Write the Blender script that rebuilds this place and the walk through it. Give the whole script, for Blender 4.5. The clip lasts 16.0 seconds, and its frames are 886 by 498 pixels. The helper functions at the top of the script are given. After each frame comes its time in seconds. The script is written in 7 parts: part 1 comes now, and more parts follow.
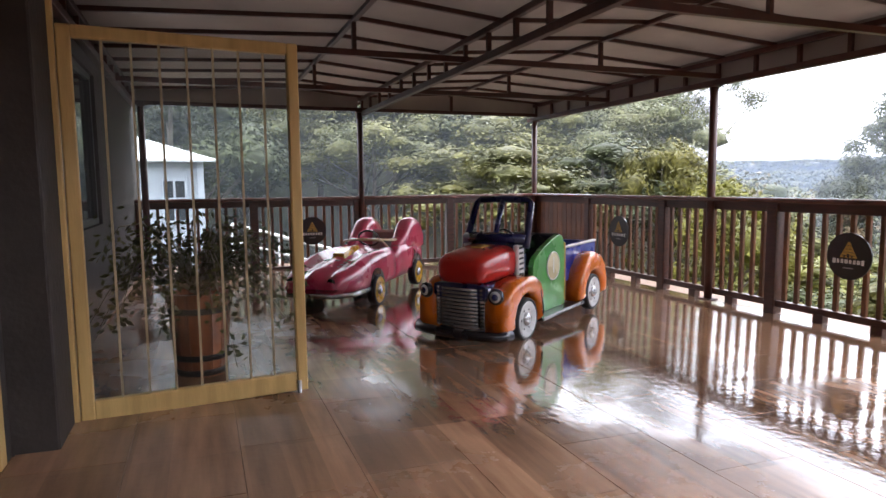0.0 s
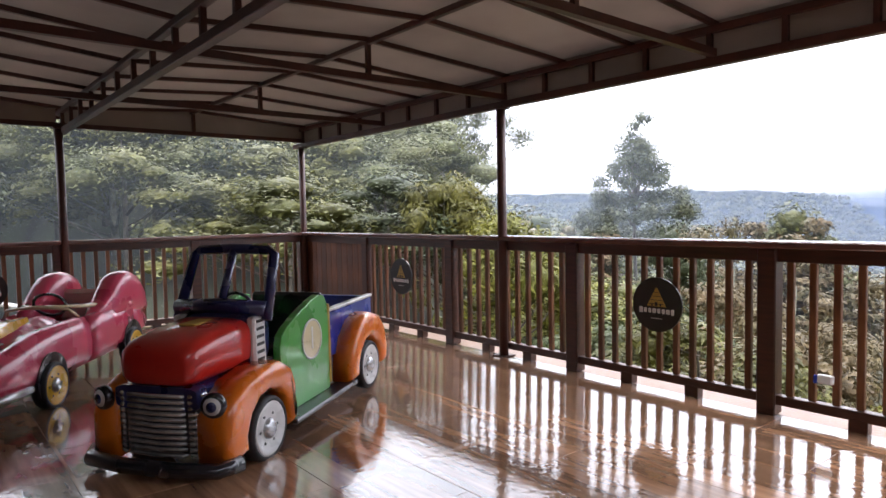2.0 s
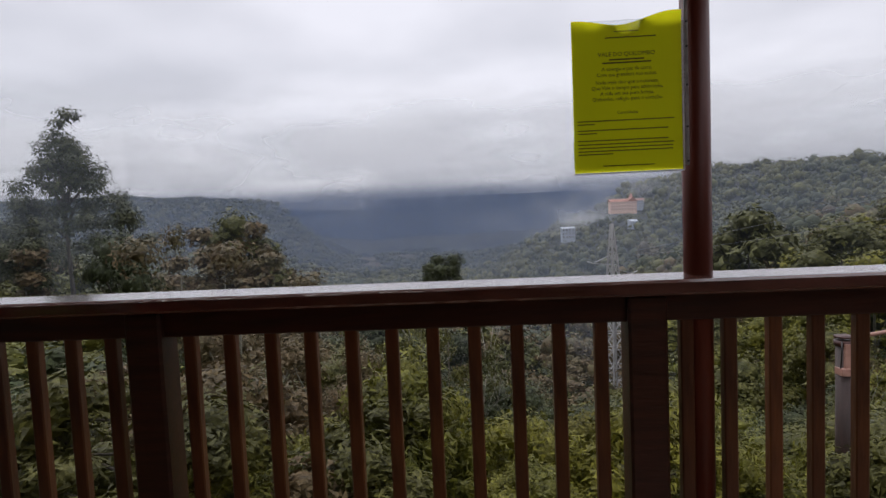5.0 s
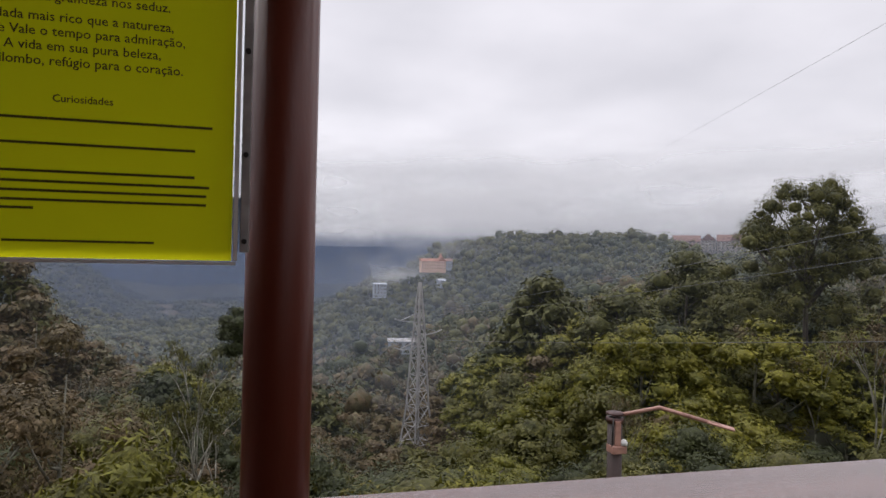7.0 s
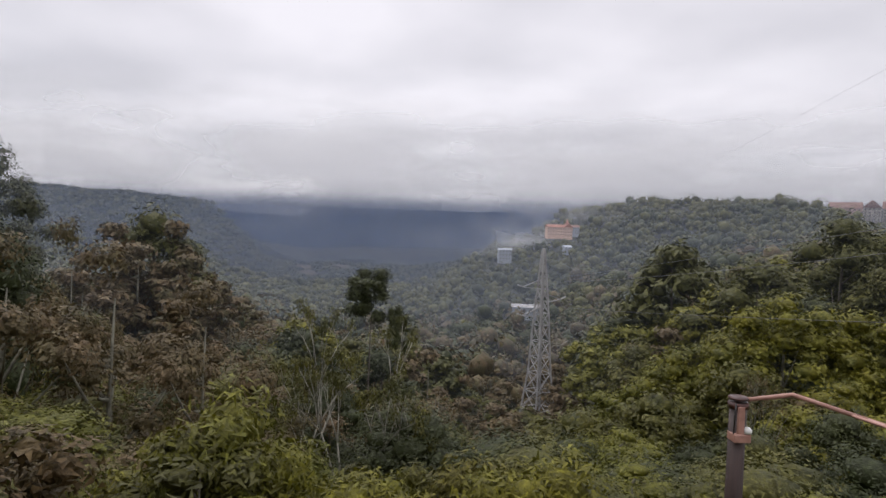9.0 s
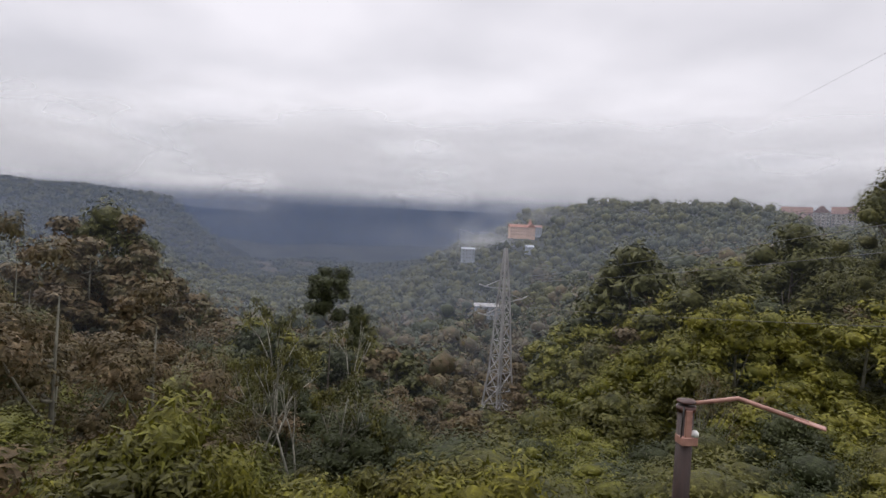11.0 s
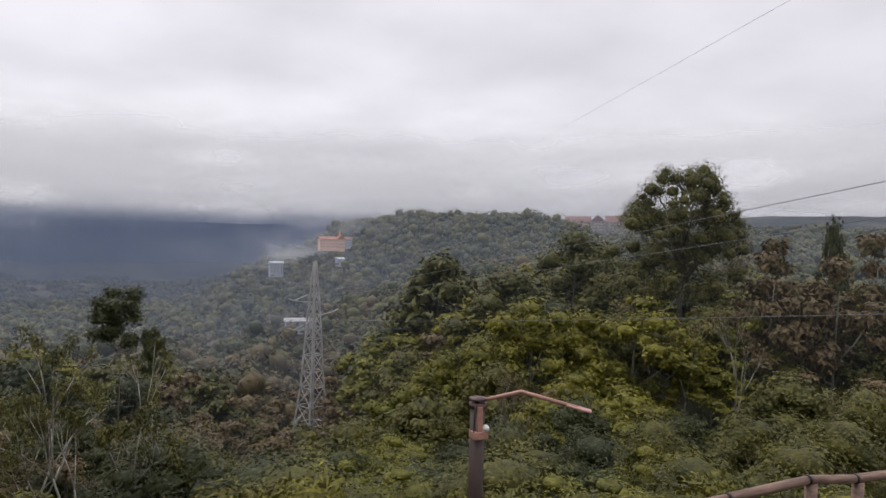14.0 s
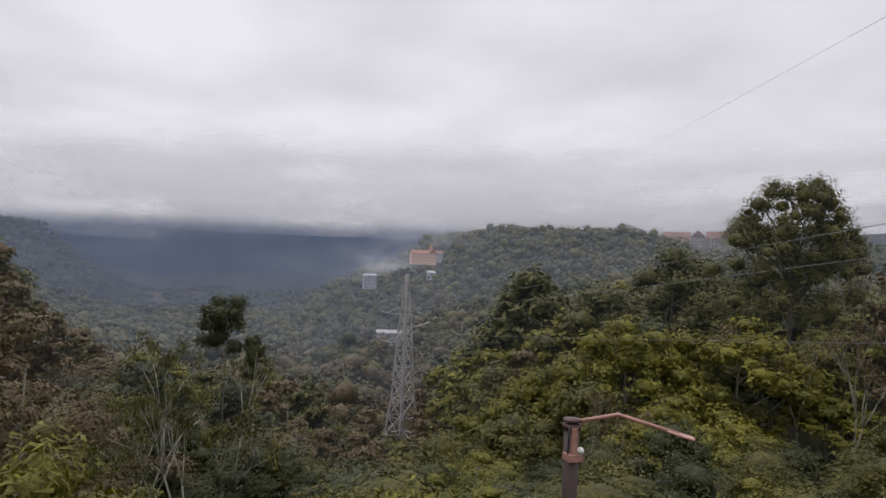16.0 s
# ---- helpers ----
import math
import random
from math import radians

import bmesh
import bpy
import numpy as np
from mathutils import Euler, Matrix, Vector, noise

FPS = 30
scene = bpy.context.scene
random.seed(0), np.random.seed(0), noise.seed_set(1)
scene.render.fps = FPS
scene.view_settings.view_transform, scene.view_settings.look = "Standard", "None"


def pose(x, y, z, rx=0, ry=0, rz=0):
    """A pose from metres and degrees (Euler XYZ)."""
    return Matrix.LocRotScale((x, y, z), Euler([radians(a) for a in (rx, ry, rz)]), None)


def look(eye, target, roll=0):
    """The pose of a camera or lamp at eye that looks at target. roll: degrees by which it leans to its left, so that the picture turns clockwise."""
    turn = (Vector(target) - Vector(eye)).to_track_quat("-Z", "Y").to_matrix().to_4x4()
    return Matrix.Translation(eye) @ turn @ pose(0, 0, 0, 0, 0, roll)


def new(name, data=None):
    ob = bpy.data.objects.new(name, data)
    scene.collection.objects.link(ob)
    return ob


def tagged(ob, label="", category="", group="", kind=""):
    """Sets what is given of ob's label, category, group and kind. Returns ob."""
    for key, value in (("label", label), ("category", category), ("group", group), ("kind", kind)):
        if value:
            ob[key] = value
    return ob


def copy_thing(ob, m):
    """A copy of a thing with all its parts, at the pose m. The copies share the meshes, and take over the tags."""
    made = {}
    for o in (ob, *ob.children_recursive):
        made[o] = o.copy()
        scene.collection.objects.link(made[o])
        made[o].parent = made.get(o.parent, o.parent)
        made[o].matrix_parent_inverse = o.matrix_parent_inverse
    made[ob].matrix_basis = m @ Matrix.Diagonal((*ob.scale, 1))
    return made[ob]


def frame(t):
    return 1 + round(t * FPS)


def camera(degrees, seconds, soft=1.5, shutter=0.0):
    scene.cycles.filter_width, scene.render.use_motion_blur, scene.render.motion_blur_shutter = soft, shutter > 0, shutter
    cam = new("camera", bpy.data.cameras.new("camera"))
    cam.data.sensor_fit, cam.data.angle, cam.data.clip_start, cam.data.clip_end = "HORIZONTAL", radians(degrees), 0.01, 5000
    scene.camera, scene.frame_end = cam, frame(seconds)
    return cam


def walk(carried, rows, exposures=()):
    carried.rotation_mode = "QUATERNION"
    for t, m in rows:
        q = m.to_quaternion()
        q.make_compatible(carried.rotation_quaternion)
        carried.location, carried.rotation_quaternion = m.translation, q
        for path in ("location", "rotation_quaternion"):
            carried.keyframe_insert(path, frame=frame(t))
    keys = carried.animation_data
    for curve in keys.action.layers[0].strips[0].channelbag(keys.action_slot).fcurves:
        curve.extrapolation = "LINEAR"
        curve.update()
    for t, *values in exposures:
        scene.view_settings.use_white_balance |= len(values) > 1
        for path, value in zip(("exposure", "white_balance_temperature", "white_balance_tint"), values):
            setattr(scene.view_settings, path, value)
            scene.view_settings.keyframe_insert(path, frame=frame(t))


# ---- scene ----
cam = camera(70.0, 16.0)
PATH = [
    (0, (-5.082, -9.096, 1.256), (-4.374, -7.236, 1.053), -0.6),
    (0.5, (-4.899, -8.783, 1.223), (-4.254, -6.903, 0.999), -0.4),
    (1, (-4.667, -8.458, 1.247), (-3.803, -6.666, 1.038), -3.3),
    (1.5, (-4.399, -8.192, 1.272), (-3.409, -6.462, 1.1), -0.9),
    (2, (-4.133, -7.895, 1.303), (-2.853, -6.361, 1.194), -1.1),
    (2.5, (-3.845, -7.708, 1.292), (-2.451, -6.275, 1.245), -2.7),
    (3, (-3.469, -7.463, 1.295), (-1.856, -6.281, 1.249), -0.5),
    (3.5, (-3.056, -7.32, 1.294), (-1.255, -6.458, 1.179), -2.5),
    (4, (-2.653, -7.273, 1.323), (-0.815, -6.496, 1.197), -1.2),
    (4.5, (-2.261, -7.179, 1.346), (-0.291, -6.844, 1.276), -2.3),
    (4.7, (-2.128, -7.179, 1.343), (-0.142, -6.956, 1.246), -2.5),
    (6.8, (-0.892, -7.834, 1.425), (1.066, -8.243, 1.386), 0.6),
    (7, (-0.794, -7.882, 1.429), (1.149, -8.355, 1.449), 1.2),
    (7.5, (-0.522, -7.988, 1.462), (1.409, -8.509, 1.478), -1.1),
    (8, (-0.446, -8.231, 1.425), (1.541, -8.46, 1.413), -1.0),
    (8.2, (-0.430, -8.273, 1.401), (1.566, -8.396, 1.344), 1.2),
    (10.3, (-0.269, -8.477, 1.455), (1.726, -8.553, 1.34), 2.0),
    (10.5, (-0.272, -8.501, 1.46), (1.718, -8.66, 1.338), 1.9),
    (11, (-0.222, -8.539, 1.464), (1.766, -8.738, 1.365), 2.6),
    (11.5, (-0.241, -8.545, 1.454), (1.750, -8.688, 1.338), 2.7),
    (12, (-0.305, -8.625, 1.434), (1.665, -8.947, 1.303), 1.9),
    (12.5, (-0.353, -8.697, 1.447), (1.547, -9.311, 1.345), 1.9),
    (13, (-0.419, -8.692, 1.467), (1.428, -9.454, 1.384), 1.6),
    (13.5, (-0.459, -8.688, 1.491), (1.351, -9.531, 1.381), 1.6),
    (14, (-0.475, -8.679, 1.502), (1.370, -9.451, 1.462), 1.6),
    (14.5, (-0.457, -8.66, 1.51), (1.411, -9.369, 1.427), 1.8),
    (15, (-0.433, -8.653, 1.511), (1.462, -9.288, 1.444), 1.9),
    (15.5, (-0.377, -8.659, 1.514), (1.548, -9.202, 1.482), 2.3),
    (16, (-0.397, -8.648, 1.514), (1.539, -9.148, 1.51), 2.2),
]
walk(cam, [(t, look(eye, target, roll)) for t, eye, target, roll in PATH],
     exposures=[(0, 2.3, 6050, 10), (0.5, 2.7, 6050, 10), (1.0, 2.5, 6050, 10), (1.5, 2.3, 6050, 10), (2, 2.0, 6050, 10), (2.5, 1.5, 5950, 9), (3, 1.0, 5850, 8),
                (3.5, 0.5, 5850, 8), (4.5, -0.06, 6100, 10), (7, 0.0, 6400, 12), (14.5, -0.04, 6450, 12), (16, -0.14, 6450, 12)])


# ---- light ----
world = bpy.data.worlds.new("overcast_sky")
scene.world = world
world.use_nodes = True


def build_world():
    nt = world.node_tree
    nt.nodes.clear()
    N, L = nt.nodes.new, nt.links.new
    sky = N("ShaderNodeTexSky")
    sky.sky_type, sky.sun_disc = "NISHITA", False
    sky.sun_elevation, sky.sun_rotation = radians(50), radians(60)
    bg_sky = N("ShaderNodeBackground")
    bg_sky.inputs["Strength"].default_value = 0.10
    L(sky.outputs[0], bg_sky.inputs[0])
    tc = N("ShaderNodeTexCoord")
    sep = N("ShaderNodeSeparateXYZ")
    L(tc.outputs["Generated"], sep.inputs[0])
    up = N("ShaderNodeMath"); up.operation = "MAXIMUM"; up.inputs[1].default_value = 0.0
    L(sep.outputs["Z"], up.inputs[0])
    den = N("ShaderNodeMath"); den.operation = "ADD"; den.inputs[1].default_value = 0.16
    L(up.outputs[0], den.inputs[0])
    flat = N("ShaderNodeVectorMath"); flat.operation = "DIVIDE"
    comb = N("ShaderNodeCombineXYZ")
    for k in ("X", "Y", "Z"):
        L(den.outputs[0], comb.inputs[k])
    L(tc.outputs["Generated"], flat.inputs[0])
    L(comb.outputs[0], flat.inputs[1])
    big = N("ShaderNodeTexNoise")
    big.inputs["Scale"].default_value, big.inputs["Detail"].default_value = 1.1, 5
    big.inputs["Roughness"].default_value = 0.42
    L(flat.outputs[0], big.inputs["Vector"])
    ramp = N("ShaderNodeValToRGB")
    ramp.color_ramp.elements[0].position, ramp.color_ramp.elements[0].color = 0.34, (0.67, 0.66, 0.70, 1)
    ramp.color_ramp.elements[1].position, ramp.color_ramp.elements[1].color = 0.68, (0.97, 0.945, 0.985, 1)
    L(big.outputs["Fac"], ramp.inputs[0])
    bg_cloud = N("ShaderNodeBackground")
    # an overcast sky is up to three times brighter overhead than near the horizon
    zenith = N("ShaderNodeMapRange")
    zenith.interpolation_type = "SMOOTHSTEP"
    zenith.inputs["From Min"].default_value, zenith.inputs["From Max"].default_value = 0.40, 1.0
    zenith.inputs["To Min"].default_value, zenith.inputs["To Max"].default_value = 0.98, 2.3
    L(sep.outputs["Z"], zenith.inputs["Value"])
    L(zenith.outputs[0], bg_cloud.inputs["Strength"])
    L(ramp.outputs[0], bg_cloud.inputs[0])
    mix = N("ShaderNodeMixShader")
    mix.inputs[0].default_value = 0.93
    L(bg_sky.outputs[0], mix.inputs[1])
    L(bg_cloud.outputs[0], mix.inputs[2])
    out = N("ShaderNodeOutputWorld")
    L(mix.outputs[0], out.inputs[0])


build_world()
sun = new("sun", bpy.data.lights.new("sun", "SUN"))
sun.data.energy, sun.data.angle, sun.data.color = 0.9, radians(40), (1.0, 0.97, 0.92)
sun.matrix_world = look((30, 20, 50), (0, 0, 0))


# ---- materials ----
def material(name, base, rough=0.6, metal=0.0, second=None, scale=8.0, detail=4.0, stretch=(1, 1, 1), bump=0.0, bump_scale=40.0,
             coat=0.0, island=0.0, obj=0.0, spread=(0.35, 0.65), rough2=None, transmission=0.0, translucent=0.0, spec=0.5, coat_rough=0.05):
    """A procedural surface: two colours mixed by noise, grain as bump, per-island and per-object lightness variation."""
    m = bpy.data.materials.new(name)
    m.use_nodes = True
    nt = m.node_tree
    N, L = nt.nodes.new, nt.links.new
    b = nt.nodes["Principled BSDF"]
    b.inputs["Roughness"].default_value, b.inputs["Metallic"].default_value = rough, metal
    b.inputs["Coat Weight"].default_value = coat
    b.inputs["Coat Roughness"].default_value = coat_rough
    b.inputs["Transmission Weight"].default_value = transmission
    b.inputs["Specular IOR Level"].default_value = spec
    tc = N("ShaderNodeTexCoord")
    mp = N("ShaderNodeMapping")
    mp.inputs["Scale"].default_value = stretch
    L(tc.outputs["Object"], mp.inputs[0])
    second = second or tuple(c * 0.75 for c in base)
    nz = N("ShaderNodeTexNoise")
    nz.inputs["Scale"].default_value, nz.inputs["Detail"].default_value = scale, detail
    L(mp.outputs[0], nz.inputs["Vector"])
    cr = N("ShaderNodeValToRGB")
    cr.color_ramp.elements[0].position, cr.color_ramp.elements[1].position = spread
    cr.color_ramp.elements[0].color, cr.color_ramp.elements[1].color = (*second, 1), (*base, 1)
    L(nz.outputs["Fac"], cr.inputs[0])
    color = cr.outputs[0]
    for amount, node, socket in ((island, "ShaderNodeNewGeometry", "Random Per Island"), (obj, "ShaderNodeObjectInfo", "Random")):
        if amount:
            g = N(node)
            rng = N("ShaderNodeMapRange")
            rng.inputs["To Min"].default_value, rng.inputs["To Max"].default_value = 1 - amount, 1 + amount
            L(g.outputs[socket], rng.inputs["Value"])
            mul = N("ShaderNodeVectorMath"); mul.operation = "SCALE"
            L(color, mul.inputs[0])
            L(rng.outputs[0], mul.inputs["Scale"])
            color = mul.outputs[0]
    L(color, b.inputs["Base Color"])
    if rough2 is not None:
        rr = N("ShaderNodeMapRange")
        rr.inputs["From Min"].default_value, rr.inputs["From Max"].default_value = 0.35, 0.65
        rr.inputs["To Min"].default_value, rr.inputs["To Max"].default_value = rough, rough2
        L(nz.outputs["Fac"], rr.inputs["Value"])
        L(rr.outputs[0], b.inputs["Roughness"])
    if bump:
        bn = N("ShaderNodeTexNoise")
        bn.inputs["Scale"].default_value, bn.inputs["Detail"].default_value = bump_scale, 3
        L(mp.outputs[0], bn.inputs["Vector"])
        bp = N("ShaderNodeBump")
        bp.inputs["Strength"].default_value, bp.inputs["Distance"].default_value = bump, 0.02
        L(bn.outputs["Fac"], bp.inputs["Height"])
        L(bp.outputs[0], b.inputs["Normal"])
    if translucent:
        tr = N("ShaderNodeBsdfTranslucent")
        L(color, tr.inputs["Color"])
        mx = N("ShaderNodeMixShader")
        mx.inputs[0].default_value = translucent
        L(b.outputs[0], mx.inputs[1])
        L(tr.outputs[0], mx.inputs[2])
        L(mx.outputs[0], nt.nodes["Material Output"].inputs[0])
    return m


def foliage(name, a, b, c, island=0.22, grain=3.2):
    """Leaves: three greens mixed by tree, by clump and by leaf, with painted dark gaps."""
    m = bpy.data.materials.new(name)
    m.use_nodes = True
    nt = m.node_tree
    N, L = nt.nodes.new, nt.links.new
    p = nt.nodes["Principled BSDF"]
    p.inputs["Roughness"].default_value = 0.55
    p.inputs["Specular IOR Level"].default_value = 0.25
    oi, tc, geo = N("ShaderNodeObjectInfo"), N("ShaderNodeTexCoord"), N("ShaderNodeNewGeometry")
    nz = N("ShaderNodeTexNoise")
    nz.inputs["Scale"].default_value, nz.inputs["Detail"].default_value = 0.55, 4
    L(geo.outputs["Position"], nz.inputs["Vector"])
    m1, m2 = N("ShaderNodeMix"), N("ShaderNodeMix")
    m1.data_type = m2.data_type = "RGBA"
    for socket, shade in ((m1.inputs["A"], a), (m1.inputs["B"], b), (m2.inputs["B"], c)):
        socket.default_value = (shade[0] * 0.80, shade[1] * 0.80, shade[2] * 0.62, 1)
    L(oi.outputs["Random"], m1.inputs["Factor"])
    r = N("ShaderNodeMapRange")
    r.inputs["From Min"].default_value, r.inputs["From Max"].default_value = 0.42, 0.66
    L(nz.outputs["Fac"], r.inputs["Value"])
    L(r.outputs[0], m2.inputs["Factor"])
    L(m1.outputs["Result"], m2.inputs["A"])
    rng = N("ShaderNodeMapRange")
    rng.inputs["To Min"].default_value, rng.inputs["To Max"].default_value = 1 - island, 1 + island
    L(geo.outputs["Random Per Island"], rng.inputs["Value"])
    mul = N("ShaderNodeVectorMath"); mul.operation = "SCALE"
    L(m2.outputs["Result"], mul.inputs[0])
    # fine noise darkens the colour, painting shaded gaps between the leaves
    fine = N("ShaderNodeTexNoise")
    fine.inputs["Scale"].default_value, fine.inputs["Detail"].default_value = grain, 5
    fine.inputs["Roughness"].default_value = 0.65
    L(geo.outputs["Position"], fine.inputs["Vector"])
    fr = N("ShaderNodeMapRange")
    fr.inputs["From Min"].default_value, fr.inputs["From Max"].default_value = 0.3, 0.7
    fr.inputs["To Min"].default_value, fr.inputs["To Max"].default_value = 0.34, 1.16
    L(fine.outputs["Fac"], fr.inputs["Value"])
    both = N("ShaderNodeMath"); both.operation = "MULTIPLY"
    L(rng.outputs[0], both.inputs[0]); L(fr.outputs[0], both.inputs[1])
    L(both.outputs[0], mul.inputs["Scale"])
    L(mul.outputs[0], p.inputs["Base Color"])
    bp = N("ShaderNodeBump")
    bp.inputs["Strength"].default_value, bp.inputs["Distance"].default_value = 0.6, 0.5 / grain
    L(fine.outputs["Fac"], bp.inputs["Height"])
    L(bp.outputs[0], p.inputs["Normal"])
    tr = N("ShaderNodeBsdfTranslucent")
    L(mul.outputs[0], tr.inputs["Color"])
    mx = N("ShaderNodeMixShader")
    mx.inputs[0].default_value = 0.12
    L(p.outputs[0], mx.inputs[1])
    L(tr.outputs[0], mx.inputs[2])
    L(mx.outputs[0], nt.nodes["Material Output"].inputs[0])
    return m


def wet_floor(name):
    """Brown wood-look porcelain under a thin, uneven film of rain water."""
    m = bpy.data.materials.new(name)
    m.use_nodes = True
    nt = m.node_tree
    N, L = nt.nodes.new, nt.links.new
    p = nt.nodes["Principled BSDF"]
    geo, oi = N("ShaderNodeNewGeometry"), N("ShaderNodeObjectInfo")
    mp = N("ShaderNodeMapping")
    mp.inputs["Scale"].default_value = (9, 0.9, 1)
    L(geo.outputs["Position"], mp.inputs[0])
    grain = N("ShaderNodeTexNoise")
    grain.inputs["Scale"].default_value, grain.inputs["Detail"].default_value = 2.0, 6
    L(mp.outputs[0], grain.inputs["Vector"])
    cr = N("ShaderNodeValToRGB")
    cr.color_ramp.elements[0].position, cr.color_ramp.elements[1].position = 0.3, 0.72
    cr.color_ramp.elements[0].color, cr.color_ramp.elements[1].color = (0.19, 0.098, 0.056, 1), (0.42, 0.235, 0.135, 1)
    L(grain.outputs["Fac"], cr.inputs[0])
    rng = N("ShaderNodeMapRange")
    rng.inputs["To Min"].default_value, rng.inputs["To Max"].default_value = 0.82, 1.15
    L(oi.outputs["Random"], rng.inputs["Value"])
    mul = N("ShaderNodeVectorMath"); mul.operation = "SCALE"
    L(cr.outputs[0], mul.inputs[0])
    L(rng.outputs[0], mul.inputs["Scale"])
    board = N("ShaderNodeMapping")
    board.inputs["Scale"].default_value = (1 / 0.15, 1 / 0.9, 1)
    L(geo.outputs["Position"], board.inputs[0])
    cell = N("ShaderNodeVectorMath"); cell.operation = "FLOOR"
    L(board.outputs[0], cell.inputs[0])
    tone = N("ShaderNodeTexWhiteNoise"); tone.noise_dimensions = "2D"
    L(cell.outputs[0], tone.inputs["Vector"])
    shade = N("ShaderNodeMapRange")
    shade.inputs["To Min"].default_value, shade.inputs["To Max"].default_value = 0.62, 1.15
    L(tone.outputs["Value"], shade.inputs["Value"])
    worn = N("ShaderNodeVectorMath"); worn.operation = "SCALE"
    L(mul.outputs[0], worn.inputs[0]); L(shade.outputs[0], worn.inputs["Scale"])
    L(worn.outputs[0], p.inputs["Base Color"])
    film = N("ShaderNodeTexNoise")
    film.inputs["Scale"].default_value, film.inputs["Detail"].default_value = 0.9, 7
    film.inputs["Roughness"].default_value = 0.62
    L(geo.outputs["Position"], film.inputs["Vector"])
    # rain blows in over the outer rail: the film thins out towards the building and the doorway
    sep = N("ShaderNodeSeparateXYZ")
    L(geo.outputs["Position"], sep.inputs[0])
    gx, gy = N("ShaderNodeMapRange"), N("ShaderNodeMapRange")
    gx.inputs["From Min"].default_value, gx.inputs["From Max"].default_value = -4.6, -2.7
    gx.inputs["To Min"].default_value, gx.inputs["To Max"].default_value = -0.10, 0.20
    L(sep.outputs["X"], gx.inputs["Value"])
    gy.inputs["From Min"].default_value, gy.inputs["From Max"].default_value = -6.6, -5.4
    gy.inputs["To Min"].default_value, gy.inputs["To Max"].default_value = -0.12, 0.06
    L(sep.outputs["Y"], gy.inputs["Value"])
    s1, s2 = N("ShaderNodeMath"), N("ShaderNodeMath")
    L(film.outputs["Fac"], s1.inputs[0]); L(gx.outputs[0], s1.inputs[1])
    L(s1.outputs[0], s2.inputs[0]); L(gy.outputs[0], s2.inputs[1])
    rr = N("ShaderNodeMapRange")
    rr.inputs["From Min"].default_value, rr.inputs["From Max"].default_value = 0.38, 0.60
    rr.inputs["To Min"].default_value, rr.inputs["To Max"].default_value = 0.28, 0.03
    L(s2.outputs[0], rr.inputs["Value"])
    L(rr.outputs[0], p.inputs["Roughness"])
    wet = N("ShaderNodeMapRange")
    wet.inputs["From Min"].default_value, wet.inputs["From Max"].default_value = 0.47, 0.56
    wet.inputs["To Min"].default_value, wet.inputs["To Max"].default_value = 0.0, 1.0
    L(s2.outputs[0], wet.inputs["Value"])
    L(wet.outputs[0], p.inputs["Coat Weight"])
    p.inputs["Specular IOR Level"].default_value = 0.75
    p.inputs["Coat Roughness"].default_value = 0.012
    rip = N("ShaderNodeTexNoise")
    rip.inputs["Scale"].default_value, rip.inputs["Detail"].default_value = 22, 4
    L(geo.outputs["Position"], rip.inputs["Vector"])
    bp = N("ShaderNodeBump")
    bp.inputs["Strength"].default_value, bp.inputs["Distance"].default_value = 0.10, 0.01
    L(rip.outputs["Fac"], bp.inputs["Height"])
    L(bp.outputs[0], p.inputs["Normal"])
    L(bp.outputs[0], p.inputs["Coat Normal"])
    return m


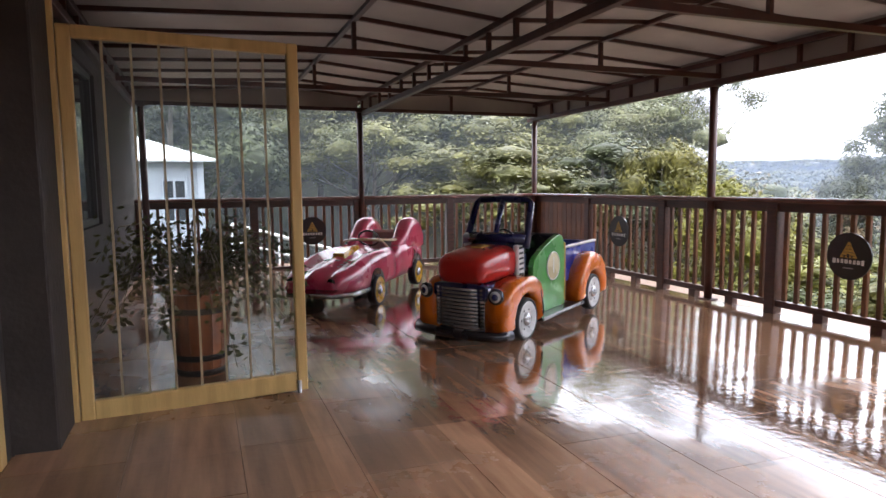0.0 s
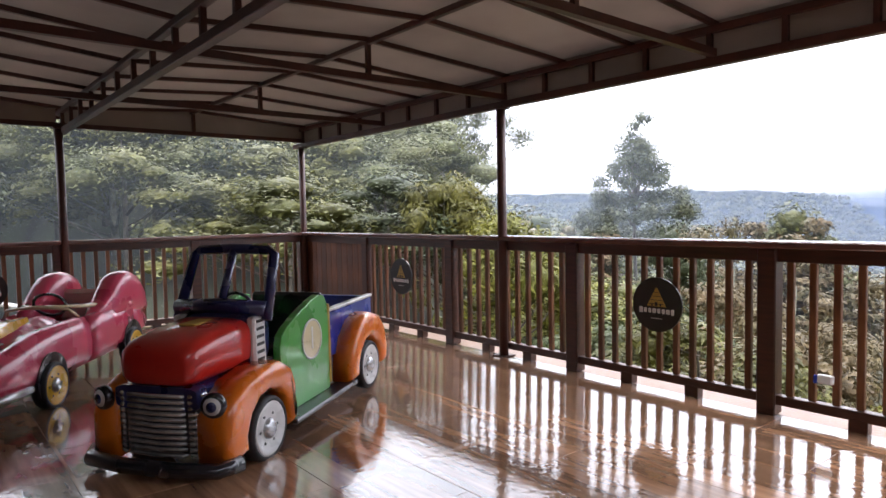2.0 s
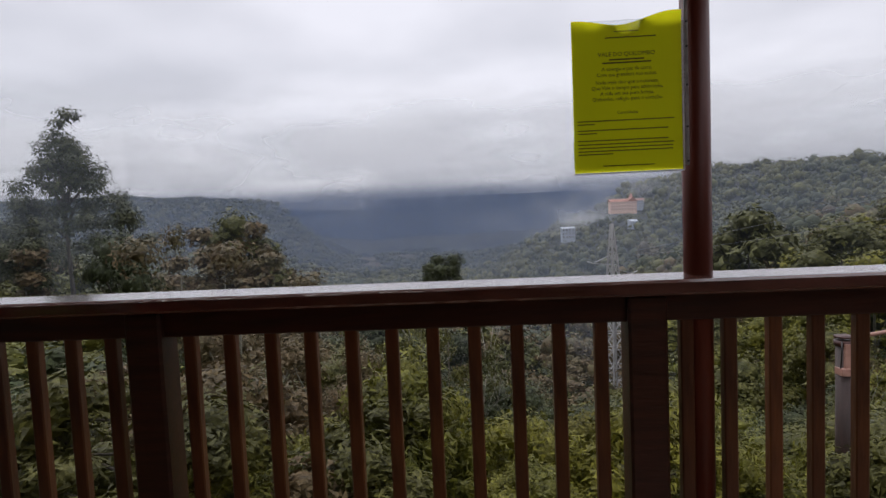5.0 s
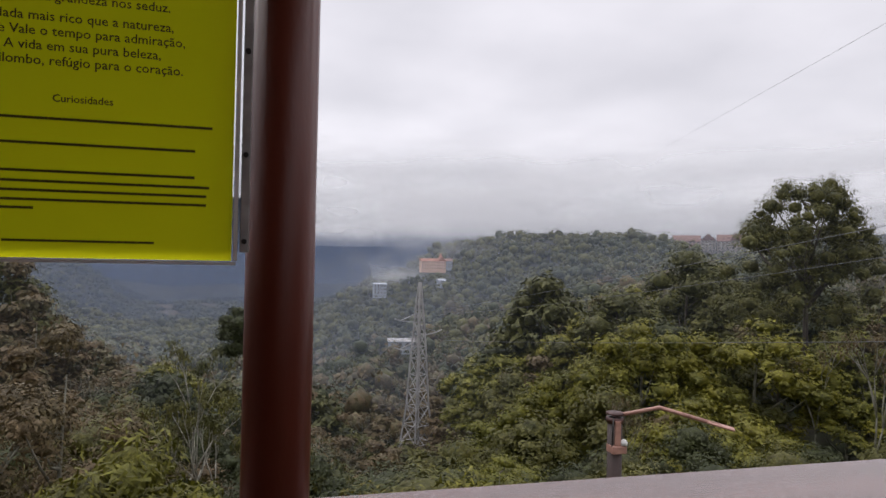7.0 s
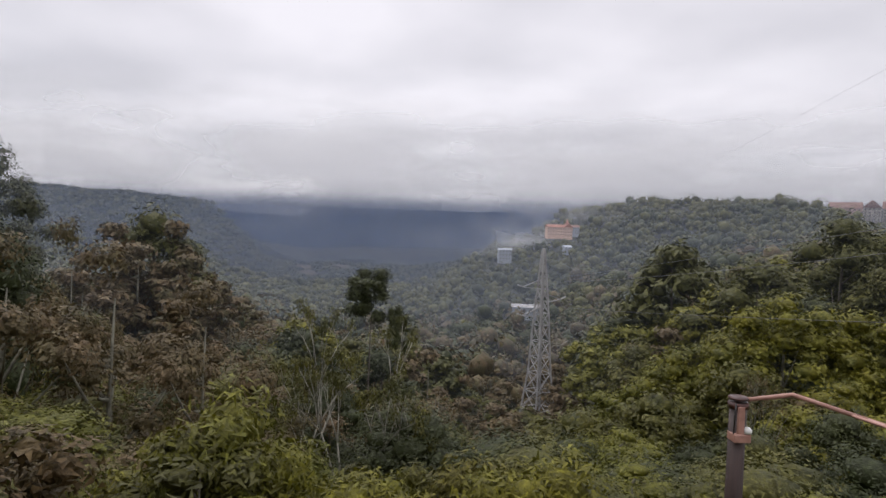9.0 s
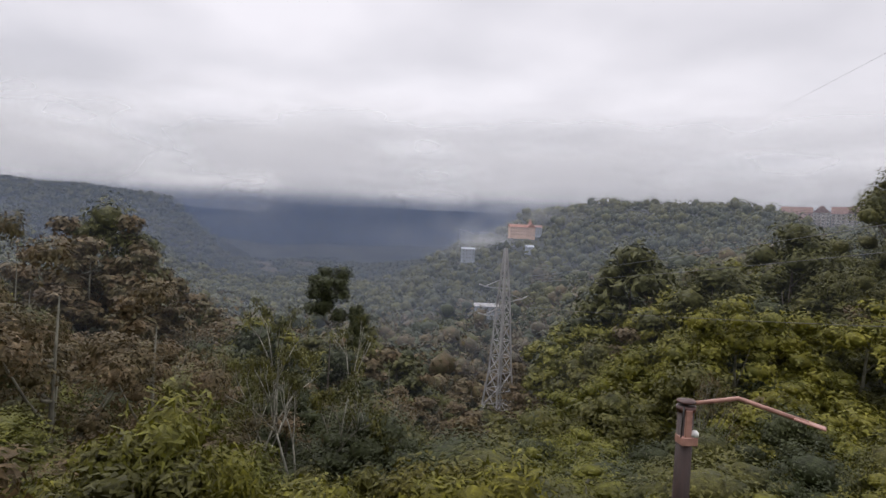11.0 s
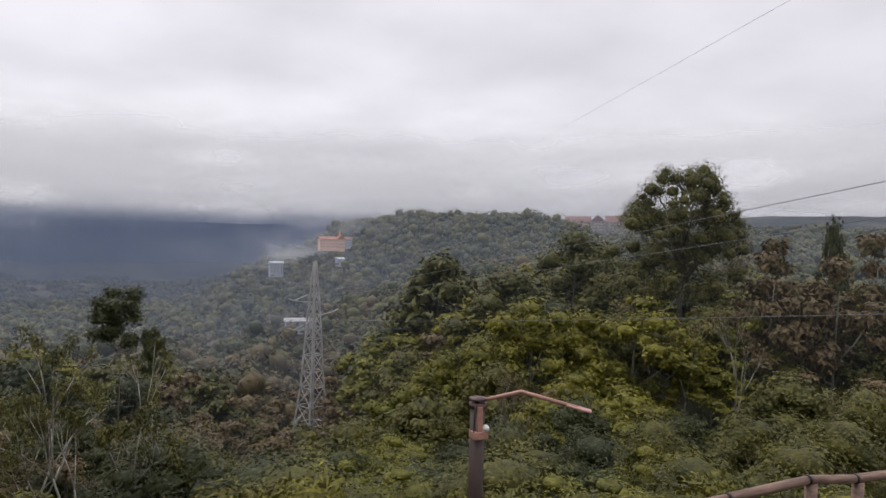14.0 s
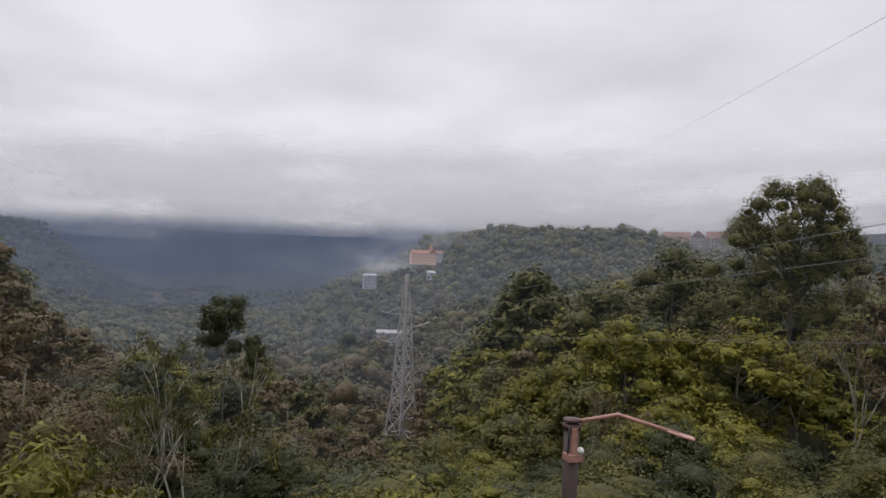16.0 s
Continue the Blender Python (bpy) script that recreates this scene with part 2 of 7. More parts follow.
def mist(name, density, scale, lo, hi, color=(0.86, 0.88, 0.94), z0=-60.0, z1=0.0, rise=False, fade=None, edge=None):
    """A thin bank of fog: a scattering sheet with the haze put into its colour, patchy by noise, fading out above z1
    and below z0.
    """
    m = bpy.data.materials.new(name)
    m.use_nodes = True
    nt = m.node_tree
    nt.nodes.clear()
    N, L = nt.nodes.new, nt.links.new
    geo = N("ShaderNodeNewGeometry")
    mp = N("ShaderNodeMapping")
    mp.inputs["Scale"].default_value = (scale, scale, scale * 3.2)
    L(geo.outputs["Position"], mp.inputs[0])
    nz = N("ShaderNodeTexNoise")
    nz.inputs["Scale"].default_value, nz.inputs["Detail"].default_value = 1.0, 2.2
    L(mp.outputs[0], nz.inputs["Vector"])
    r = N("ShaderNodeMapRange")
    r.interpolation_type = "SMOOTHSTEP"
    r.inputs["From Min"].default_value, r.inputs["From Max"].default_value = lo, hi
    L(nz.outputs["Fac"], r.inputs["Value"])
    sep = N("ShaderNodeSeparateXYZ")
    L(geo.outputs["Position"], sep.inputs[0])
    h = N("ShaderNodeMapRange")
    h.interpolation_type = "SMOOTHSTEP"
    h.inputs["From Min"].default_value, h.inputs["From Max"].default_value = (z0, z1) if rise else (z1, z0)
    L(sep.outputs["Z"], h.inputs["Value"])
    mul = N("ShaderNodeMath"); mul.operation = "MULTIPLY"
    L(r.outputs[0], mul.inputs[0]); L(h.outputs[0], mul.inputs[1])
    mul2 = N("ShaderNodeMath"); mul2.operation = "MULTIPLY"; mul2.inputs[1].default_value = density
    L(mul.outputs[0], mul2.inputs[0])
    if fade:
        f = N("ShaderNodeMapRange")
        f.interpolation_type = "SMOOTHSTEP"
        f.inputs["From Min"].default_value, f.inputs["From Max"].default_value = fade[1], fade[0]
        L(sep.outputs["Z"], f.inputs["Value"])
        mul3 = N("ShaderNodeMath"); mul3.operation = "MULTIPLY"
        L(mul2.outputs[0], mul3.inputs[0]); L(f.outputs[0], mul3.inputs[1])
        mul2 = mul3
    if edge:
        e = N("ShaderNodeMapRange")
        e.interpolation_type = "SMOOTHSTEP"
        e.inputs["From Min"].default_value, e.inputs["From Max"].default_value = edge
        L(sep.outputs["Y"], e.inputs["Value"])
        mul4 = N("ShaderNodeMath"); mul4.operation = "MULTIPLY"
        L(mul2.outputs[0], mul4.inputs[0]); L(e.outputs[0], mul4.inputs[1])
        mul2 = mul4
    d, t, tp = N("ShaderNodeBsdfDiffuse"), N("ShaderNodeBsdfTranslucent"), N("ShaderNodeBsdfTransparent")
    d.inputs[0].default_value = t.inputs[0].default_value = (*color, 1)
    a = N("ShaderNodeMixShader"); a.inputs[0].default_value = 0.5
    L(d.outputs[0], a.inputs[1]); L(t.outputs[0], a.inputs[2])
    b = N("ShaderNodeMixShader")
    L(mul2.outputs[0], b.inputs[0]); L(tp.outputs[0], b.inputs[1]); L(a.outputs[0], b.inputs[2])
    L(b.outputs[0], N("ShaderNodeOutputMaterial").inputs[0])
    return m


M_TILE = wet_floor("wet_brown_tile")
M_GROUT = material("brown_grout", (0.20, 0.105, 0.055), 0.35, bump=0.2)
M_SLAB = material("wet_concrete", (0.42, 0.41, 0.40), 0.12, second=(0.3, 0.29, 0.28), scale=5, bump=0.1)
M_RAIL = material("varnished_rail_wood", (0.075, 0.023, 0.012), 0.38, second=(0.04, 0.013, 0.007), scale=6, stretch=(6, 0.6, 6), bump=0.12, bump_scale=30, coat=0.1, coat_rough=0.2, obj=0.15)
M_BALUSTER = material("varnished_baluster_wood", (0.175, 0.064, 0.022), 0.4, second=(0.08, 0.028, 0.011), scale=6, stretch=(4, 4, 0.6), bump=0.12, bump_scale=30, coat=0.15, coat_rough=0.15, obj=0.3)
M_CAP = material("wet_rail_top_paint", (0.15, 0.062, 0.046), 0.10, second=(0.10, 0.04, 0.03), scale=7, stretch=(3, 0.5, 1), bump=0.25, bump_scale=60, coat=1.0, coat_rough=0.06, rough2=0.25)
M_STEEL = material("oxide_painted_steel", (0.075, 0.022, 0.014), 0.4, second=(0.045, 0.016, 0.012), scale=5, bump=0.08, bump_scale=60, obj=0.1)
M_POLE_LIT = material("oxide_painted_pole_lit", (0.150, 0.027, 0.011), 0.42, spec=0.35, second=(0.095, 0.018, 0.008), scale=4, stretch=(1, 1, 0.3), bump=0.06, bump_scale=50)
M_CANVAS = material("grey_beige_canvas", (0.43, 0.385, 0.345), 0.75, second=(0.34, 0.305, 0.275), scale=1.3, bump=0.15, bump_scale=9, translucent=0.2)
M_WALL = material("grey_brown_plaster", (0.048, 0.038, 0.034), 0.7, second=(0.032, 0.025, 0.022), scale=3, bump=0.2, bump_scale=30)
M_INNER = material("inner_plaster", (0.4, 0.36, 0.3), 0.8, bump=0.1)
M_YELLOW = material("ochre_door_timber", (0.66, 0.45, 0.17), 0.42, second=(0.52, 0.34, 0.12), scale=4, stretch=(5, 5, 0.5), bump=0.1, bump_scale=30)
M_STRIP = material("pale_brass_strip", (0.55, 0.45, 0.28), 0.35, metal=0.3)
M_DARK = material("dark_frame_paint", (0.02, 0.018, 0.017), 0.4, bump=0.05)
M_BLACK = material("black_sign_board", (0.012, 0.010, 0.010), 0.35, second=(0.018, 0.014, 0.013), scale=10)
M_GOLD = material("gold_print", (0.55, 0.36, 0.07), 0.5, second=(0.42, 0.26, 0.05), scale=30)
M_WHITE = material("white_print", (0.78, 0.77, 0.74), 0.5, second=(0.68, 0.67, 0.64), scale=20)
M_PALEGREY = material("worn_grey_print", (0.42, 0.41, 0.40), 0.6, second=(0.30, 0.29, 0.28), scale=40)
M_LIME = material("lime_green_paper", (0.90, 0.88, 0.010), 0.55, second=(0.84, 0.83, 0.010), scale=3, translucent=0.85)
M_INK = material("dark_olive_ink", (0.10, 0.085, 0.008), 0.6)
M_ALU = material("dull_aluminium", (0.55, 0.55, 0.56), 0.35, metal=0.8, scale=20)
M_BARREL = material("oak_barrel_stave", (0.36, 0.105, 0.028), 0.35, second=(0.17, 0.045, 0.014), scale=5, stretch=(4, 4, 0.5), bump=0.15, bump_scale=25, obj=0.2, coat=0.2)
M_HOOP = material("black_iron_hoop", (0.015, 0.014, 0.014), 0.45, metal=0.4, bump=0.1)
M_SOIL = material("potting_soil", (0.035, 0.024, 0.016), 0.95, bump=0.8, bump_scale=30)
M_TWIG = material("pale_twig_bark", (0.30, 0.27, 0.20), 0.8, second=(0.18, 0.15, 0.10), scale=12)
M_BARK = material("grey_brown_bark", (0.15, 0.13, 0.10), 0.9, second=(0.075, 0.06, 0.048), scale=3, stretch=(3, 3, 0.6), bump=0.6, bump_scale=12)
M_PALEBARK = material("pale_lichen_bark", (0.23, 0.22, 0.165), 0.9, second=(0.12, 0.115, 0.085), scale=3, bump=0.5, bump_scale=10)
M_HOUSE = material("white_house_paint", (0.45, 0.49, 0.54), 0.6, second=(0.37, 0.40, 0.45), scale=2, bump=0.05)
M_CREAM = material("cream_house_paint", (0.70, 0.63, 0.46), 0.6, second=(0.6, 0.54, 0.4), scale=2, bump=0.05)
M_ROOFW = material("wet_pale_roof_sheet", (0.66, 0.68, 0.68), 0.35, second=(0.55, 0.58, 0.57), scale=2, coat=0.3)
M_PINE = material("terracotta_roof", (0.44, 0.21, 0.145), 0.7, second=(0.30, 0.13, 0.08), scale=0.4)
M_ROOFDULL = material("weathered_roof_tiles", (0.33, 0.20, 0.16), 0.8, second=(0.25, 0.15, 0.12), scale=0.4)
M_PINK = material("salmon_facade", (0.84, 0.60, 0.48), 0.75, second=(0.74, 0.50, 0.39), scale=0.2)
M_BEIGE = material("beige_facade", (0.68, 0.60, 0.48), 0.75, second=(0.48, 0.4, 0.3), scale=0.2)
M_GALV = material("galvanised_lattice", (0.46, 0.45, 0.44), 0.6, second=(0.30, 0.29, 0.285), scale=0.6, metal=0.0)
M_WIRE = material("grey_cable", (0.13, 0.13, 0.135), 0.5)
M_RUSTPINK = material("weathered_copper_paint", (0.44, 0.24, 0.185), 0.4, second=(0.32, 0.165, 0.125), scale=9, bump=0.1)
M_POST = material("dark_wood_post", (0.045, 0.022, 0.016), 0.5, second=(0.028, 0.015, 0.011), scale=4, stretch=(4, 4, 0.4), bump=0.4, bump_scale=20)
M_LOG = material("weathered_log", (0.25, 0.16, 0.115), 0.6, second=(0.12, 0.07, 0.05), scale=5, stretch=(4, 0.5, 4), bump=0.5, bump_scale=18)
M_GROUND = material("forest_floor", (0.045, 0.055, 0.02), 0.95, second=(0.03, 0.026, 0.016), scale=0.25, detail=8, bump=0.8, bump_scale=1.2)
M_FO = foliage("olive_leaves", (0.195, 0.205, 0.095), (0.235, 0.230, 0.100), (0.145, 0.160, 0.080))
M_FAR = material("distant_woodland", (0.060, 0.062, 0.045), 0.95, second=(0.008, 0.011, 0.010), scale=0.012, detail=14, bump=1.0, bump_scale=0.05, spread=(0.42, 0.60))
M_FIELD = material("dry_valley_field", (0.15, 0.095, 0.058), 0.95, second=(0.06, 0.055, 0.032), scale=0.03, detail=8)
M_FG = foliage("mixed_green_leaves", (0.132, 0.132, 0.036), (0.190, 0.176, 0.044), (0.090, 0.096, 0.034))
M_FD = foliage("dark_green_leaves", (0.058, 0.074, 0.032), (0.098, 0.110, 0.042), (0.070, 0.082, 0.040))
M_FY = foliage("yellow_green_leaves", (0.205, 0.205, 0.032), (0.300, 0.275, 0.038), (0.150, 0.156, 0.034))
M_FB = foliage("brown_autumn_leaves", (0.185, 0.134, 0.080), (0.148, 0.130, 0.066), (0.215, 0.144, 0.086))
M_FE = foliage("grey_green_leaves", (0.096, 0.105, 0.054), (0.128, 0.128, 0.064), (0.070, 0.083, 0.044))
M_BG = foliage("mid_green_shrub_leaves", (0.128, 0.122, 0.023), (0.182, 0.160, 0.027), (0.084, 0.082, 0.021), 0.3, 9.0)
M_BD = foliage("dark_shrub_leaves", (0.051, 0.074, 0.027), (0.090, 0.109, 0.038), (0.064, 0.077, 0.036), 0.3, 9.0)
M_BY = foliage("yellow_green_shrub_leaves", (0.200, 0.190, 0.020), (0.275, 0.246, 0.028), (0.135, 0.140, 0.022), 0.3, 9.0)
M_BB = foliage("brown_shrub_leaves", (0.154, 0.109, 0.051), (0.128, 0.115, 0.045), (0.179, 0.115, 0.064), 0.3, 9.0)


def paint(name, base, dark=0.85, rough=0.22):
    return material(name, base, rough, second=tuple(c * dark for c in base), scale=4, coat=0.7, coat_rough=0.08, bump=0.05, bump_scale=14, rough2=rough + 0.15)


M_RED = paint("glossy_red_paint", (0.55, 0.018, 0.012))
M_ORANGE = paint("glossy_orange_paint", (0.83, 0.19, 0.008))
M_GREEN = paint("glossy_green_paint", (0.075, 0.34, 0.055))
M_BLUE = paint("dark_blue_paint", (0.012, 0.016, 0.085))
M_BLUE2 = paint("royal_blue_paint", (0.03, 0.05, 0.33))
M_MAGENTA = paint("glossy_crimson_pink_paint", (0.62, 0.055, 0.12))
M_YEL = paint("glossy_yellow_paint", (0.75, 0.42, 0.02))
M_CHROME = material("dull_silver_paint", (0.62, 0.62, 0.63), 0.25, metal=0.75, second=(0.42, 0.42, 0.43), scale=9)
M_TYRE = material("black_rubber", (0.014, 0.014, 0.016), 0.55, bump=0.2)
M_RIM = paint("white_rim_paint", (0.72, 0.70, 0.68))
M_CREAMP = paint("cream_paint", (0.70, 0.60, 0.36))
M_BLACKP = paint("glossy_black_paint", (0.012, 0.012, 0.018))


def glass(name, rough=0.0, tint=(0.95, 0.97, 0.96)):
    m = bpy.data.materials.new(name)
    m.use_nodes = True
    nt = m.node_tree
    nt.nodes.clear()
    N, L = nt.nodes.new, nt.links.new
    tp, gl, mx, fr, out = (N("ShaderNodeBsdfTransparent"), N("ShaderNodeBsdfGlossy"), N("ShaderNodeMixShader"), N("ShaderNodeFresnel"),
                           N("ShaderNodeOutputMaterial"))
    tp.inputs[0].default_value = (*tint, 1)
    gl.inputs["Roughness"].default_value = rough
    fr.inputs[0].default_value = 1.5
    L(fr.outputs[0], mx.inputs[0]); L(tp.outputs[0], mx.inputs[1]); L(gl.outputs[0], mx.inputs[2]); L(mx.outputs[0], out.inputs[0])
    return m


M_GLASS = glass("clear_glass", 0.02)
M_ACRYL = glass("clear_acrylic", 0.08, (0.93, 0.94, 0.95))
M_FARGLASS = material("far_window_glass", (0.20, 0.19, 0.19), 0.2)
M_DGLASS = material("dark_window_glass", (0.03, 0.035, 0.04), 0.05, spec=0.8)


# ---- mesh helpers ----
def mesh_of(bm, name, mat, smooth=False):
    me = bpy.data.meshes.new(name)
    bm.to_mesh(me)
    bm.free()
    me.materials.append(mat)
    if smooth:
        for p in me.polygons:
            p.use_smooth = True
    return me


def part(name, bm, mat, parent=None, label="", smooth=False, at=None):
    me = bm if isinstance(bm, bpy.types.Mesh) else mesh_of(bm, name, mat, smooth)
    ob = new(name, me)
    if parent is not None:
        ob.parent = parent
    if at is not None:
        ob.matrix_basis = at
    if label:
        ob["label"] = label
    return ob


def empty(name, m=None):
    ob = new(name)
    ob.empty_display_size = 0.1
    if m is not None:
        ob.matrix_basis = m
    return ob


def box(sx, sy, sz, at=(0, 0, 0), bevel=0.0, bm=None, rot=None):
    """A bevelled box centred at a point."""
    own = bmesh.new()
    bmesh.ops.create_cube(own, size=1.0)
    bmesh.ops.scale(own, vec=(sx, sy, sz), verts=own.verts)
    if bevel:
        bmesh.ops.bevel(own, geom=own.edges[:], offset=bevel, segments=1, affect="EDGES", profile=0.7)
    if rot is not None:
        bmesh.ops.transform(own, matrix=rot, verts=own.verts)
    bmesh.ops.translate(own, vec=at, verts=own.verts)
    return join(bm, own)


def join(bm, own):
    if bm is None:
        return own
    me = bpy.data.meshes.new("tmp")
    own.to_mesh(me)
    own.free()
    bm.from_mesh(me)
    bpy.data.meshes.remove(me)
    return bm


def rod(a, b, r, sides=8, r2=None, bm=None, caps=True):
    """A round bar from a to b."""
    a, b = Vector(a), Vector(b)
    own = bmesh.new()
    bmesh.ops.create_cone(own, cap_ends=caps, segments=sides, radius1=r, radius2=r if r2 is None else r2, depth=(b - a).length)
    rot = (b - a).to_track_quat("Z", "Y").to_matrix().to_4x4()
    bmesh.ops.transform(own, matrix=Matrix.Translation((a + b) / 2) @ rot, verts=own.verts)
    return join(bm, own)


def bar(a, b, w, h, bm=None, bevel=0.0):
    """A square bar from a to b."""
    a, b = Vector(a), Vector(b)
    own = box(w, h, (b - a).length, bevel=bevel)
    rot = (b - a).to_track_quat("Z", "Y").to_matrix().to_4x4()
    bmesh.ops.transform(own, matrix=Matrix.Translation((a + b) / 2) @ rot, verts=own.verts)
    return join(bm, own)


def tube(points, radii, sides=7, bm=None):
    """A tapering tube along points."""
    own = bmesh.new()
    rings = []
    pts = [Vector(p) for p in points]
    for i, p in enumerate(pts):
        d = (pts[min(i + 1, len(pts) - 1)] - pts[max(i - 1, 0)]).normalized()
        u = d.orthogonal().normalized()
        if i:
            u = (last - d * last.dot(d)).normalized()
        last, v = u, d.cross(u)
        r = radii[i] if hasattr(radii, "__len__") else radii
        rings.append([own.verts.new(p + r * (math.cos(k * 2 * math.pi / sides) * u + math.sin(k * 2 * math.pi / sides) * v)) for k in range(sides)])
    for A, B in zip(rings, rings[1:]):
        for k in range(sides):
            own.faces.new((A[k], A[(k + 1) % sides], B[(k + 1) % sides], B[k]))
    own.faces.new(rings[0][::-1])
    own.faces.new(rings[-1])
    return join(bm, own)


def loft(sections, closed_ends=True, bm=None):
    """A skin over closed outlines, each a list of as many points."""
    own = bmesh.new()
    rings = [[own.verts.new(p) for p in s] for s in sections]
    n = len(rings[0])
    for A, B in zip(rings, rings[1:]):
        for k in range(n):
            own.faces.new((A[k], A[(k + 1) % n], B[(k + 1) % n], B[k]))
    if closed_ends:
        own.faces.new(rings[0][::-1])
        own.faces.new(rings[-1])
    bmesh.ops.recalc_face_normals(own, faces=own.faces)
    return join(bm, own)


def lathe(profile, sides=20, bm=None):
    """A turned solid about z from (radius, height) pairs."""
    return loft([[(r * math.cos(2 * math.pi * k / sides), r * math.sin(2 * math.pi * k / sides), z) for k in range(sides)] for r, z in profile], bm=bm)


def extrude(outline, y0, y1, bevel=0.0, bm=None):
    """A side outline of (x, z) points made solid from y0 to y1."""
    own = loft([[(x, y, z) for x, z in outline] for y in (y0, y1)])
    if bevel:
        es = [e for e in own.edges if abs(e.verts[0].co.y - e.verts[1].co.y) < 1e-6]
        bmesh.ops.bevel(own, geom=es, offset=bevel, segments=2, affect="EDGES", profile=0.6)
    return join(bm, own)


def ground_part_of(x):
    """The deck falls gently towards its outer rail, to drain."""
    return 0.022 * max(0.0, -x)


H = 1.10

# ---- deck ----
def build_deck():
    floor = tagged(part("floor", box(6.7, 13.2, 0.22, (0, 0, -0.113), rot=None), M_GROUT, at=pose(-3.02, -5.9, 0.066, 0, 1.26, 0)), kind="structure",
                   label="wet terrace slab with dark joints between brown tiles")
    # added kerb strips: their pale colour stands in for sky mirrored on wet floor
    edge = tagged(part("deck_edge", box(0.22, 13.2, 0.26, (0.20, -5.9, -0.15), 0.01), M_SLAB), kind="structure", label="pale kerb strip coloured for the sky reflected in the wet terrace edge")
    tagged(part("deck_edge", box(6.4, 0.22, 0.26, (-3.1, 0.20, -0.11), 0.01), M_SLAB), kind="structure", label="pale kerb strip coloured for the sky reflected in the wet terrace edge")
    for x, y in ((0.0, -3.8), (0.0, -7.8), (0.0, -11.5), (-3, 0.0), (0.0, 0.0), (-5.6, 0.0)):
        tagged(part("deck_column", box(0.3, 0.3, 6.0, (x, y, -3.25), 0.01), M_SLAB), kind="structure", label="concrete column under the terrace")
    return floor


FLOOR = build_deck()


def build_wall():
    """The building's face beside the terrace, with its doorway and a window, and a closed room behind."""
    x = -6.0
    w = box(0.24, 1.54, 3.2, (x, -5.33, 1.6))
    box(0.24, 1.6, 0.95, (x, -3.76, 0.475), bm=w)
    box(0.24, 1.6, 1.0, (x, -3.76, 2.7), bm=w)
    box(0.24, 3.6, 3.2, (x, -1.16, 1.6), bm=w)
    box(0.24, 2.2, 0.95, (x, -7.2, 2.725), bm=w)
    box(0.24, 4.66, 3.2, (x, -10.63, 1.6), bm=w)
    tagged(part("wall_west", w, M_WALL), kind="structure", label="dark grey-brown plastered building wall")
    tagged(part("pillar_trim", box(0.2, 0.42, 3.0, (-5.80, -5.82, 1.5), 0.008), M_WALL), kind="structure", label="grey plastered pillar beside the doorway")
    r = box(0.1, 12.8, 3.2, (-10.0, -6.3, 1.6))
    box(4.0, 0.1, 3.2, (-8.0, 0.1, 1.6), bm=r)
    box(4.0, 0.1, 3.2, (-8.0, -12.7, 1.6), bm=r)
    tagged(part("wall_inner", r, M_INNER), kind="structure", label="plain plaster walls of the inner room")
    tagged(part("floor_inner", box(4.0, 12.8, 0.1, (-8.05, -6.3, 0.08)), M_TILE), kind="structure", label="brown floor of the inner room")
    tagged(part("ceiling_inner", box(4.2, 13.0, 0.1, (-8.0, -6.3, 3.26)), M_INNER), kind="structure", label="plain ceiling of the inner room")
    # unseen wall, added so that the door glass mirrors something dark instead of sky
    tagged(part("wall_south_unseen", box(6.0, 0.2, 3.2, (-3.2, -10.4, 1.6)), M_WALL), kind="structure", label="dark grey-brown plastered building wall")
    f = empty("window_1", pose(-5.95, -3.76, 1.58))
    tagged(f, kind="structure", label="dark framed window in the building wall")
    for y in (-0.78, 0.0, 0.78):
        part("window_frame", box(0.08, 0.05, 1.25, (0, y, 0), 0.004), M_DARK, f)
    for z in (-0.6, 0.6):
        part("window_frame", box(0.08, 1.6, 0.05, (0.003, 0, z), 0.004), M_DARK, f)
    for y in (-0.39, 0.39):
        part("pane", box(0.008, 0.75, 1.16, (0.01, y, 0)), M_DGLASS, f)
    # door frame standing in the doorway
    d = empty("door_1", pose(-5.96, -7.2, 0))
    tagged(d, kind="structure", label="ochre timber door frame of the open doorway")
    for y in (-1.06, 1.06):
        part("jamb", box(0.16, 0.09, 2.2, (0, y, 1.1), 0.006), M_YELLOW, d)
    part("head", box(0.16, 2.2, 0.09, (0.003, 0, 2.2), 0.006), M_YELLOW, d)


build_wall()


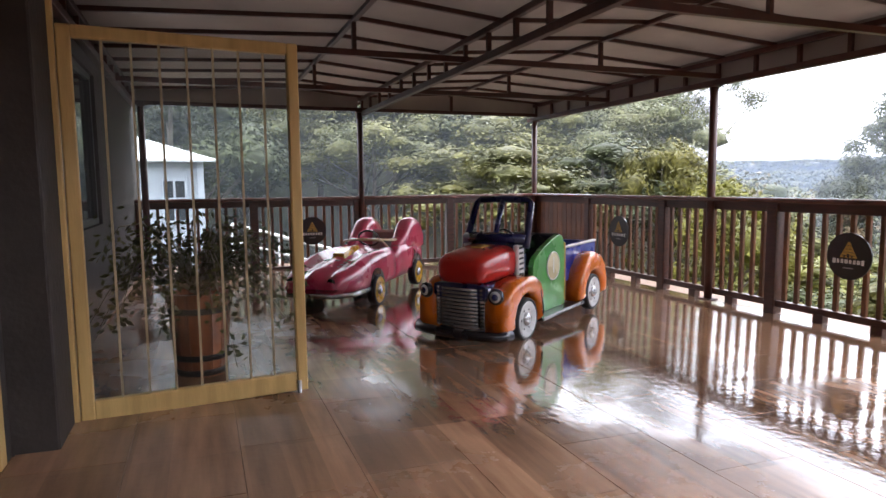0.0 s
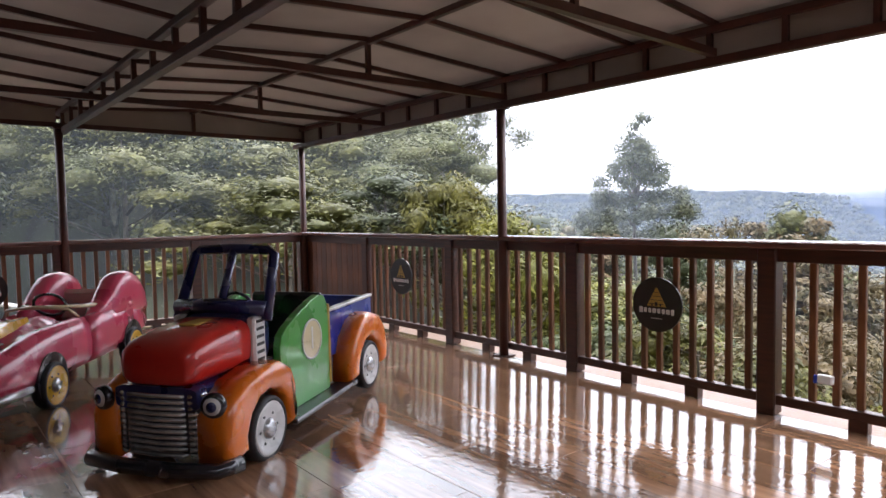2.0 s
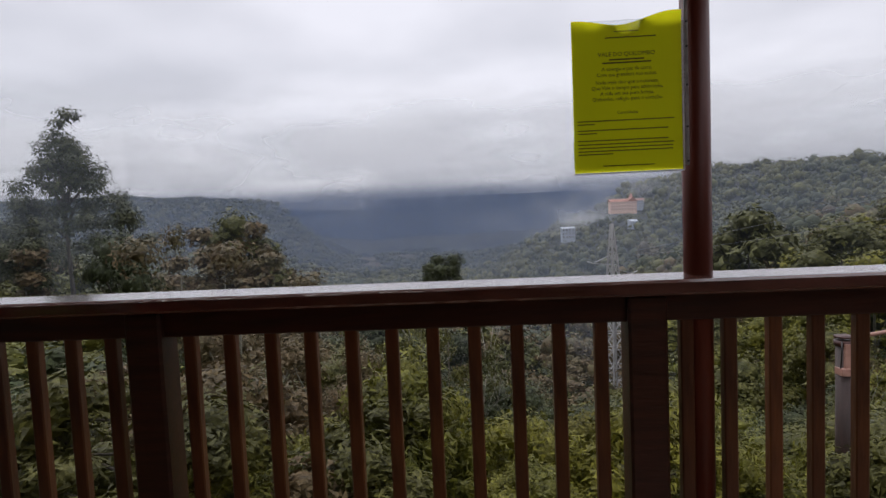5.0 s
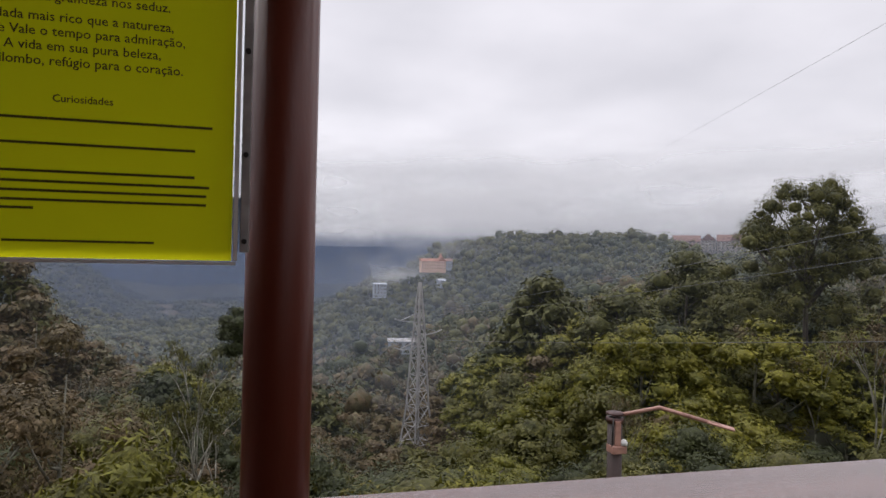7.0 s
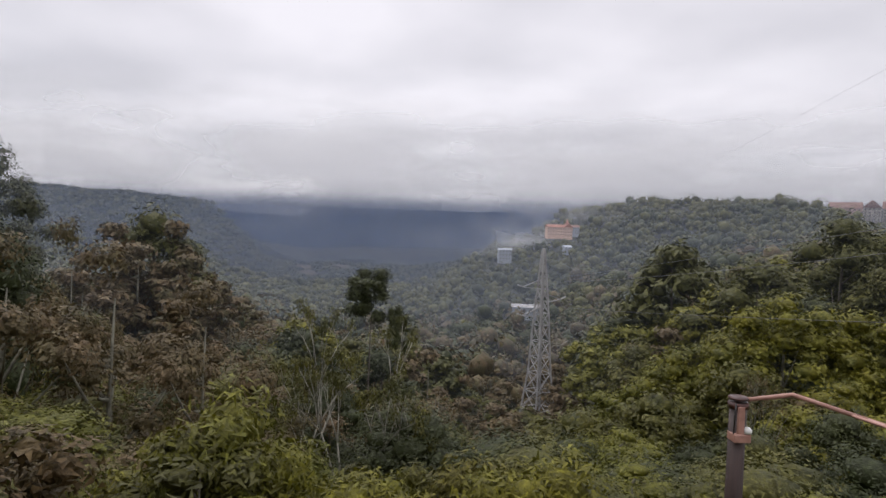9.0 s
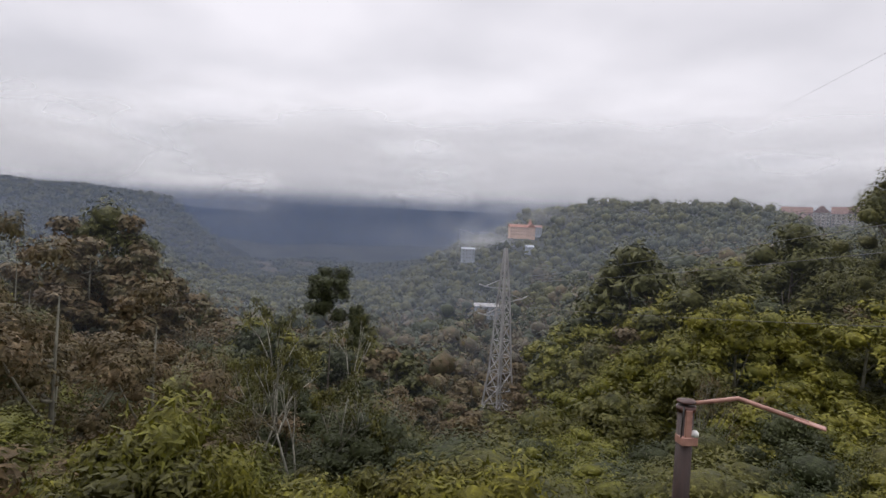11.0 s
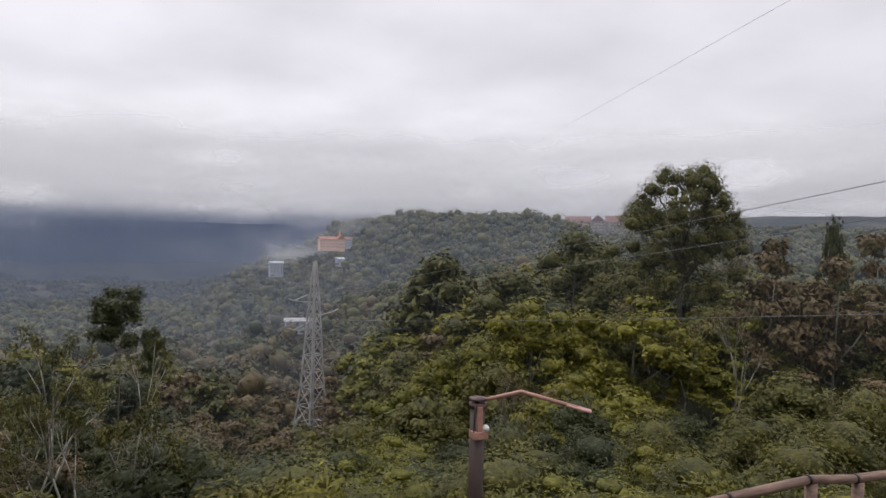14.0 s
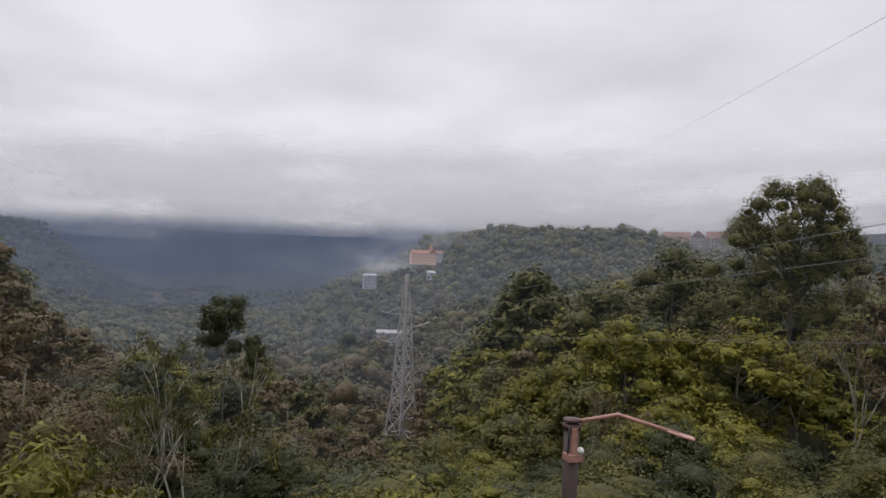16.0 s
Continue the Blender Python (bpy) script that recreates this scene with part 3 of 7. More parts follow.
def build_leaf():
    """The glazed door leaf that stands open, square to the wall."""
    a, b = Vector((-5.675, -5.66)), Vector((-4.565, -5.55))
    w = (b - a).length
    z0 = 0.112
    leaf = empty("glazed_door", pose(a.x, a.y, z0, 0, 0, math.degrees(math.atan2(b.y - a.y, b.x - a.x))))
    tagged(leaf, "open glazed door leaf in ochre timber with pale upright strips", "door")
    h = 1.90
    part("stile", box(0.06, 0.045, h, (0.03, 0, h / 2), 0.006), M_YELLOW, leaf)
    part("stile", box(0.058, 0.045, h, (w - 0.029, 0, h / 2), 0.006), M_YELLOW, leaf)
    part("rail", box(w - 0.118, 0.043, 0.105, (w / 2, 0, 0.0525), 0.006), M_YELLOW, leaf)
    part("rail", box(w - 0.118, 0.043, 0.06, (w / 2, 0, h - 0.03), 0.006), M_YELLOW, leaf)
    p = part("pane", box(w - 0.11, 0.006, h - 0.155, (w / 2, 0.004, h / 2 + 0.022)), M_GLASS, leaf)
    p.visible_shadow = False
    for i in range(7):
        part("strip", box(0.011, 0.008, h - 0.155, (0.06 + (w - 0.118) * (i + 1) / 8, -0.006, h / 2 + 0.022)), M_STRIP, leaf)
    part("hinge_post", box(0.03, 0.07, 2.1, (-0.02, 0.0, 1.02), 0.006), M_YELLOW, leaf)
    part("bottom_bolt", rod((w - 0.05, -0.03, -0.1), (w - 0.05, -0.03, 0.06), 0.012), M_ALU, leaf, "white floor bolt", True)


build_leaf()


# ---- railing ----
def railing(name, length, n_bays, bays_boarded, label):
    """A rail along local -y from its start: posts, cap, under-rail, foot rail on blocks, balusters."""
    top = empty(name)
    tagged(top, label, "railing", kind="")
    bay = length / n_bays
    pm = mesh_of(box(0.115, 0.115, H - 0.05, (0, 0, (H - 0.05) / 2), 0.008), "post", M_RAIL)
    bmsh = mesh_of(box(0.036, 0.040, H - 0.22, (0, 0, (H - 0.22) / 2 + 0.13), 0.004), "baluster", M_BALUSTER)
    board = mesh_of(box(0.03, 0.1265, H - 0.22, (0, 0, (H - 0.22) / 2 + 0.13), 0.006), "baluster", M_BALUSTER)
    foot = mesh_of(box(0.075, 0.10, 0.085, (0, 0, 0.037), 0.004), "foot_block", M_RAIL)
    for i in range(n_bays + 1):
        part("post", pm, None, top, at=pose(0, -i * bay, 0.0))
    part("cap_rail", box(0.185, length + 0.2, 0.045, (-0.012, -length / 2, H - 0.0225), 0.008), M_CAP, top, "wet reddish top board of the rail")
    part("under_rail", box(0.06, length, 0.085, (0, -length / 2, H - 0.045 - 0.0425 - 0.002), 0.004), M_RAIL, top)
    part("foot_rail", box(0.065, length, 0.06, (0, -length / 2, 0.098), 0.004), M_RAIL, top)
    for i in range(n_bays):
        for j in range(1, 12):
            y = -(i + j / 12) * bay
            if i in bays_boarded:
                part("baluster", board, None, top, at=pose(0, y, 0))
            else:
                part("baluster", bmsh, None, top, at=pose(0, y + random.uniform(-0.004, 0.004), 0, 0, 0, random.uniform(-2, 2)))
        for j in (0.33, 0.67):
            part("foot_block", foot, None, top, at=pose(0, -(i + j) * bay, 0))
    return top


RAIL_B = railing("railing", 12.32, 8, (0,), "dark varnished wooden terrace railing with square balusters, wet")
RAIL_A = railing("railing", 5.80, 4, (), "dark varnished wooden terrace railing with square balusters, wet")
RAIL_A.matrix_basis = pose(-0.06, 0.0, 0.0, 0, 0, -90) @ Matrix.Translation((0, 0, 0))


# ---- canopy ----
def build_canopy():
    xs = (0.0, -2.85, -5.85)
    ridges = (-1.46, -3.85)
    y1, y0 = 0.25, -8.35
    lo, hi, ridge = 2.34, 2.525, 2.60
    frame_ob = empty("canopy")
    tagged(frame_ob, "dark oxide-red steel roof frame with lattice girders and purlins", "canopy")
    for k, x in enumerate(xs):
        zb = lo - (0.06, 0.06, 0.0)[k]
        part("chord", box(0.06, y1 - y0, 0.06, (x, (y0 + y1) / 2, zb), 0.004), M_STEEL, frame_ob)
        part("chord", box(0.05, y1 - y0, 0.05, (x, (y0 + y1) / 2, hi - 0.03), 0.004), M_STEEL, frame_ob)
        vm = mesh_of(box(0.035, 0.035, hi - zb - 0.05, (0, 0, (hi + zb) / 2 - 0.01)), "web", M_STEEL)
        y = 0.0
        while y > y0:
            part("web", vm, None, frame_ob, at=pose(x, y, 0))
            y -= 0.48
    for x in ridges:
        part("ridge_bar", box(0.045, y1 - y0, 0.04, (x, (y0 + y1) / 2, ridge), 0.004), M_STEEL, frame_ob)
    n = 0
    y = 0.0
    while y > y0 + 0.2:
        pts = [(0.12, hi), (-1.46, ridge + 0.02), (-2.85, hi), (-3.85, ridge + 0.02), (-5.85, hi)]
        for (xa, za), (xb, zb) in zip(pts, pts[1:]):
            part("purlin", bar((xa, y, za), (xb, y, zb), 0.034, 0.034), M_STEEL, frame_ob)
        if n % 3 == 0:
            for xa, xb in ((0.0, -2.85), (-2.85, -5.85)):
                part("tie", bar((xa, y, lo), (xb, y, lo), 0.045, 0.05), M_STEEL, frame_ob)
            for x in ridges:
                part("web", box(0.035, 0.035, ridge - lo, (x, y, (ridge + lo) / 2)), M_STEEL, frame_ob)
        n += 1
        y -= 0.643
    bm = bmesh.new()
    prof = [(0.14, hi + 0.03), (-1.46, ridge + 0.05), (-2.85, hi + 0.03), (-3.85, ridge + 0.05), (-5.88, hi + 0.03)]
    rows = []
    ny = 54
    for j in range(ny + 1):
        yy = y1 + 0.02 + (y0 - y1) * j / ny
        sag = -0.012 * abs(math.sin(math.pi * (yy / 0.643)))
        row = []
        for (xa, za), (xb, zb) in zip(prof, prof[1:]):
            for q in range(4):
                row.append((xa + (xb - xa) * q / 4, yy, za + (zb - za) * q / 4 - sag * (1 if q else 0.2)))
        row.append((prof[-1][0], yy, prof[-1][1]))
        rows.append([bm.verts.new(p) for p in row])
    for A, B in zip(rows, rows[1:]):
        for k in range(len(A) - 1):
            bm.faces.new((A[k], A[k + 1], B[k + 1], B[k]))
    me = mesh_of(bm, "canopy", M_CANVAS, True)
    ob = tagged(new("ceiling", me), kind="structure", label="grey-beige canvas canopy stretched over the steel frame")
    s = ob.modifiers.new("solid", "SOLIDIFY")
    s.thickness, s.offset = 0.006, 1
    # canvas closing the gaps under the roof's edges
    side = box(0.008, y1 - y0, hi - lo + 0.09, (0.045, (y0 + y1) / 2, (hi + lo) / 2 - 0.01))
    tagged(part("valance", side, M_CANVAS, frame_ob), label="grey canvas strip between the edge bars")
    for pts in (((0.0, lo), (-2.85, lo), (-2.85, hi + 0.03), (-1.46, ridge + 0.05), (0.0, hi + 0.03)), ((-2.9, lo), (-5.85, lo), (-5.85, hi + 0.03), (-3.85, ridge + 0.05), (-2.9, hi + 0.03))):
        tagged(part("valance", extrude(pts, 0.060, 0.068), M_CANVAS, frame_ob), label="grey canvas gable")
    # valance board at the outer edge of the canvas
    part("edge_strip", box(0.012, y1 - y0, 0.12, (0.15, (y0 + y1) / 2, hi - 0.02), 0.003), M_STEEL, frame_ob)
    part("edge_strip", box(6.0, 0.012, 0.12, (-2.87, y1 + 0.035, hi - 0.02), 0.003), M_STEEL, frame_ob)


build_canopy()


def build_pole(x, y, r=0.037, paint_mat=None):
    z = ground_part_of(x)
    p = empty("canopy_pole", pose(x, y, 0))
    tagged(p, "oxide-red painted round steel pole carrying the canopy", "pole", "canopy poles")
    part("shaft", rod((0, 0, z + 0.01), (0, 0, 2.25 if x > -0.5 else 2.31), r, 18), paint_mat or M_STEEL, p, smooth=True)
    part("base_plate", box(0.15, 0.15, 0.014, (0, 0, z + 0.008), 0.003), M_STEEL, p)
    part("head_plate", box(0.12, 0.12, 0.02, (0, 0, 2.24 if x > -0.5 else 2.30), 0.003), M_STEEL, p)
    return p


# same paint on all poles: lit tone on the near one, darker on the rest
for px, py in ((-0.055, -3.85), (0.020, -7.872), (-2.90, -0.055), (-0.06, -0.06), (-5.75, -0.06)):
    build_pole(px, py, 0.042, M_POLE_LIT if py < -7 else M_STEEL)


# ---- signs ----
def disc(r, t, sides=40):
    bm = bmesh.new()
    bmesh.ops.create_cone(bm, cap_ends=True, segments=sides, radius1=r, radius2=r, depth=t)
    return bm


def poly_plate(pts, z0, z1):
    return loft([[(x, y, z0) for x, y in pts], [(x, y, z1) for x, y in pts]])


def build_sign(m):
    s = empty("round_sign", m)
    tagged(s, "round black sign board with a gold pyramid, hung on the balusters", "sign", "round signs")
    part("board", disc(0.198, 0.014), M_BLACK, s)
    bm = poly_plate([(-0.076, -0.012), (0.076, -0.012), (0.006, 0.122), (-0.006, 0.122)], 0.008, 0.011)
    part("emblem", bm, M_GOLD, s, "gold stepped pyramid")
    for i in range(4):
        y = 0.006 + i * 0.028
        wd = 0.062 - i * 0.015
        part("step_line", box(wd * 2, 0.004, 0.002, (0, y, 0.0125)), M_BLACK, s)
    part("doorway", box(0.02, 0.03, 0.002, (0, 0.006, 0.0135), 0), M_BLACK, s)
    for dx in (-0.034, 0.034):
        part("doorway", box(0.012, 0.018, 0.002, (dx, 0.0, 0.0135), 0), M_BLACK, s)
    for i in range(8):
        part("name_bar", box(0.022 if i % 3 else 0.028, 0.034 if 0 < i < 7 else 0.042, 0.003, (-0.126 + i * 0.036, -0.045, 0.0095), 0.003), M_WHITE, s, "pale grey bar in place of a name")
    part("small_band", box(0.12, 0.005, 0.003, (0, -0.078, 0.0095), 0), M_HOOP, s)
    part("small_band", box(0.09, 0.008, 0.003, (0, -0.100, 0.0095), 0), M_PALEGREY, s)
    return s


FACE_B = Matrix(((0, 0, -1, 0), (-1, 0, 0, 0), (0, 1, 0, 0), (0, 0, 0, 1)))
FACE_A = Matrix(((1, 0, 0, 0), (0, 0, -1, 0), (0, 1, 0, 0), (0, 0, 0, 1)))
SIGN = build_sign(Matrix.Translation((-0.034, -5.39, 0.622)) @ FACE_B)
copy_thing(SIGN, Matrix.Translation((-0.034, -2.26, 0.63)) @ FACE_B)
copy_thing(SIGN, Matrix.Translation((-3.62, -0.034, 0.62)) @ FACE_A)


def text_mesh(body, size, mat, name="lettering", align="CENTER"):
    cu = bpy.data.curves.new("t", "FONT")
    cu.body, cu.size, cu.align_x, cu.align_y = body, size, align, "CENTER"
    cu.extrude, cu.resolution_u = 0.0004, 2
    ob = new("t", cu)
    dg = bpy.context.evaluated_depsgraph_get()
    dg.update()
    me = bpy.data.meshes.new_from_object(ob.evaluated_get(dg))
    me.name = name
    bpy.data.objects.remove(ob)
    bpy.data.curves.remove(cu)
    me.materials.clear()
    me.materials.append(mat)
    return me


def build_poster():
    """A3 paper in a clear sleeve, fixed beside the pole; the top edge has curled."""
    w, h = 0.315, 0.445
    p = empty("poster", Matrix.Translation((-0.026, -7.660, 1.640)) @ FACE_B)
    tagged(p, "lime green printed poster in a clear sleeve, curled at the top", "poster")
    bm = bmesh.new()
    nx, ny = 24, 14
    grid = []
    for j in range(ny + 1):
        row = []
        for i in range(nx + 1):
            u, v = i / nx, j / ny
            top = h / 2 + 0.012 * math.sin(u * 6.0 + 2.2) * (1 - 0.2 * u) + 0.016 * (u - 0.5) - 0.006
            y = -h / 2 + v * (top + h / 2)
            z = 0.003 + 0.014 * max(0, v - 0.86) * math.sin(u * 9) / 0.14
            row.append(bm.verts.new(((u - 0.5) * w, y, z)))
        grid.append(row)
    for A, B in zip(grid, grid[1:]):
        for k in range(nx):
            bm.faces.new((A[k], A[k + 1], B[k + 1], B[k]))
    sheet = part("paper", bm, M_LIME, p, smooth=True)
    part("sleeve", box(w + 0.014, h - 0.02, 0.002, (0.006, 0.004, -0.003)), M_ACRYL, p, "clear acrylic backing")
    part("side_strip", box(0.010, h + 0.04, 0.006, (w / 2 + 0.014, 0.03, 0.001), 0.001), M_PALEGREY, p, "aluminium edge strip")
    part("border", box(0.005, h - 0.02, 0.001, (w / 2 + 0.004, -0.01, 0.002)), M_WHITE, p)
    part("border", box(w + 0.01, 0.004, 0.001, (0.0, -h / 2 - 0.003, 0.002)), M_WHITE, p)
    for z in (-0.2, -0.10, 0.02, 0.13, 0.2):
        part("screw", rod((w / 2 + 0.014, z, 0.003), (w / 2 + 0.014, z, 0.008), 0.0032), M_DARK, p)
    lines = ((0.118, 0.017, "VALE DO QUILOMBO"), (0.076, 0.0145, "A energia e paz da terra,"), (0.060, 0.0145, "Com sua grandeza nos seduz."),
             (0.038, 0.0145, "Nada mais rico que a natureza,"), (0.022, 0.0145, "Que Vale o tempo para admira\u00e7\u00e3o,"),
             (0.006, 0.0145, "A vida em sua pura beleza,"), (-0.010, 0.0145, "Quilombo, ref\u00fagio para o cora\u00e7\u00e3o."), (-0.050, 0.0115, "Curiosidades"))
    for y, size, body in lines:
        part("lettering", text_mesh(body, size, M_INK), None, p, at=pose(0, y, 0.0045))
    for y, wd in ((0.103, 0.10), (0.094, 0.14)):
        part("text_bar", box(wd, 0.004, 0.0006, (0, y, 0.0042)), M_INK, p)
    for y, wd in ((-0.072, 0.28), (-0.081, 0.05), (-0.099, 0.262), (-0.108, 0.055), (-0.129, 0.262), (-0.140, 0.278), (-0.150, 0.275), (-0.160, 0.275), (-0.169, 0.10)):
        part("text_bar", box(wd, 0.0028, 0.0006, (-0.146 + wd / 2, y, 0.0042)), M_INK, p)
    part("text_bar", box(0.15, 0.0025, 0.0006, (0.0, -0.204, 0.0042)), M_INK, p)
    part("text_bar", box(0.17, 0.003, 0.0006, (0.0, 0.166, 0.0042)), M_INK, p)
    part("text_bar", box(0.07, 0.0025, 0.0006, (0.0, 0.183, 0.0042)), M_INK, p)


build_poster()
clip = empty("tag_box", pose(-0.045, -6.50, 0.285, 0, 8, 0))
tagged(clip, "small white and blue plastic box fixed to a baluster", "box")
part("case", box(0.05, 0.085, 0.055, (0, 0, 0), 0.008), M_WHITE, clip)
part("side_panel", box(0.052, 0.03, 0.05, (0, 0.045, -0.004), 0.006), M_BLUE2, clip, "blue end")


# ---- planter ----
def build_planter():
    x, y = -5.12, -4.98
    z = ground_part_of(x)
    b = empty("barrel_planter", pose(x, y, z))
    tagged(b, "half wine barrel planter with black iron hoops on the terrace", "planter")
    n = 16
    hgt = 0.51

    def rad(v):
        return 0.142 + 0.034 * math.sin(v * 1.75)

    for k in range(n):
        a0, a1 = 2 * math.pi * (k + 0.03) / n, 2 * math.pi * (k + 0.97) / n
        secs = []
        for v in (0, 0.25, 0.5, 0.75, 1.0):
            r0, r1 = rad(v), rad(v) - 0.02
            secs.append([(r * math.cos(a), r * math.sin(a), v * hgt) for r, a in ((r0, a0), (r0, a1), (r1, a1), (r1, a0))])
        part("stave", loft(secs), M_BARREL, b)
    for v in (0.06, 0.24, 0.80):
        part("hoop", lathe([(rad(v - 0.035) + 0.001, (v - 0.035) * hgt), (rad(v - 0.035) + 0.006, (v - 0.035) * hgt), (rad(v + 0.035) + 0.006, (v + 0.035) * hgt),
                            (rad(v + 0.035) + 0.001, (v + 0.035) * hgt)], 32), M_HOOP, b, smooth=True)
    soil = tagged(part("soil", lathe([(0.01, hgt - 0.08), (0.150, hgt - 0.08), (0.148, hgt - 0.04), (0.02, hgt - 0.02)], 20), M_SOIL, b), label="dark potting soil")
    pl = empty("potted_plant", pose(x, y, z + hgt - 0.05))
    tagged(pl, "straggly drooping shrub with pale twigs and small leaves", "plant")
    rnd = random.Random(5)
    leaves = []
    for i in range(46):
        a = rnd.uniform(0, 6.28)
        reach, lift, drop = rnd.uniform(0.28, 0.68), rnd.uniform(0.10, 0.42), rnd.uniform(0.3, 0.9)
        pts = [(math.cos(a) * reach * u, math.sin(a) * reach * u, lift * math.sin(u * 2.2) * 1.2 - drop * max(0, u - 0.6) * 1.2 + 0.02) for u in (0, 0.25, 0.5, 0.75, 1.0)]
        part("twig", tube(pts, [0.008, 0.006, 0.0045, 0.003, 0.002], 5), M_TWIG, pl, smooth=True)
        leaves += [Vector(pts[k]).lerp(Vector(pts[k + 1]), rnd.random()) for k in (1, 2, 3, 3, 3, 2) for _ in range(6)]
    bm = bmesh.new()
    for c in leaves:
        c = c + Vector([rnd.gauss(0, 0.045) for _ in range(3)])
        d = Vector((rnd.gauss(0, 1), rnd.gauss(0, 1), rnd.gauss(-0.3, 0.6))).normalized()
        s = d.orthogonal().normalized() * 0.014
        d = d * rnd.uniform(0.035, 0.065)
        bm.faces.new([bm.verts.new(v) for v in (c, c + d * 0.5 + s, c + d, c + d * 0.5 - s)])
    part("leaves", bm, M_FG, pl)


build_planter()

# ---- ride-on cars ----
def wheel(parent, x, y, r, rim_mat, rim_label):
    side = 1 if y > 0 else -1
    m = pose(x, y, r, -90 * side, 0, 0)
    w = part("wheel", lathe([(r * 0.70, -0.045), (r * 0.93, -0.045), (r, -0.028), (r, 0.028), (r * 0.95, 0.043), (r * 0.85, 0.045), (r * 0.82, 0.03)], 28), M_TYRE, parent,
             "black rubber tyre", True, m)
    part("rim", lathe([(0.02, 0.0), (r * 0.84, 0.0), (r * 0.84, 0.040), (r * 0.78, 0.048), (r * 0.62, 0.030), (0.02, 0.032)], 28), rim_mat, w, rim_label, True)
    part("hub_cap", lathe([(r * 0.34, 0.018), (r * 0.32, 0.040), (r * 0.22, 0.055), (r * 0.05, 0.060)], 20), M_CHROME, w, "silver hub cap", True)
    for k in range(6):
        a = k * math.pi / 3
        part("bolt", rod((r * 0.47 * math.cos(a), r * 0.47 * math.sin(a), 0.02), (r * 0.47 * math.cos(a), r * 0.47 * math.sin(a), 0.034), 0.008, 6), M_DARK, w)
    return w


def arch_outline(outer, cx, r, z0, n=9):
    """A fender's side outline: outer points, then the wheel arch back from +x to -x."""
    a0 = math.asin(min(1, max(-1, (z0 - 0.17) / r)))
    pts = list(outer)
    for k in range(n):
        a = a0 + (math.pi - 2 * a0) * k / (n - 1)
        pts.append((cx + r * math.cos(a), 0.17 + r * math.sin(a)))
    return pts


def fender(outline, y0, y1, mat, parent, name):
    bm = extrude(outline, y0, y1)
    es = [e for e in bm.edges if abs(e.verts[0].co.y - e.verts[1].co.y) < 1e-6 and abs(e.verts[0].co.y) > max(abs(y0), abs(y1)) - 1e-4]
    bmesh.ops.bevel(bm, geom=es, offset=0.05, segments=4, affect="EDGES", profile=0.5)
    return part(name, bm, mat, parent, smooth=True)


def round_section(x, w, z0, z1, n=20, power=3.0):
    """A rounded cross-section in y and z at x."""
    pts = []
    for k in range(n):
        a = 2 * math.pi * k / n
        c, s = math.cos(a), math.sin(a)
        pts.append((x, w * math.copysign(abs(c) ** (2 / power), c), (z0 + z1) / 2 + (z1 - z0) / 2 * math.copysign(abs(s) ** (2 / power), s)))
    return pts


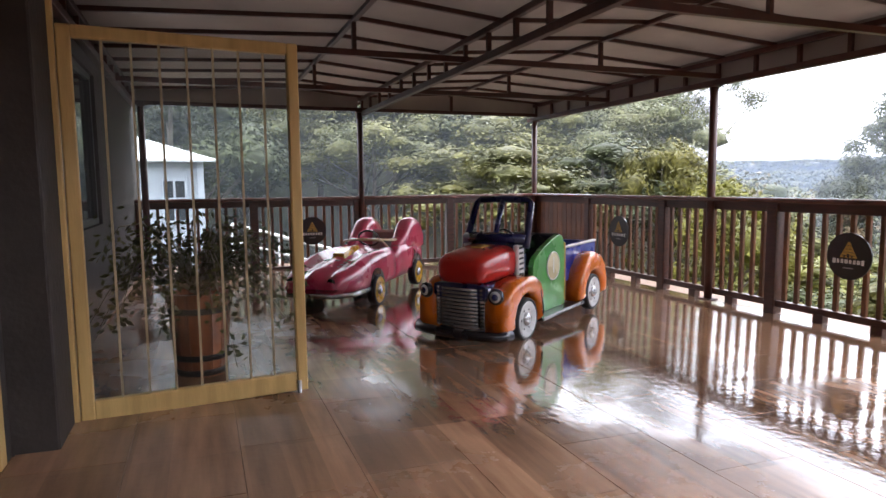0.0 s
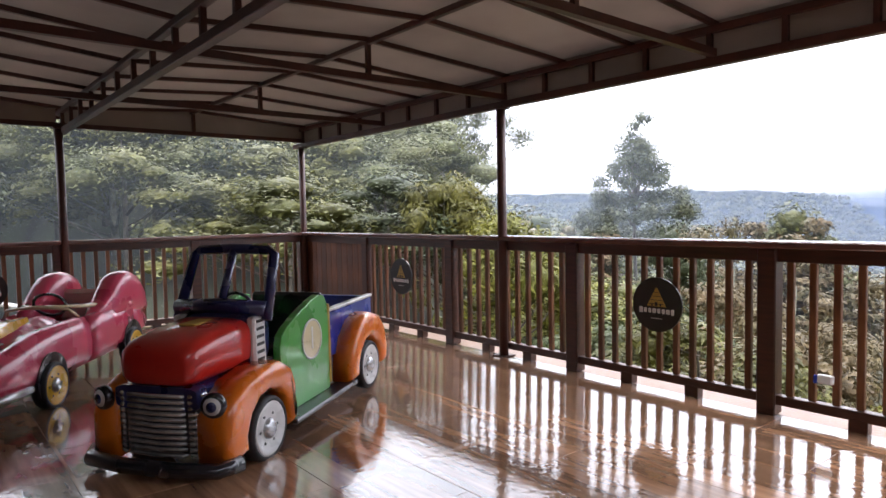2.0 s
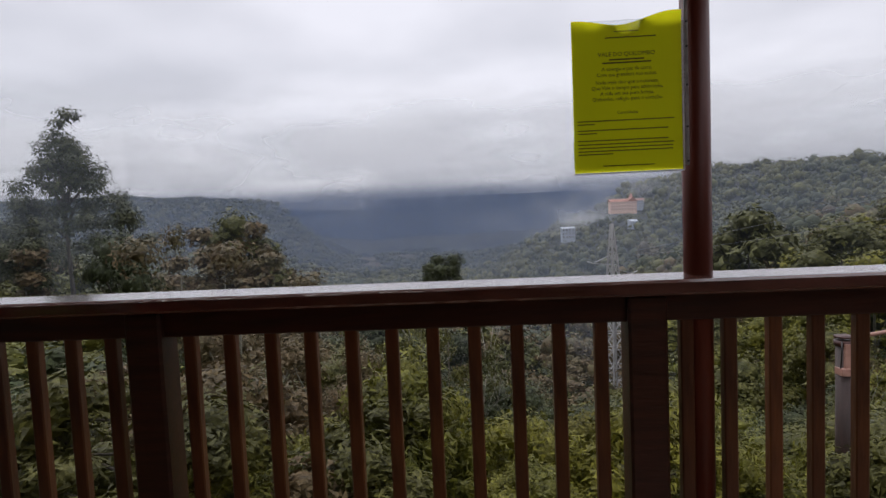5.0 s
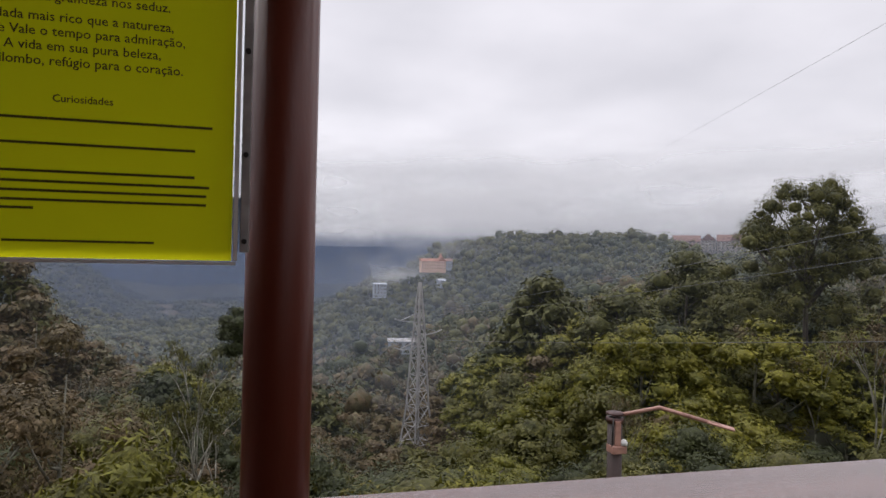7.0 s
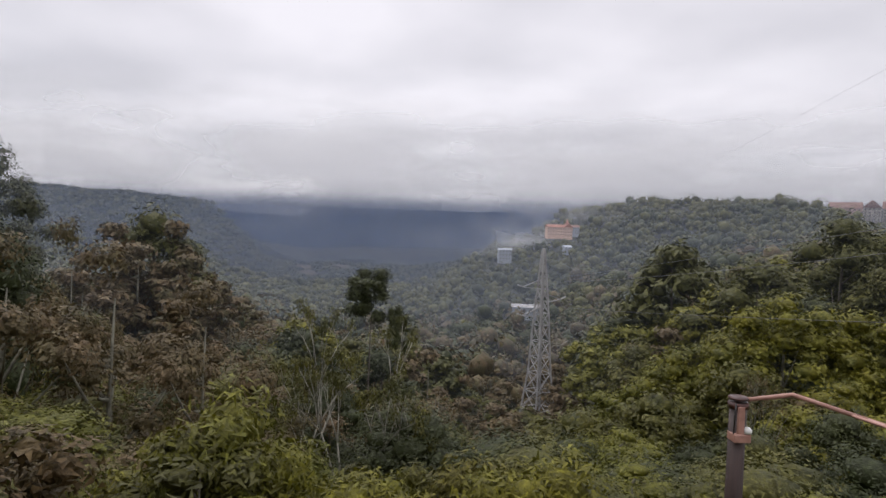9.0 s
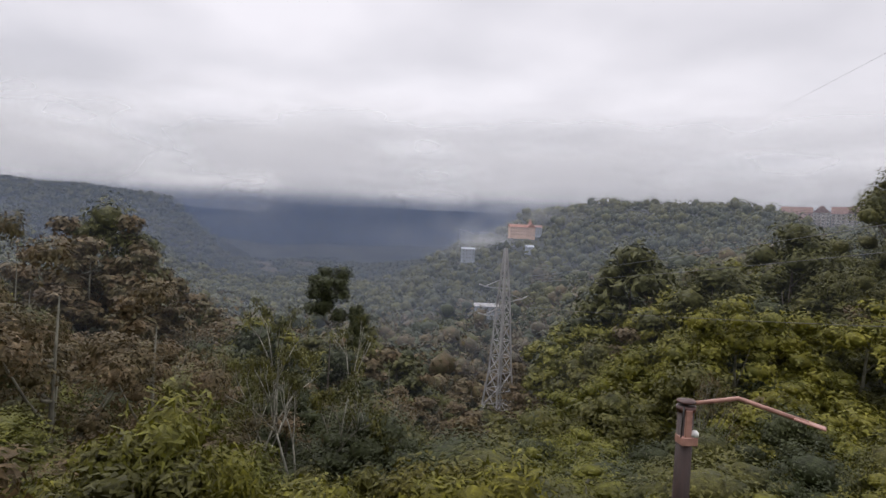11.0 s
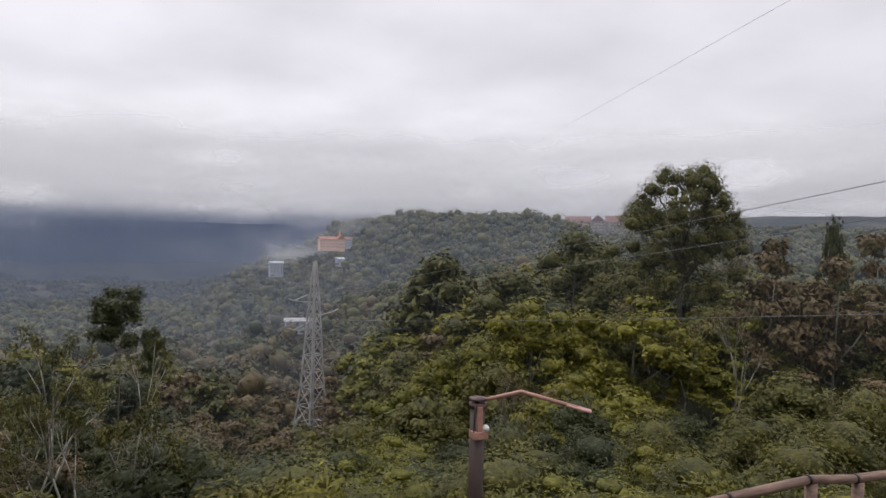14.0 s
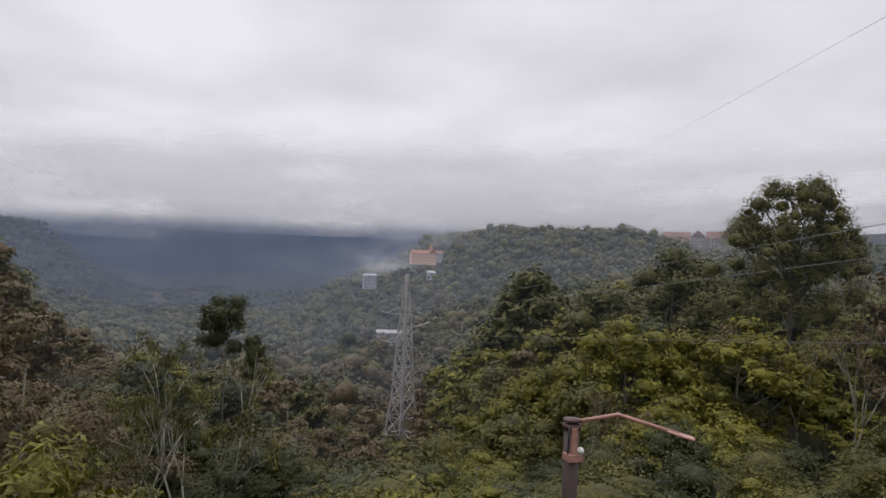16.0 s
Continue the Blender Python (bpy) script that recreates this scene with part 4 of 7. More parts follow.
def build_truck():
    cx, cy = -2.43, -4.14
    t = empty("ride_on_truck", pose(cx, cy, ground_part_of(cx) + 0.0, 0, 1.0, 214))
    tagged(t, "toy pickup truck in glossy red, orange, green and blue paint", "toy truck")
    part("chassis", box(1.86, 0.50, 0.2, (0.02, 0, 0.21), 0.02), M_BLUE, t)
    hood = loft([round_section(1.035, 0.165, 0.49, 0.62, power=4), round_section(1.015, 0.20, 0.475, 0.66, power=4.5), round_section(0.96, 0.218, 0.465, 0.69, power=4.5),
                 round_section(0.84, 0.228, 0.465, 0.712, power=4.2), round_section(0.70, 0.236, 0.465, 0.725, power=4.2), round_section(0.58, 0.24, 0.465, 0.73, power=4.2)])
    hb = part("hood", hood, M_RED, t, "glossy red bonnet", True)
    part("hood_vent", box(0.16, 0.10, 0.012, (0.70, 0, 0.722), 0.004), M_GOLD, hb, "worn brass-coloured plate")
    part("nose_band", loft([round_section(1.03, 0.235, 0.36, 0.475, power=6), round_section(0.36, 0.25, 0.36, 0.475, power=6)]), M_BLUE, t, "dark blue band under the bonnet")
    part("grille_back", box(0.10, 0.47, 0.32, (0.975, 0, 0.30), 0.02), M_BLACKP, t)
    for i in range(11):
        z = 0.150 + i * 0.0285
        part("grille_bar", tube([(0.99, -0.172, z), (1.035, -0.15, z), (1.047, 0, z), (1.035, 0.15, z), (0.99, 0.172, z)], 0.0118, 8), M_CHROME, t, "silver grille bar", True)
        for s in (-1, 1):
            part("grille_bar", tube([(1.03, s * 0.183, z), (1.015, s * 0.215, z), (0.965, s * 0.238, z)], 0.0118, 8), M_CHROME, t, "silver grille bar", True)
    front = arch_outline([(0.395, 0.13), (0.385, 0.34), (0.43, 0.445), (0.53, 0.495), (0.70, 0.50), (0.86, 0.475), (0.97, 0.42), (1.025, 0.33), (1.03, 0.11)], 0.66, 0.20, 0.12)
    for s in (-1, 1):
        y0, y1 = (0.225, 0.405) if s > 0 else (-0.405, -0.225)
        fender(front, y0, y1, M_ORANGE, t, "front_fender")["label"] = "glossy orange front wing"
        lamp = part("headlight", lathe([(0.058, -0.02), (0.062, 0.0), (0.055, 0.018), (0.045, 0.02)], 24), M_BLACKP, t, "black-ringed headlight painted like an eye", True,
                    pose(1.02, s * 0.315, 0.40, 90, 0, 90 + s * 14))
        part("lens", lathe([(0.046, 0.014), (0.04, 0.024), (0.02, 0.030), (0.004, 0.031)], 24), M_RIM, lamp, "white eye", True)
        part("pupil", lathe([(0.026, 0.024), (0.024, 0.033), (0.008, 0.036), (0.002, 0.036)], 20), M_BLUE, lamp, "dark blue pupil", True)
        part("running_board", box(0.84, 0.13, 0.03, (-0.01, s * 0.335, 0.115), 0.008), M_BLACKP, t, "black running board")
        v = part("side_vent", box(0.115, 0.05, 0.27, (0.515, s * 0.232, 0.595), 0.012), M_RIM, t, "white louvre panel")
        for i in range(6):
            part("louvre", box(0.07, 0.012, 0.018, (0.515, s * 0.254, 0.495 + i * 0.042), 0.003), M_DARK, v)
        yd = s * 0.272
        door = extrude([(0.385, 0.13), (0.385, 0.53), (0.365, 0.585), (0.31, 0.625), (0.17, 0.685), (0.02, 0.735), (-0.09, 0.758), (-0.165, 0.745), (-0.205, 0.69), (-0.215, 0.60), (-0.215, 0.13)], yd - 0.024, yd + 0.024, 0.008)
        d = part("door", door, M_GREEN, t, "glossy green door")
        part("door_edge", box(0.03, 0.05, 0.52, (-0.228, yd, 0.42), 0.006), M_GOLD, t, "ochre trim behind the door")
        em = part("roundel", disc(0.118, 0.006, 32), M_CREAMP, d, "cream roundel", False, pose(0.02, yd + s * 0.027, 0.50, 90 if s < 0 else -90, 0, 0))
        part("ring", tube([(0.119 * math.cos(k * math.pi / 16), 0.119 * math.sin(k * math.pi / 16), 0.0) for k in range(33)], 0.007, 6), M_WHITE, d, "white ring round the roundel", True, pose(0.02, yd + s * 0.028, 0.50, 90 if s < 0 else -90, 0, 0))
        mark = text_mesh("1", 0.20, M_WHITE, "number")
        part("number", mark, None, d, "white figure one", False, pose(0.02, yd + s * 0.0315, 0.50, 90, 0, 180 if s > 0 else 0))
    for s in (-1, 1):
        y0, y1 = (0.24, 0.405) if s > 0 else (-0.405, -0.24)
        fender([(x, z) for x, z in rear_outline()], y0, y1, M_ORANGE, t, "rear_fender")["label"] = "glossy orange rear wing"
        part("bed_side", box(0.78, 0.035, 0.30, (-0.625, s * 0.245, 0.46), 0.006), M_BLUE2, t, "royal blue bed side")
        part("bed_cap", box(0.80, 0.05, 0.022, (-0.625, s * 0.245, 0.622), 0.005), M_RIM, t, "worn white capping strip")
    part("bed_floor", box(0.76, 0.46, 0.03, (-0.62, 0, 0.50), 0.004), M_CREAMP, t, "pale bed floor")
    part("tailgate", box(0.035, 0.50, 0.32, (-1.0, 0, 0.46), 0.006), M_BLUE2, t)
    part("cab_back", box(0.05, 0.52, 0.55, (-0.215, 0, 0.48), 0.02), M_BLACKP, t)
    part("seat", box(0.22, 0.46, 0.12, (-0.08, 0, 0.40), 0.03), M_BLACKP, t, "black seat")
    part("cabin_floor", box(0.55, 0.5, 0.04, (0.09, 0, 0.30)), M_BLACKP, t)
    part("cowl", loft([round_section(0.58, 0.225, 0.40, 0.72, power=5), round_section(0.48, 0.245, 0.40, 0.765, power=5), round_section(0.42, 0.25, 0.46, 0.765, power=5)]), M_BLUE, t, "dark blue cowl", True)
    # windscreen frame, leaning back
    lo_z, hi_z, lo_x, hi_x = 0.755, 1.075, 0.49, 0.345
    corners = [(lo_x, -0.285, lo_z - 0.05), (hi_x, -0.26, hi_z - 0.025), (hi_x - 0.006, -0.225, hi_z), (hi_x - 0.008, 0.0, hi_z + 0.008), (hi_x - 0.006, 0.225, hi_z), (hi_x, 0.26, hi_z - 0.025), (lo_x, 0.285, lo_z - 0.05)]
    ws = part("windscreen_frame", tube(corners, 0.029, 10), M_BLUE, t, "dark blue windscreen frame", True)
    part("centre_bar", tube([(lo_x + 0.01, 0, lo_z), (hi_x, 0, hi_z)], 0.024, 8), M_BLUE, ws, smooth=True)
    part("sill", tube([(lo_x, -0.28, lo_z + 0.01), (lo_x + 0.02, 0, lo_z + 0.025), (lo_x, 0.28, lo_z + 0.01)], 0.044, 10), M_BLUE, ws, smooth=True)
    part("steering_wheel", tube([(0.32 + 0.035 * math.cos(a), 0.10 * math.sin(a), 0.74 + 0.09 * math.cos(a)) for a in [k * math.pi / 8 for k in range(17)]], 0.01, 6), M_BLACKP, t, smooth=True)
    part("bumper", tube([(0.97, -0.42, 0.115), (1.07, -0.36, 0.11), (1.10, -0.15, 0.105), (1.10, 0.15, 0.105), (1.07, 0.36, 0.11), (0.97, 0.42, 0.115)], 0.038, 10), M_BLACKP, t,
         "chunky black bumper", True)
    part("bumper", box(0.06, 0.4, 0.06, (-1.03, 0, 0.18), 0.015), M_BLACKP, t)
    for x in (0.66, -0.68):
        for s in (-1, 1):
            wheel(t, x, s * 0.345, 0.17, M_RIM, "white rim")


def rear_outline():
    pts = [(-0.34, 0.13), (-0.36, 0.28), (-0.42, 0.42), (-0.54, 0.52), (-0.70, 0.55), (-0.86, 0.505), (-0.955, 0.41), (-1.0, 0.26), (-0.985, 0.13)]
    for k in range(9):
        a = math.pi + 0.2 - (math.pi + 0.4) * k / 8
        pts.append((-0.68 + 0.20 * math.cos(a), 0.17 + 0.20 * math.sin(a)))
    return pts


build_truck()


def build_convertible():
    cx, cy = -3.40, -2.34
    t = empty("ride_on_convertible", pose(cx, cy, ground_part_of(cx), 0, 0.8, 233))
    tagged(t, "toy open sports car in glossy crimson-pink paint on the wet terrace", "toy car")
    half = 0.36

    def section(x):
        """Cross-section of the shell: a low nose that rises to the tail, with raised wings."""
        u = (x + 1.05) / 2.2
        w = half * (1 - 0.30 * max(0, (x - 0.88) / 0.45) ** 2 - 0.25 * max(0, (-0.7 - x) / 0.35) ** 2)
        top = 0.50 - 0.13 * max(0, (x - 0.1) / 1.22) ** 1.6 - 0.06 * max(0, (x - 1.2) / 0.13) ** 2
        wing = 0.045 + 0.05 * math.exp(-((x - 0.62) / 0.3) ** 2)
        zb = 0.17 + 0.04 * max(0, (x - 0.9) / 0.4)
        out = [(x, -w * 0.86, zb), (x, -w * 0.98, zb + 0.06), (x, -w, (zb + top) / 2), (x, -w * 0.96, top - 0.04), (x, -w * 0.86, top + wing * 0.4), (x, -w * 0.70, top + wing * 0.55),
               (x, -w * 0.5, top - 0.02), (x, -w * 0.3, top + 0.0), (x, -w * 0.12, top + 0.03), (x, 0, top + 0.038)]
        return out + [(a, -b, c) for a, b, c in out[:-1][::-1]]

    xs = [1.33, 1.30, 1.22, 1.10, 0.97, 0.82, 0.68, 0.55, 0.42, 0.28, 0.15, 0.06]
    shell = part("bonnet_shell", loft([section(x) for x in xs]), M_MAGENTA, t, "crimson-pink bonnet and front wings", True)

    def tub(x):
        w = half * (1 - 0.22 * max(0, (-0.62 - x) / 0.45) ** 2)
        z = 0.50 + 0.04 * max(0, -x)
        out = [(x, -w * 0.86, 0.17), (x, -w, 0.25), (x, -w, 0.40), (x, -w * 0.96, z), (x, -w * 0.80, z + 0.02), (x, -w * 0.74, z - 0.02), (x, -w * 0.70, 0.30), (x, 0, 0.28)]
        return out + [(a, -b, c) for a, b, c in out[:-1][::-1]]

    part("cockpit_shell", loft([tub(x) for x in (0.06, -0.1, -0.3, -0.5, -0.66)]), M_MAGENTA, t, smooth=True)

    def tail(x):
        u = (-0.66 - x) / 0.45
        w = half * (1 - 0.25 * u ** 2)
        z = 0.53 - 0.16 * u ** 2
        out = [(x, -w * 0.86, 0.18 + 0.05 * u), (x, -w, 0.26), (x, -w, 0.42 - 0.1 * u), (x, -w * 0.9, z), (x, -w * 0.5, z + 0.02), (x, 0, z + 0.02)]
        return out + [(a, -b, c) for a, b, c in out[:-1][::-1]]

    part("tail_shell", loft([tail(x) for x in (-0.655, -0.8, -0.95, -1.06, -1.10)]), M_MAGENTA, t, smooth=True)
    for s in (-1, 1):
        secs = []
        for x, w, z in ((-0.10, 0.03, 0.52), (-0.22, 0.07, 0.575), (-0.36, 0.092, 0.68), (-0.46, 0.098, 0.765), (-0.55, 0.10, 0.79), (-0.64, 0.10, 0.80), (-0.74, 0.098, 0.78), (-0.85, 0.09, 0.735), (-0.97, 0.075, 0.62), (-1.07, 0.045, 0.48)):
            secs.append([(x, s * 0.262 + w * math.copysign(abs(math.cos(a)) ** 0.7, math.cos(a)), 0.40 + (z - 0.40) * (0.5 + 0.5 * math.copysign(abs(math.sin(a)) ** 0.6, math.sin(a)))) for a in [2 * math.pi * k / 20 for k in range(20)]])
        part("fin", loft(secs), M_MAGENTA, t, "tall rounded tail fin", True)
        for x in (0.60, -0.62):
            # no arch is cut: a black disc paints the shade around each wheel
            part("wheel_arch_shade", disc(0.175, 0.02, 28), M_BLACKP, t, "black disc painted as the shaded wheel opening", False, pose(x, s * (half - 0.004), 0.20, 90, 0, 0))
            wheel(t, x, s * 0.345, 0.155, M_YEL, "yellow rim")
        part("lamp", lathe([(0.036, 0), (0.038, 0.012), (0.02, 0.02), (0.004, 0.022)], 18), M_BLACKP, t, "small dark headlamp", True, pose(1.30, s * 0.20, 0.335, 90, 0, 90))
        part("hood_louvre", box(0.05, 0.035, 0.012, (0.86, s * 0.06, 0.475), 0.004, rot=None), M_RIM, t)
    for i in range(4):
        part("hood_louvre", box(0.045, 0.03, 0.01, (0.95 - i * 0.075, 0.10 + i * 0.004, 0.425 + i * 0.012), 0.004), M_RIM, t, "small white louvre")
    part("scoop", loft([[(0.72, y, z) for y, z in ((-0.07, 0.47), (0.07, 0.47), (0.055, 0.525), (-0.055, 0.525))],
                        [(0.52, y, z) for y, z in ((-0.065, 0.50), (0.065, 0.50), (0.05, 0.565), (-0.05, 0.565))],
                        [(0.26, y, z) for y, z in ((-0.03, 0.52), (0.03, 0.52), (0.02, 0.56), (-0.02, 0.56))]]), M_YEL, t, "glossy yellow bonnet scoop")
    part("coaming", tube([(0.06 - 0.36 * (1 - math.cos(a)), 0.27 * math.sin(a), 0.56 + 0.035 * math.cos(a)) for a in [k * math.pi / 10 for k in range(21)]], 0.016, 8), M_CREAMP, t, "pale cockpit rim", True)
    part("windscreen_rim", tube([(0.06, -0.27, 0.52), (0.10, -0.22, 0.585), (0.12, 0, 0.61), (0.10, 0.22, 0.585), (0.06, 0.27, 0.52)], 0.012, 8), M_CREAMP, t, smooth=True)
    part("seat_back", box(0.07, 0.46, 0.26, (-0.6, 0, 0.52), 0.03), M_RIM, t, "pale seat back")
    part("steering_wheel", tube([(-0.06 + 0.03 * math.cos(a), 0.12 * math.sin(a), 0.60 + 0.085 * math.cos(a)) for a in [k * math.pi / 8 for k in range(17)]], 0.011, 6), M_BLACKP, t, "black steering wheel", True)
    part("bumper", tube([(0.86, -0.37, 0.20), (1.15, -0.345, 0.205), (1.31, -0.22, 0.21), (1.36, 0, 0.215), (1.31, 0.22, 0.21), (1.15, 0.345, 0.205), (0.86, 0.37, 0.20)], 0.026, 8), M_CHROME, t, "dull silver bumper", True)
    part("nose_grille", box(0.05, 0.30, 0.07, (1.30, 0, 0.26), 0.02), M_DARK, t)
    part("underbody", box(1.9, 0.5, 0.06, (0.0, 0, 0.19), 0.02), M_BLACKP, t)


build_convertible()


# ---- neighbour's white house beyond the terrace ----
def build_house():
    h = empty("white_house", pose(-5.05, 7.6, -3.22))
    tagged(h, "small white house with cream base and pale sheet roof", "house")
    part("wall", box(5.0, 4.5, 3.7, (-2.5, 2.25, 3.25), 0.02), M_HOUSE, h)
    part("base_wall", box(5.06, 4.56, 1.5, (-2.5, 2.25, 0.9), 0.02), M_CREAM, h, "cream painted base")
    r = loft([[(0.35, -0.4, 5.08), (-5.3, -0.4, 5.08), (-5.3, -0.4, 5.14), (0.35, -0.4, 5.14)], [(-1.8, 2.2, 5.85), (-3.4, 2.2, 5.85), (-3.4, 2.2, 5.9), (-1.8, 2.2, 5.9)],
              [(0.35, 4.9, 5.08), (-5.3, 4.9, 5.08), (-5.3, 4.9, 5.14), (0.35, 4.9, 5.14)]])
    part("roof", r, M_ROOFW, h, "wet pale sheet roof")
    part("corner_post", box(0.16, 0.16, 3.7, (-0.02, -0.06, 3.25), 0.01), M_HOUSE, h)
    for x in (-0.62, -1.75, -3.2):
        w = part("window", box(0.5, 0.06, 0.95, (x, -0.02, 4.15), 0.01), M_DGLASS, h, "window with white frame")
        for dx in (-0.26, 0.0, 0.26):
            part("window_frame", box(0.05, 0.05, 1.05, (x + dx, -0.05, 4.15), 0.005), M_HOUSE, w)
        for dz in (-0.5, 0.05, 0.5):
            part("window_frame", box(0.6, 0.045, 0.05, (x, -0.05, 4.15 + dz), 0.005), M_HOUSE, w)
    part("door", box(0.6, 0.05, 2.0, (-0.75, -0.04, 1.9), 0.01), M_DGLASS, h, "grey-blue door")
    rl = empty("stair_handrail", pose(-3.6, 2.2, -0.35))
    tagged(rl, "white sloping steel handrail of outside steps", "handrail")
    part("top_rail", rod((-1.0, 0.3, 0.95), (1.4, 0.0, 0.25), 0.035), M_WHITE, rl, smooth=True)
    part("mid_rail", rod((-1.0, 0.3, 0.65), (1.4, 0.0, -0.05), 0.025), M_WHITE, rl, smooth=True)
    for u in (0.0, 0.33, 0.66, 1.0):
        part("baluster", rod((-1.0 + 2.4 * u, 0.3 - 0.3 * u, 0.95 - 0.7 * u), (-1.0 + 2.4 * u, 0.3 - 0.3 * u, -3.2), 0.025), M_WHITE, rl, smooth=True)


build_house()

# ---- landscape ----
EYE = (0.0, -8.5, 1.5)
RINGS = (6, 20, 45, 80, 120, 200, 350, 650, 1100)
# elevation of the tree tops, in degrees from the terrace, by bearing and ring
TOPS = {
    -75: (-22, -14, -8, -5, -3, -2, 0, 1.5, 3.2),
    -56: (-23, -17, -12, -6.5, -3.5, -2.2, -0.5, 1.0, 3.2),
    -42: (-24, -20, -15, -5.5, -1.6, -1.6, -0.5, 1.2, 2.6),
    -31: (-24, -20.5, -16.5, -7.0, -2.6, -2.6, -1.2, 2.4, 1.0),
    -21: (-24, -21, -18.5, -11.0, -6.5, -5.6, -3.2, 2.3, 1.0),
    -37: (-24, -20.2, -15.6, -6.1, -2.0, -2.0, -0.8, 0.7, 1.8),
    -14: (-24, -21, -19.2, -16.2, -13.1, -9.0, -4.8, 1.3, -1.2),
    -10: (-24, -21, -19.5, -18.4, -16.0, -10.4, -7.4, -1.4, -3.0),
    1: (-24, -20, -16, -13.0, -11.8, -10.4, -9.2, -6.4, -4.8),
    12: (-24, -19, -14.5, -11, -9.6, -9.8, -9.4, -6.4, -4.6),
    19: (-23, -17, -13, -8.5, -7, -7.0, -6.2, -5.2, 0.8),
    25: (-23, -17, -12, -6.8, -5.8, -6.5, -6, -4.5, 1.2),
    45: (-17, -9, -4, -1.6, -1.6, -1.6, -1, -0.5, 0.6),
}
# the wooded bank beside the neighbour's house
for bearing in (66, 110):
    TOPS[bearing] = (-13, 8, 19, 17, 12, 6, 3, 2, 2)
BEARINGS = sorted(TOPS)


# elevation, in degrees, of the valley and its two table hills beyond the woods: rings by bearing
HILLS = {
    1350: ((-75, 2.2), (-30, 0.6), (-18, -1.6), (-9, -5.0), (4, -5.6), (10, -6.0), (14, -5.2), (20, -3.6), (30, -3.0), (110, -1.0)),
    1700: ((-75, 1.0), (-18, -2.2), (-9, -4.3), (4, -4.7), (10.5, -5.5), (13, -4.4), (17, -2.0), (20, -0.9), (24, -0.3), (110, 0.5)),
    1850: ((-75, 0.2), (-18, -2.2), (-9, -3.8), (4, -4.2), (9.5, -5.0), (12, -4.0), (15, -2.0), (17.6, -0.5), (19.4, 0.6), (20.8, 1.2), (24, 1.3), (34, 1.5), (110, 1.7)),
    2200: ((-75, 0.0), (-18, -2.2), (-9, -3.0), (9, -3.6), (15, -3.0), (20, -0.5), (24, 0.9), (34, 1.2), (110, 1.5)),
    2900: ((-75, -0.6), (-9, -1.8), (9, -2.2), (16, -2.0), (24, 0.0), (110, 1.0)),
    3350: ((-75, 0.1), (-9, -0.55), (2, -0.5), (9, -0.7), (11, -1.4), (14, -1.2), (24, 0.0), (110, 0.9)),
    3440: ((-75, 0.8), (-9, 0.56), (-3, 0.42), (2, 0.50), (6, 0.62), (8.6, 0.50), (9.6, 0.0), (11, -0.5), (14, -0.3), (24, 0.3), (110, 1.1)),
    3900: ((-75, 0.8), (-9, 0.58), (8.6, 0.6), (11, -0.3), (24, 0.3), (110, 1.1)),
}


def canopy_top(b, r):
    """Height of the tree tops at bearing b (degrees) and distance r from the terrace."""
    b = min(max(b, BEARINGS[0]), BEARINGS[-1])
    i = max(k for k in range(len(BEARINGS) - 1) if BEARINGS[k] <= b)
    u = (b - BEARINGS[i]) / (BEARINGS[i + 1] - BEARINGS[i])
    u = u * u * (3 - 2 * u)
    lr = math.log(max(r, 1.0))
    ls = [math.log(q) for q in RINGS]
    A, B = TOPS[BEARINGS[i]], TOPS[BEARINGS[i + 1]]
    near = [p + (q - p) * u for p, q in zip(A, B)]
    if r > 1100:
        ls += [math.log(q) for q in HILLS]
        near += [np.interp(b, *zip(*row)) for row in HILLS.values()]
    return EYE[2] + r * math.tan(radians(np.interp(lr, ls, near)))


def tree_height(r):
    return float(np.interp(r, (4, 12, 25, 45, 80, 300, 700, 1500), (1.4, 3.2, 7.0, 11.0, 14.0, 12.0, 9.0, 0.0)))


def ground_z(x, y):
    dx, dy = x - EYE[0], y - EYE[1]
    r = math.hypot(dx, dy)
    b = math.degrees(math.atan2(dy, dx))
    if b < -75 - 60 or b > 110 + 40:
        b = 110 if b > 0 else -75
    z = canopy_top(b, r) - tree_height(r)
    z += noise.noise((x * 0.02, y * 0.02, 0.3)) * min(4.0, r * 0.02) + noise.noise((x * 0.004, y * 0.004, 4.0)) * min(10.0, max(0, r - 250) * 0.012)
    z += (noise.noise((x * 0.0023, y * 0.0023, 7.0)) + 0.6 * noise.noise((x * 0.009, y * 0.009, 2.0))) * min(9.0, max(0, r - 950) * 0.02)
    if x < 1.0 and y < 1.0:
        z = min(z, -2.6)
    if x < 0.0 and r < 40:
        z = min(z, -2.6)
    return z


def place(b, r):
    return EYE[0] + r * math.cos(radians(b)), EYE[1] + r * math.sin(radians(b))


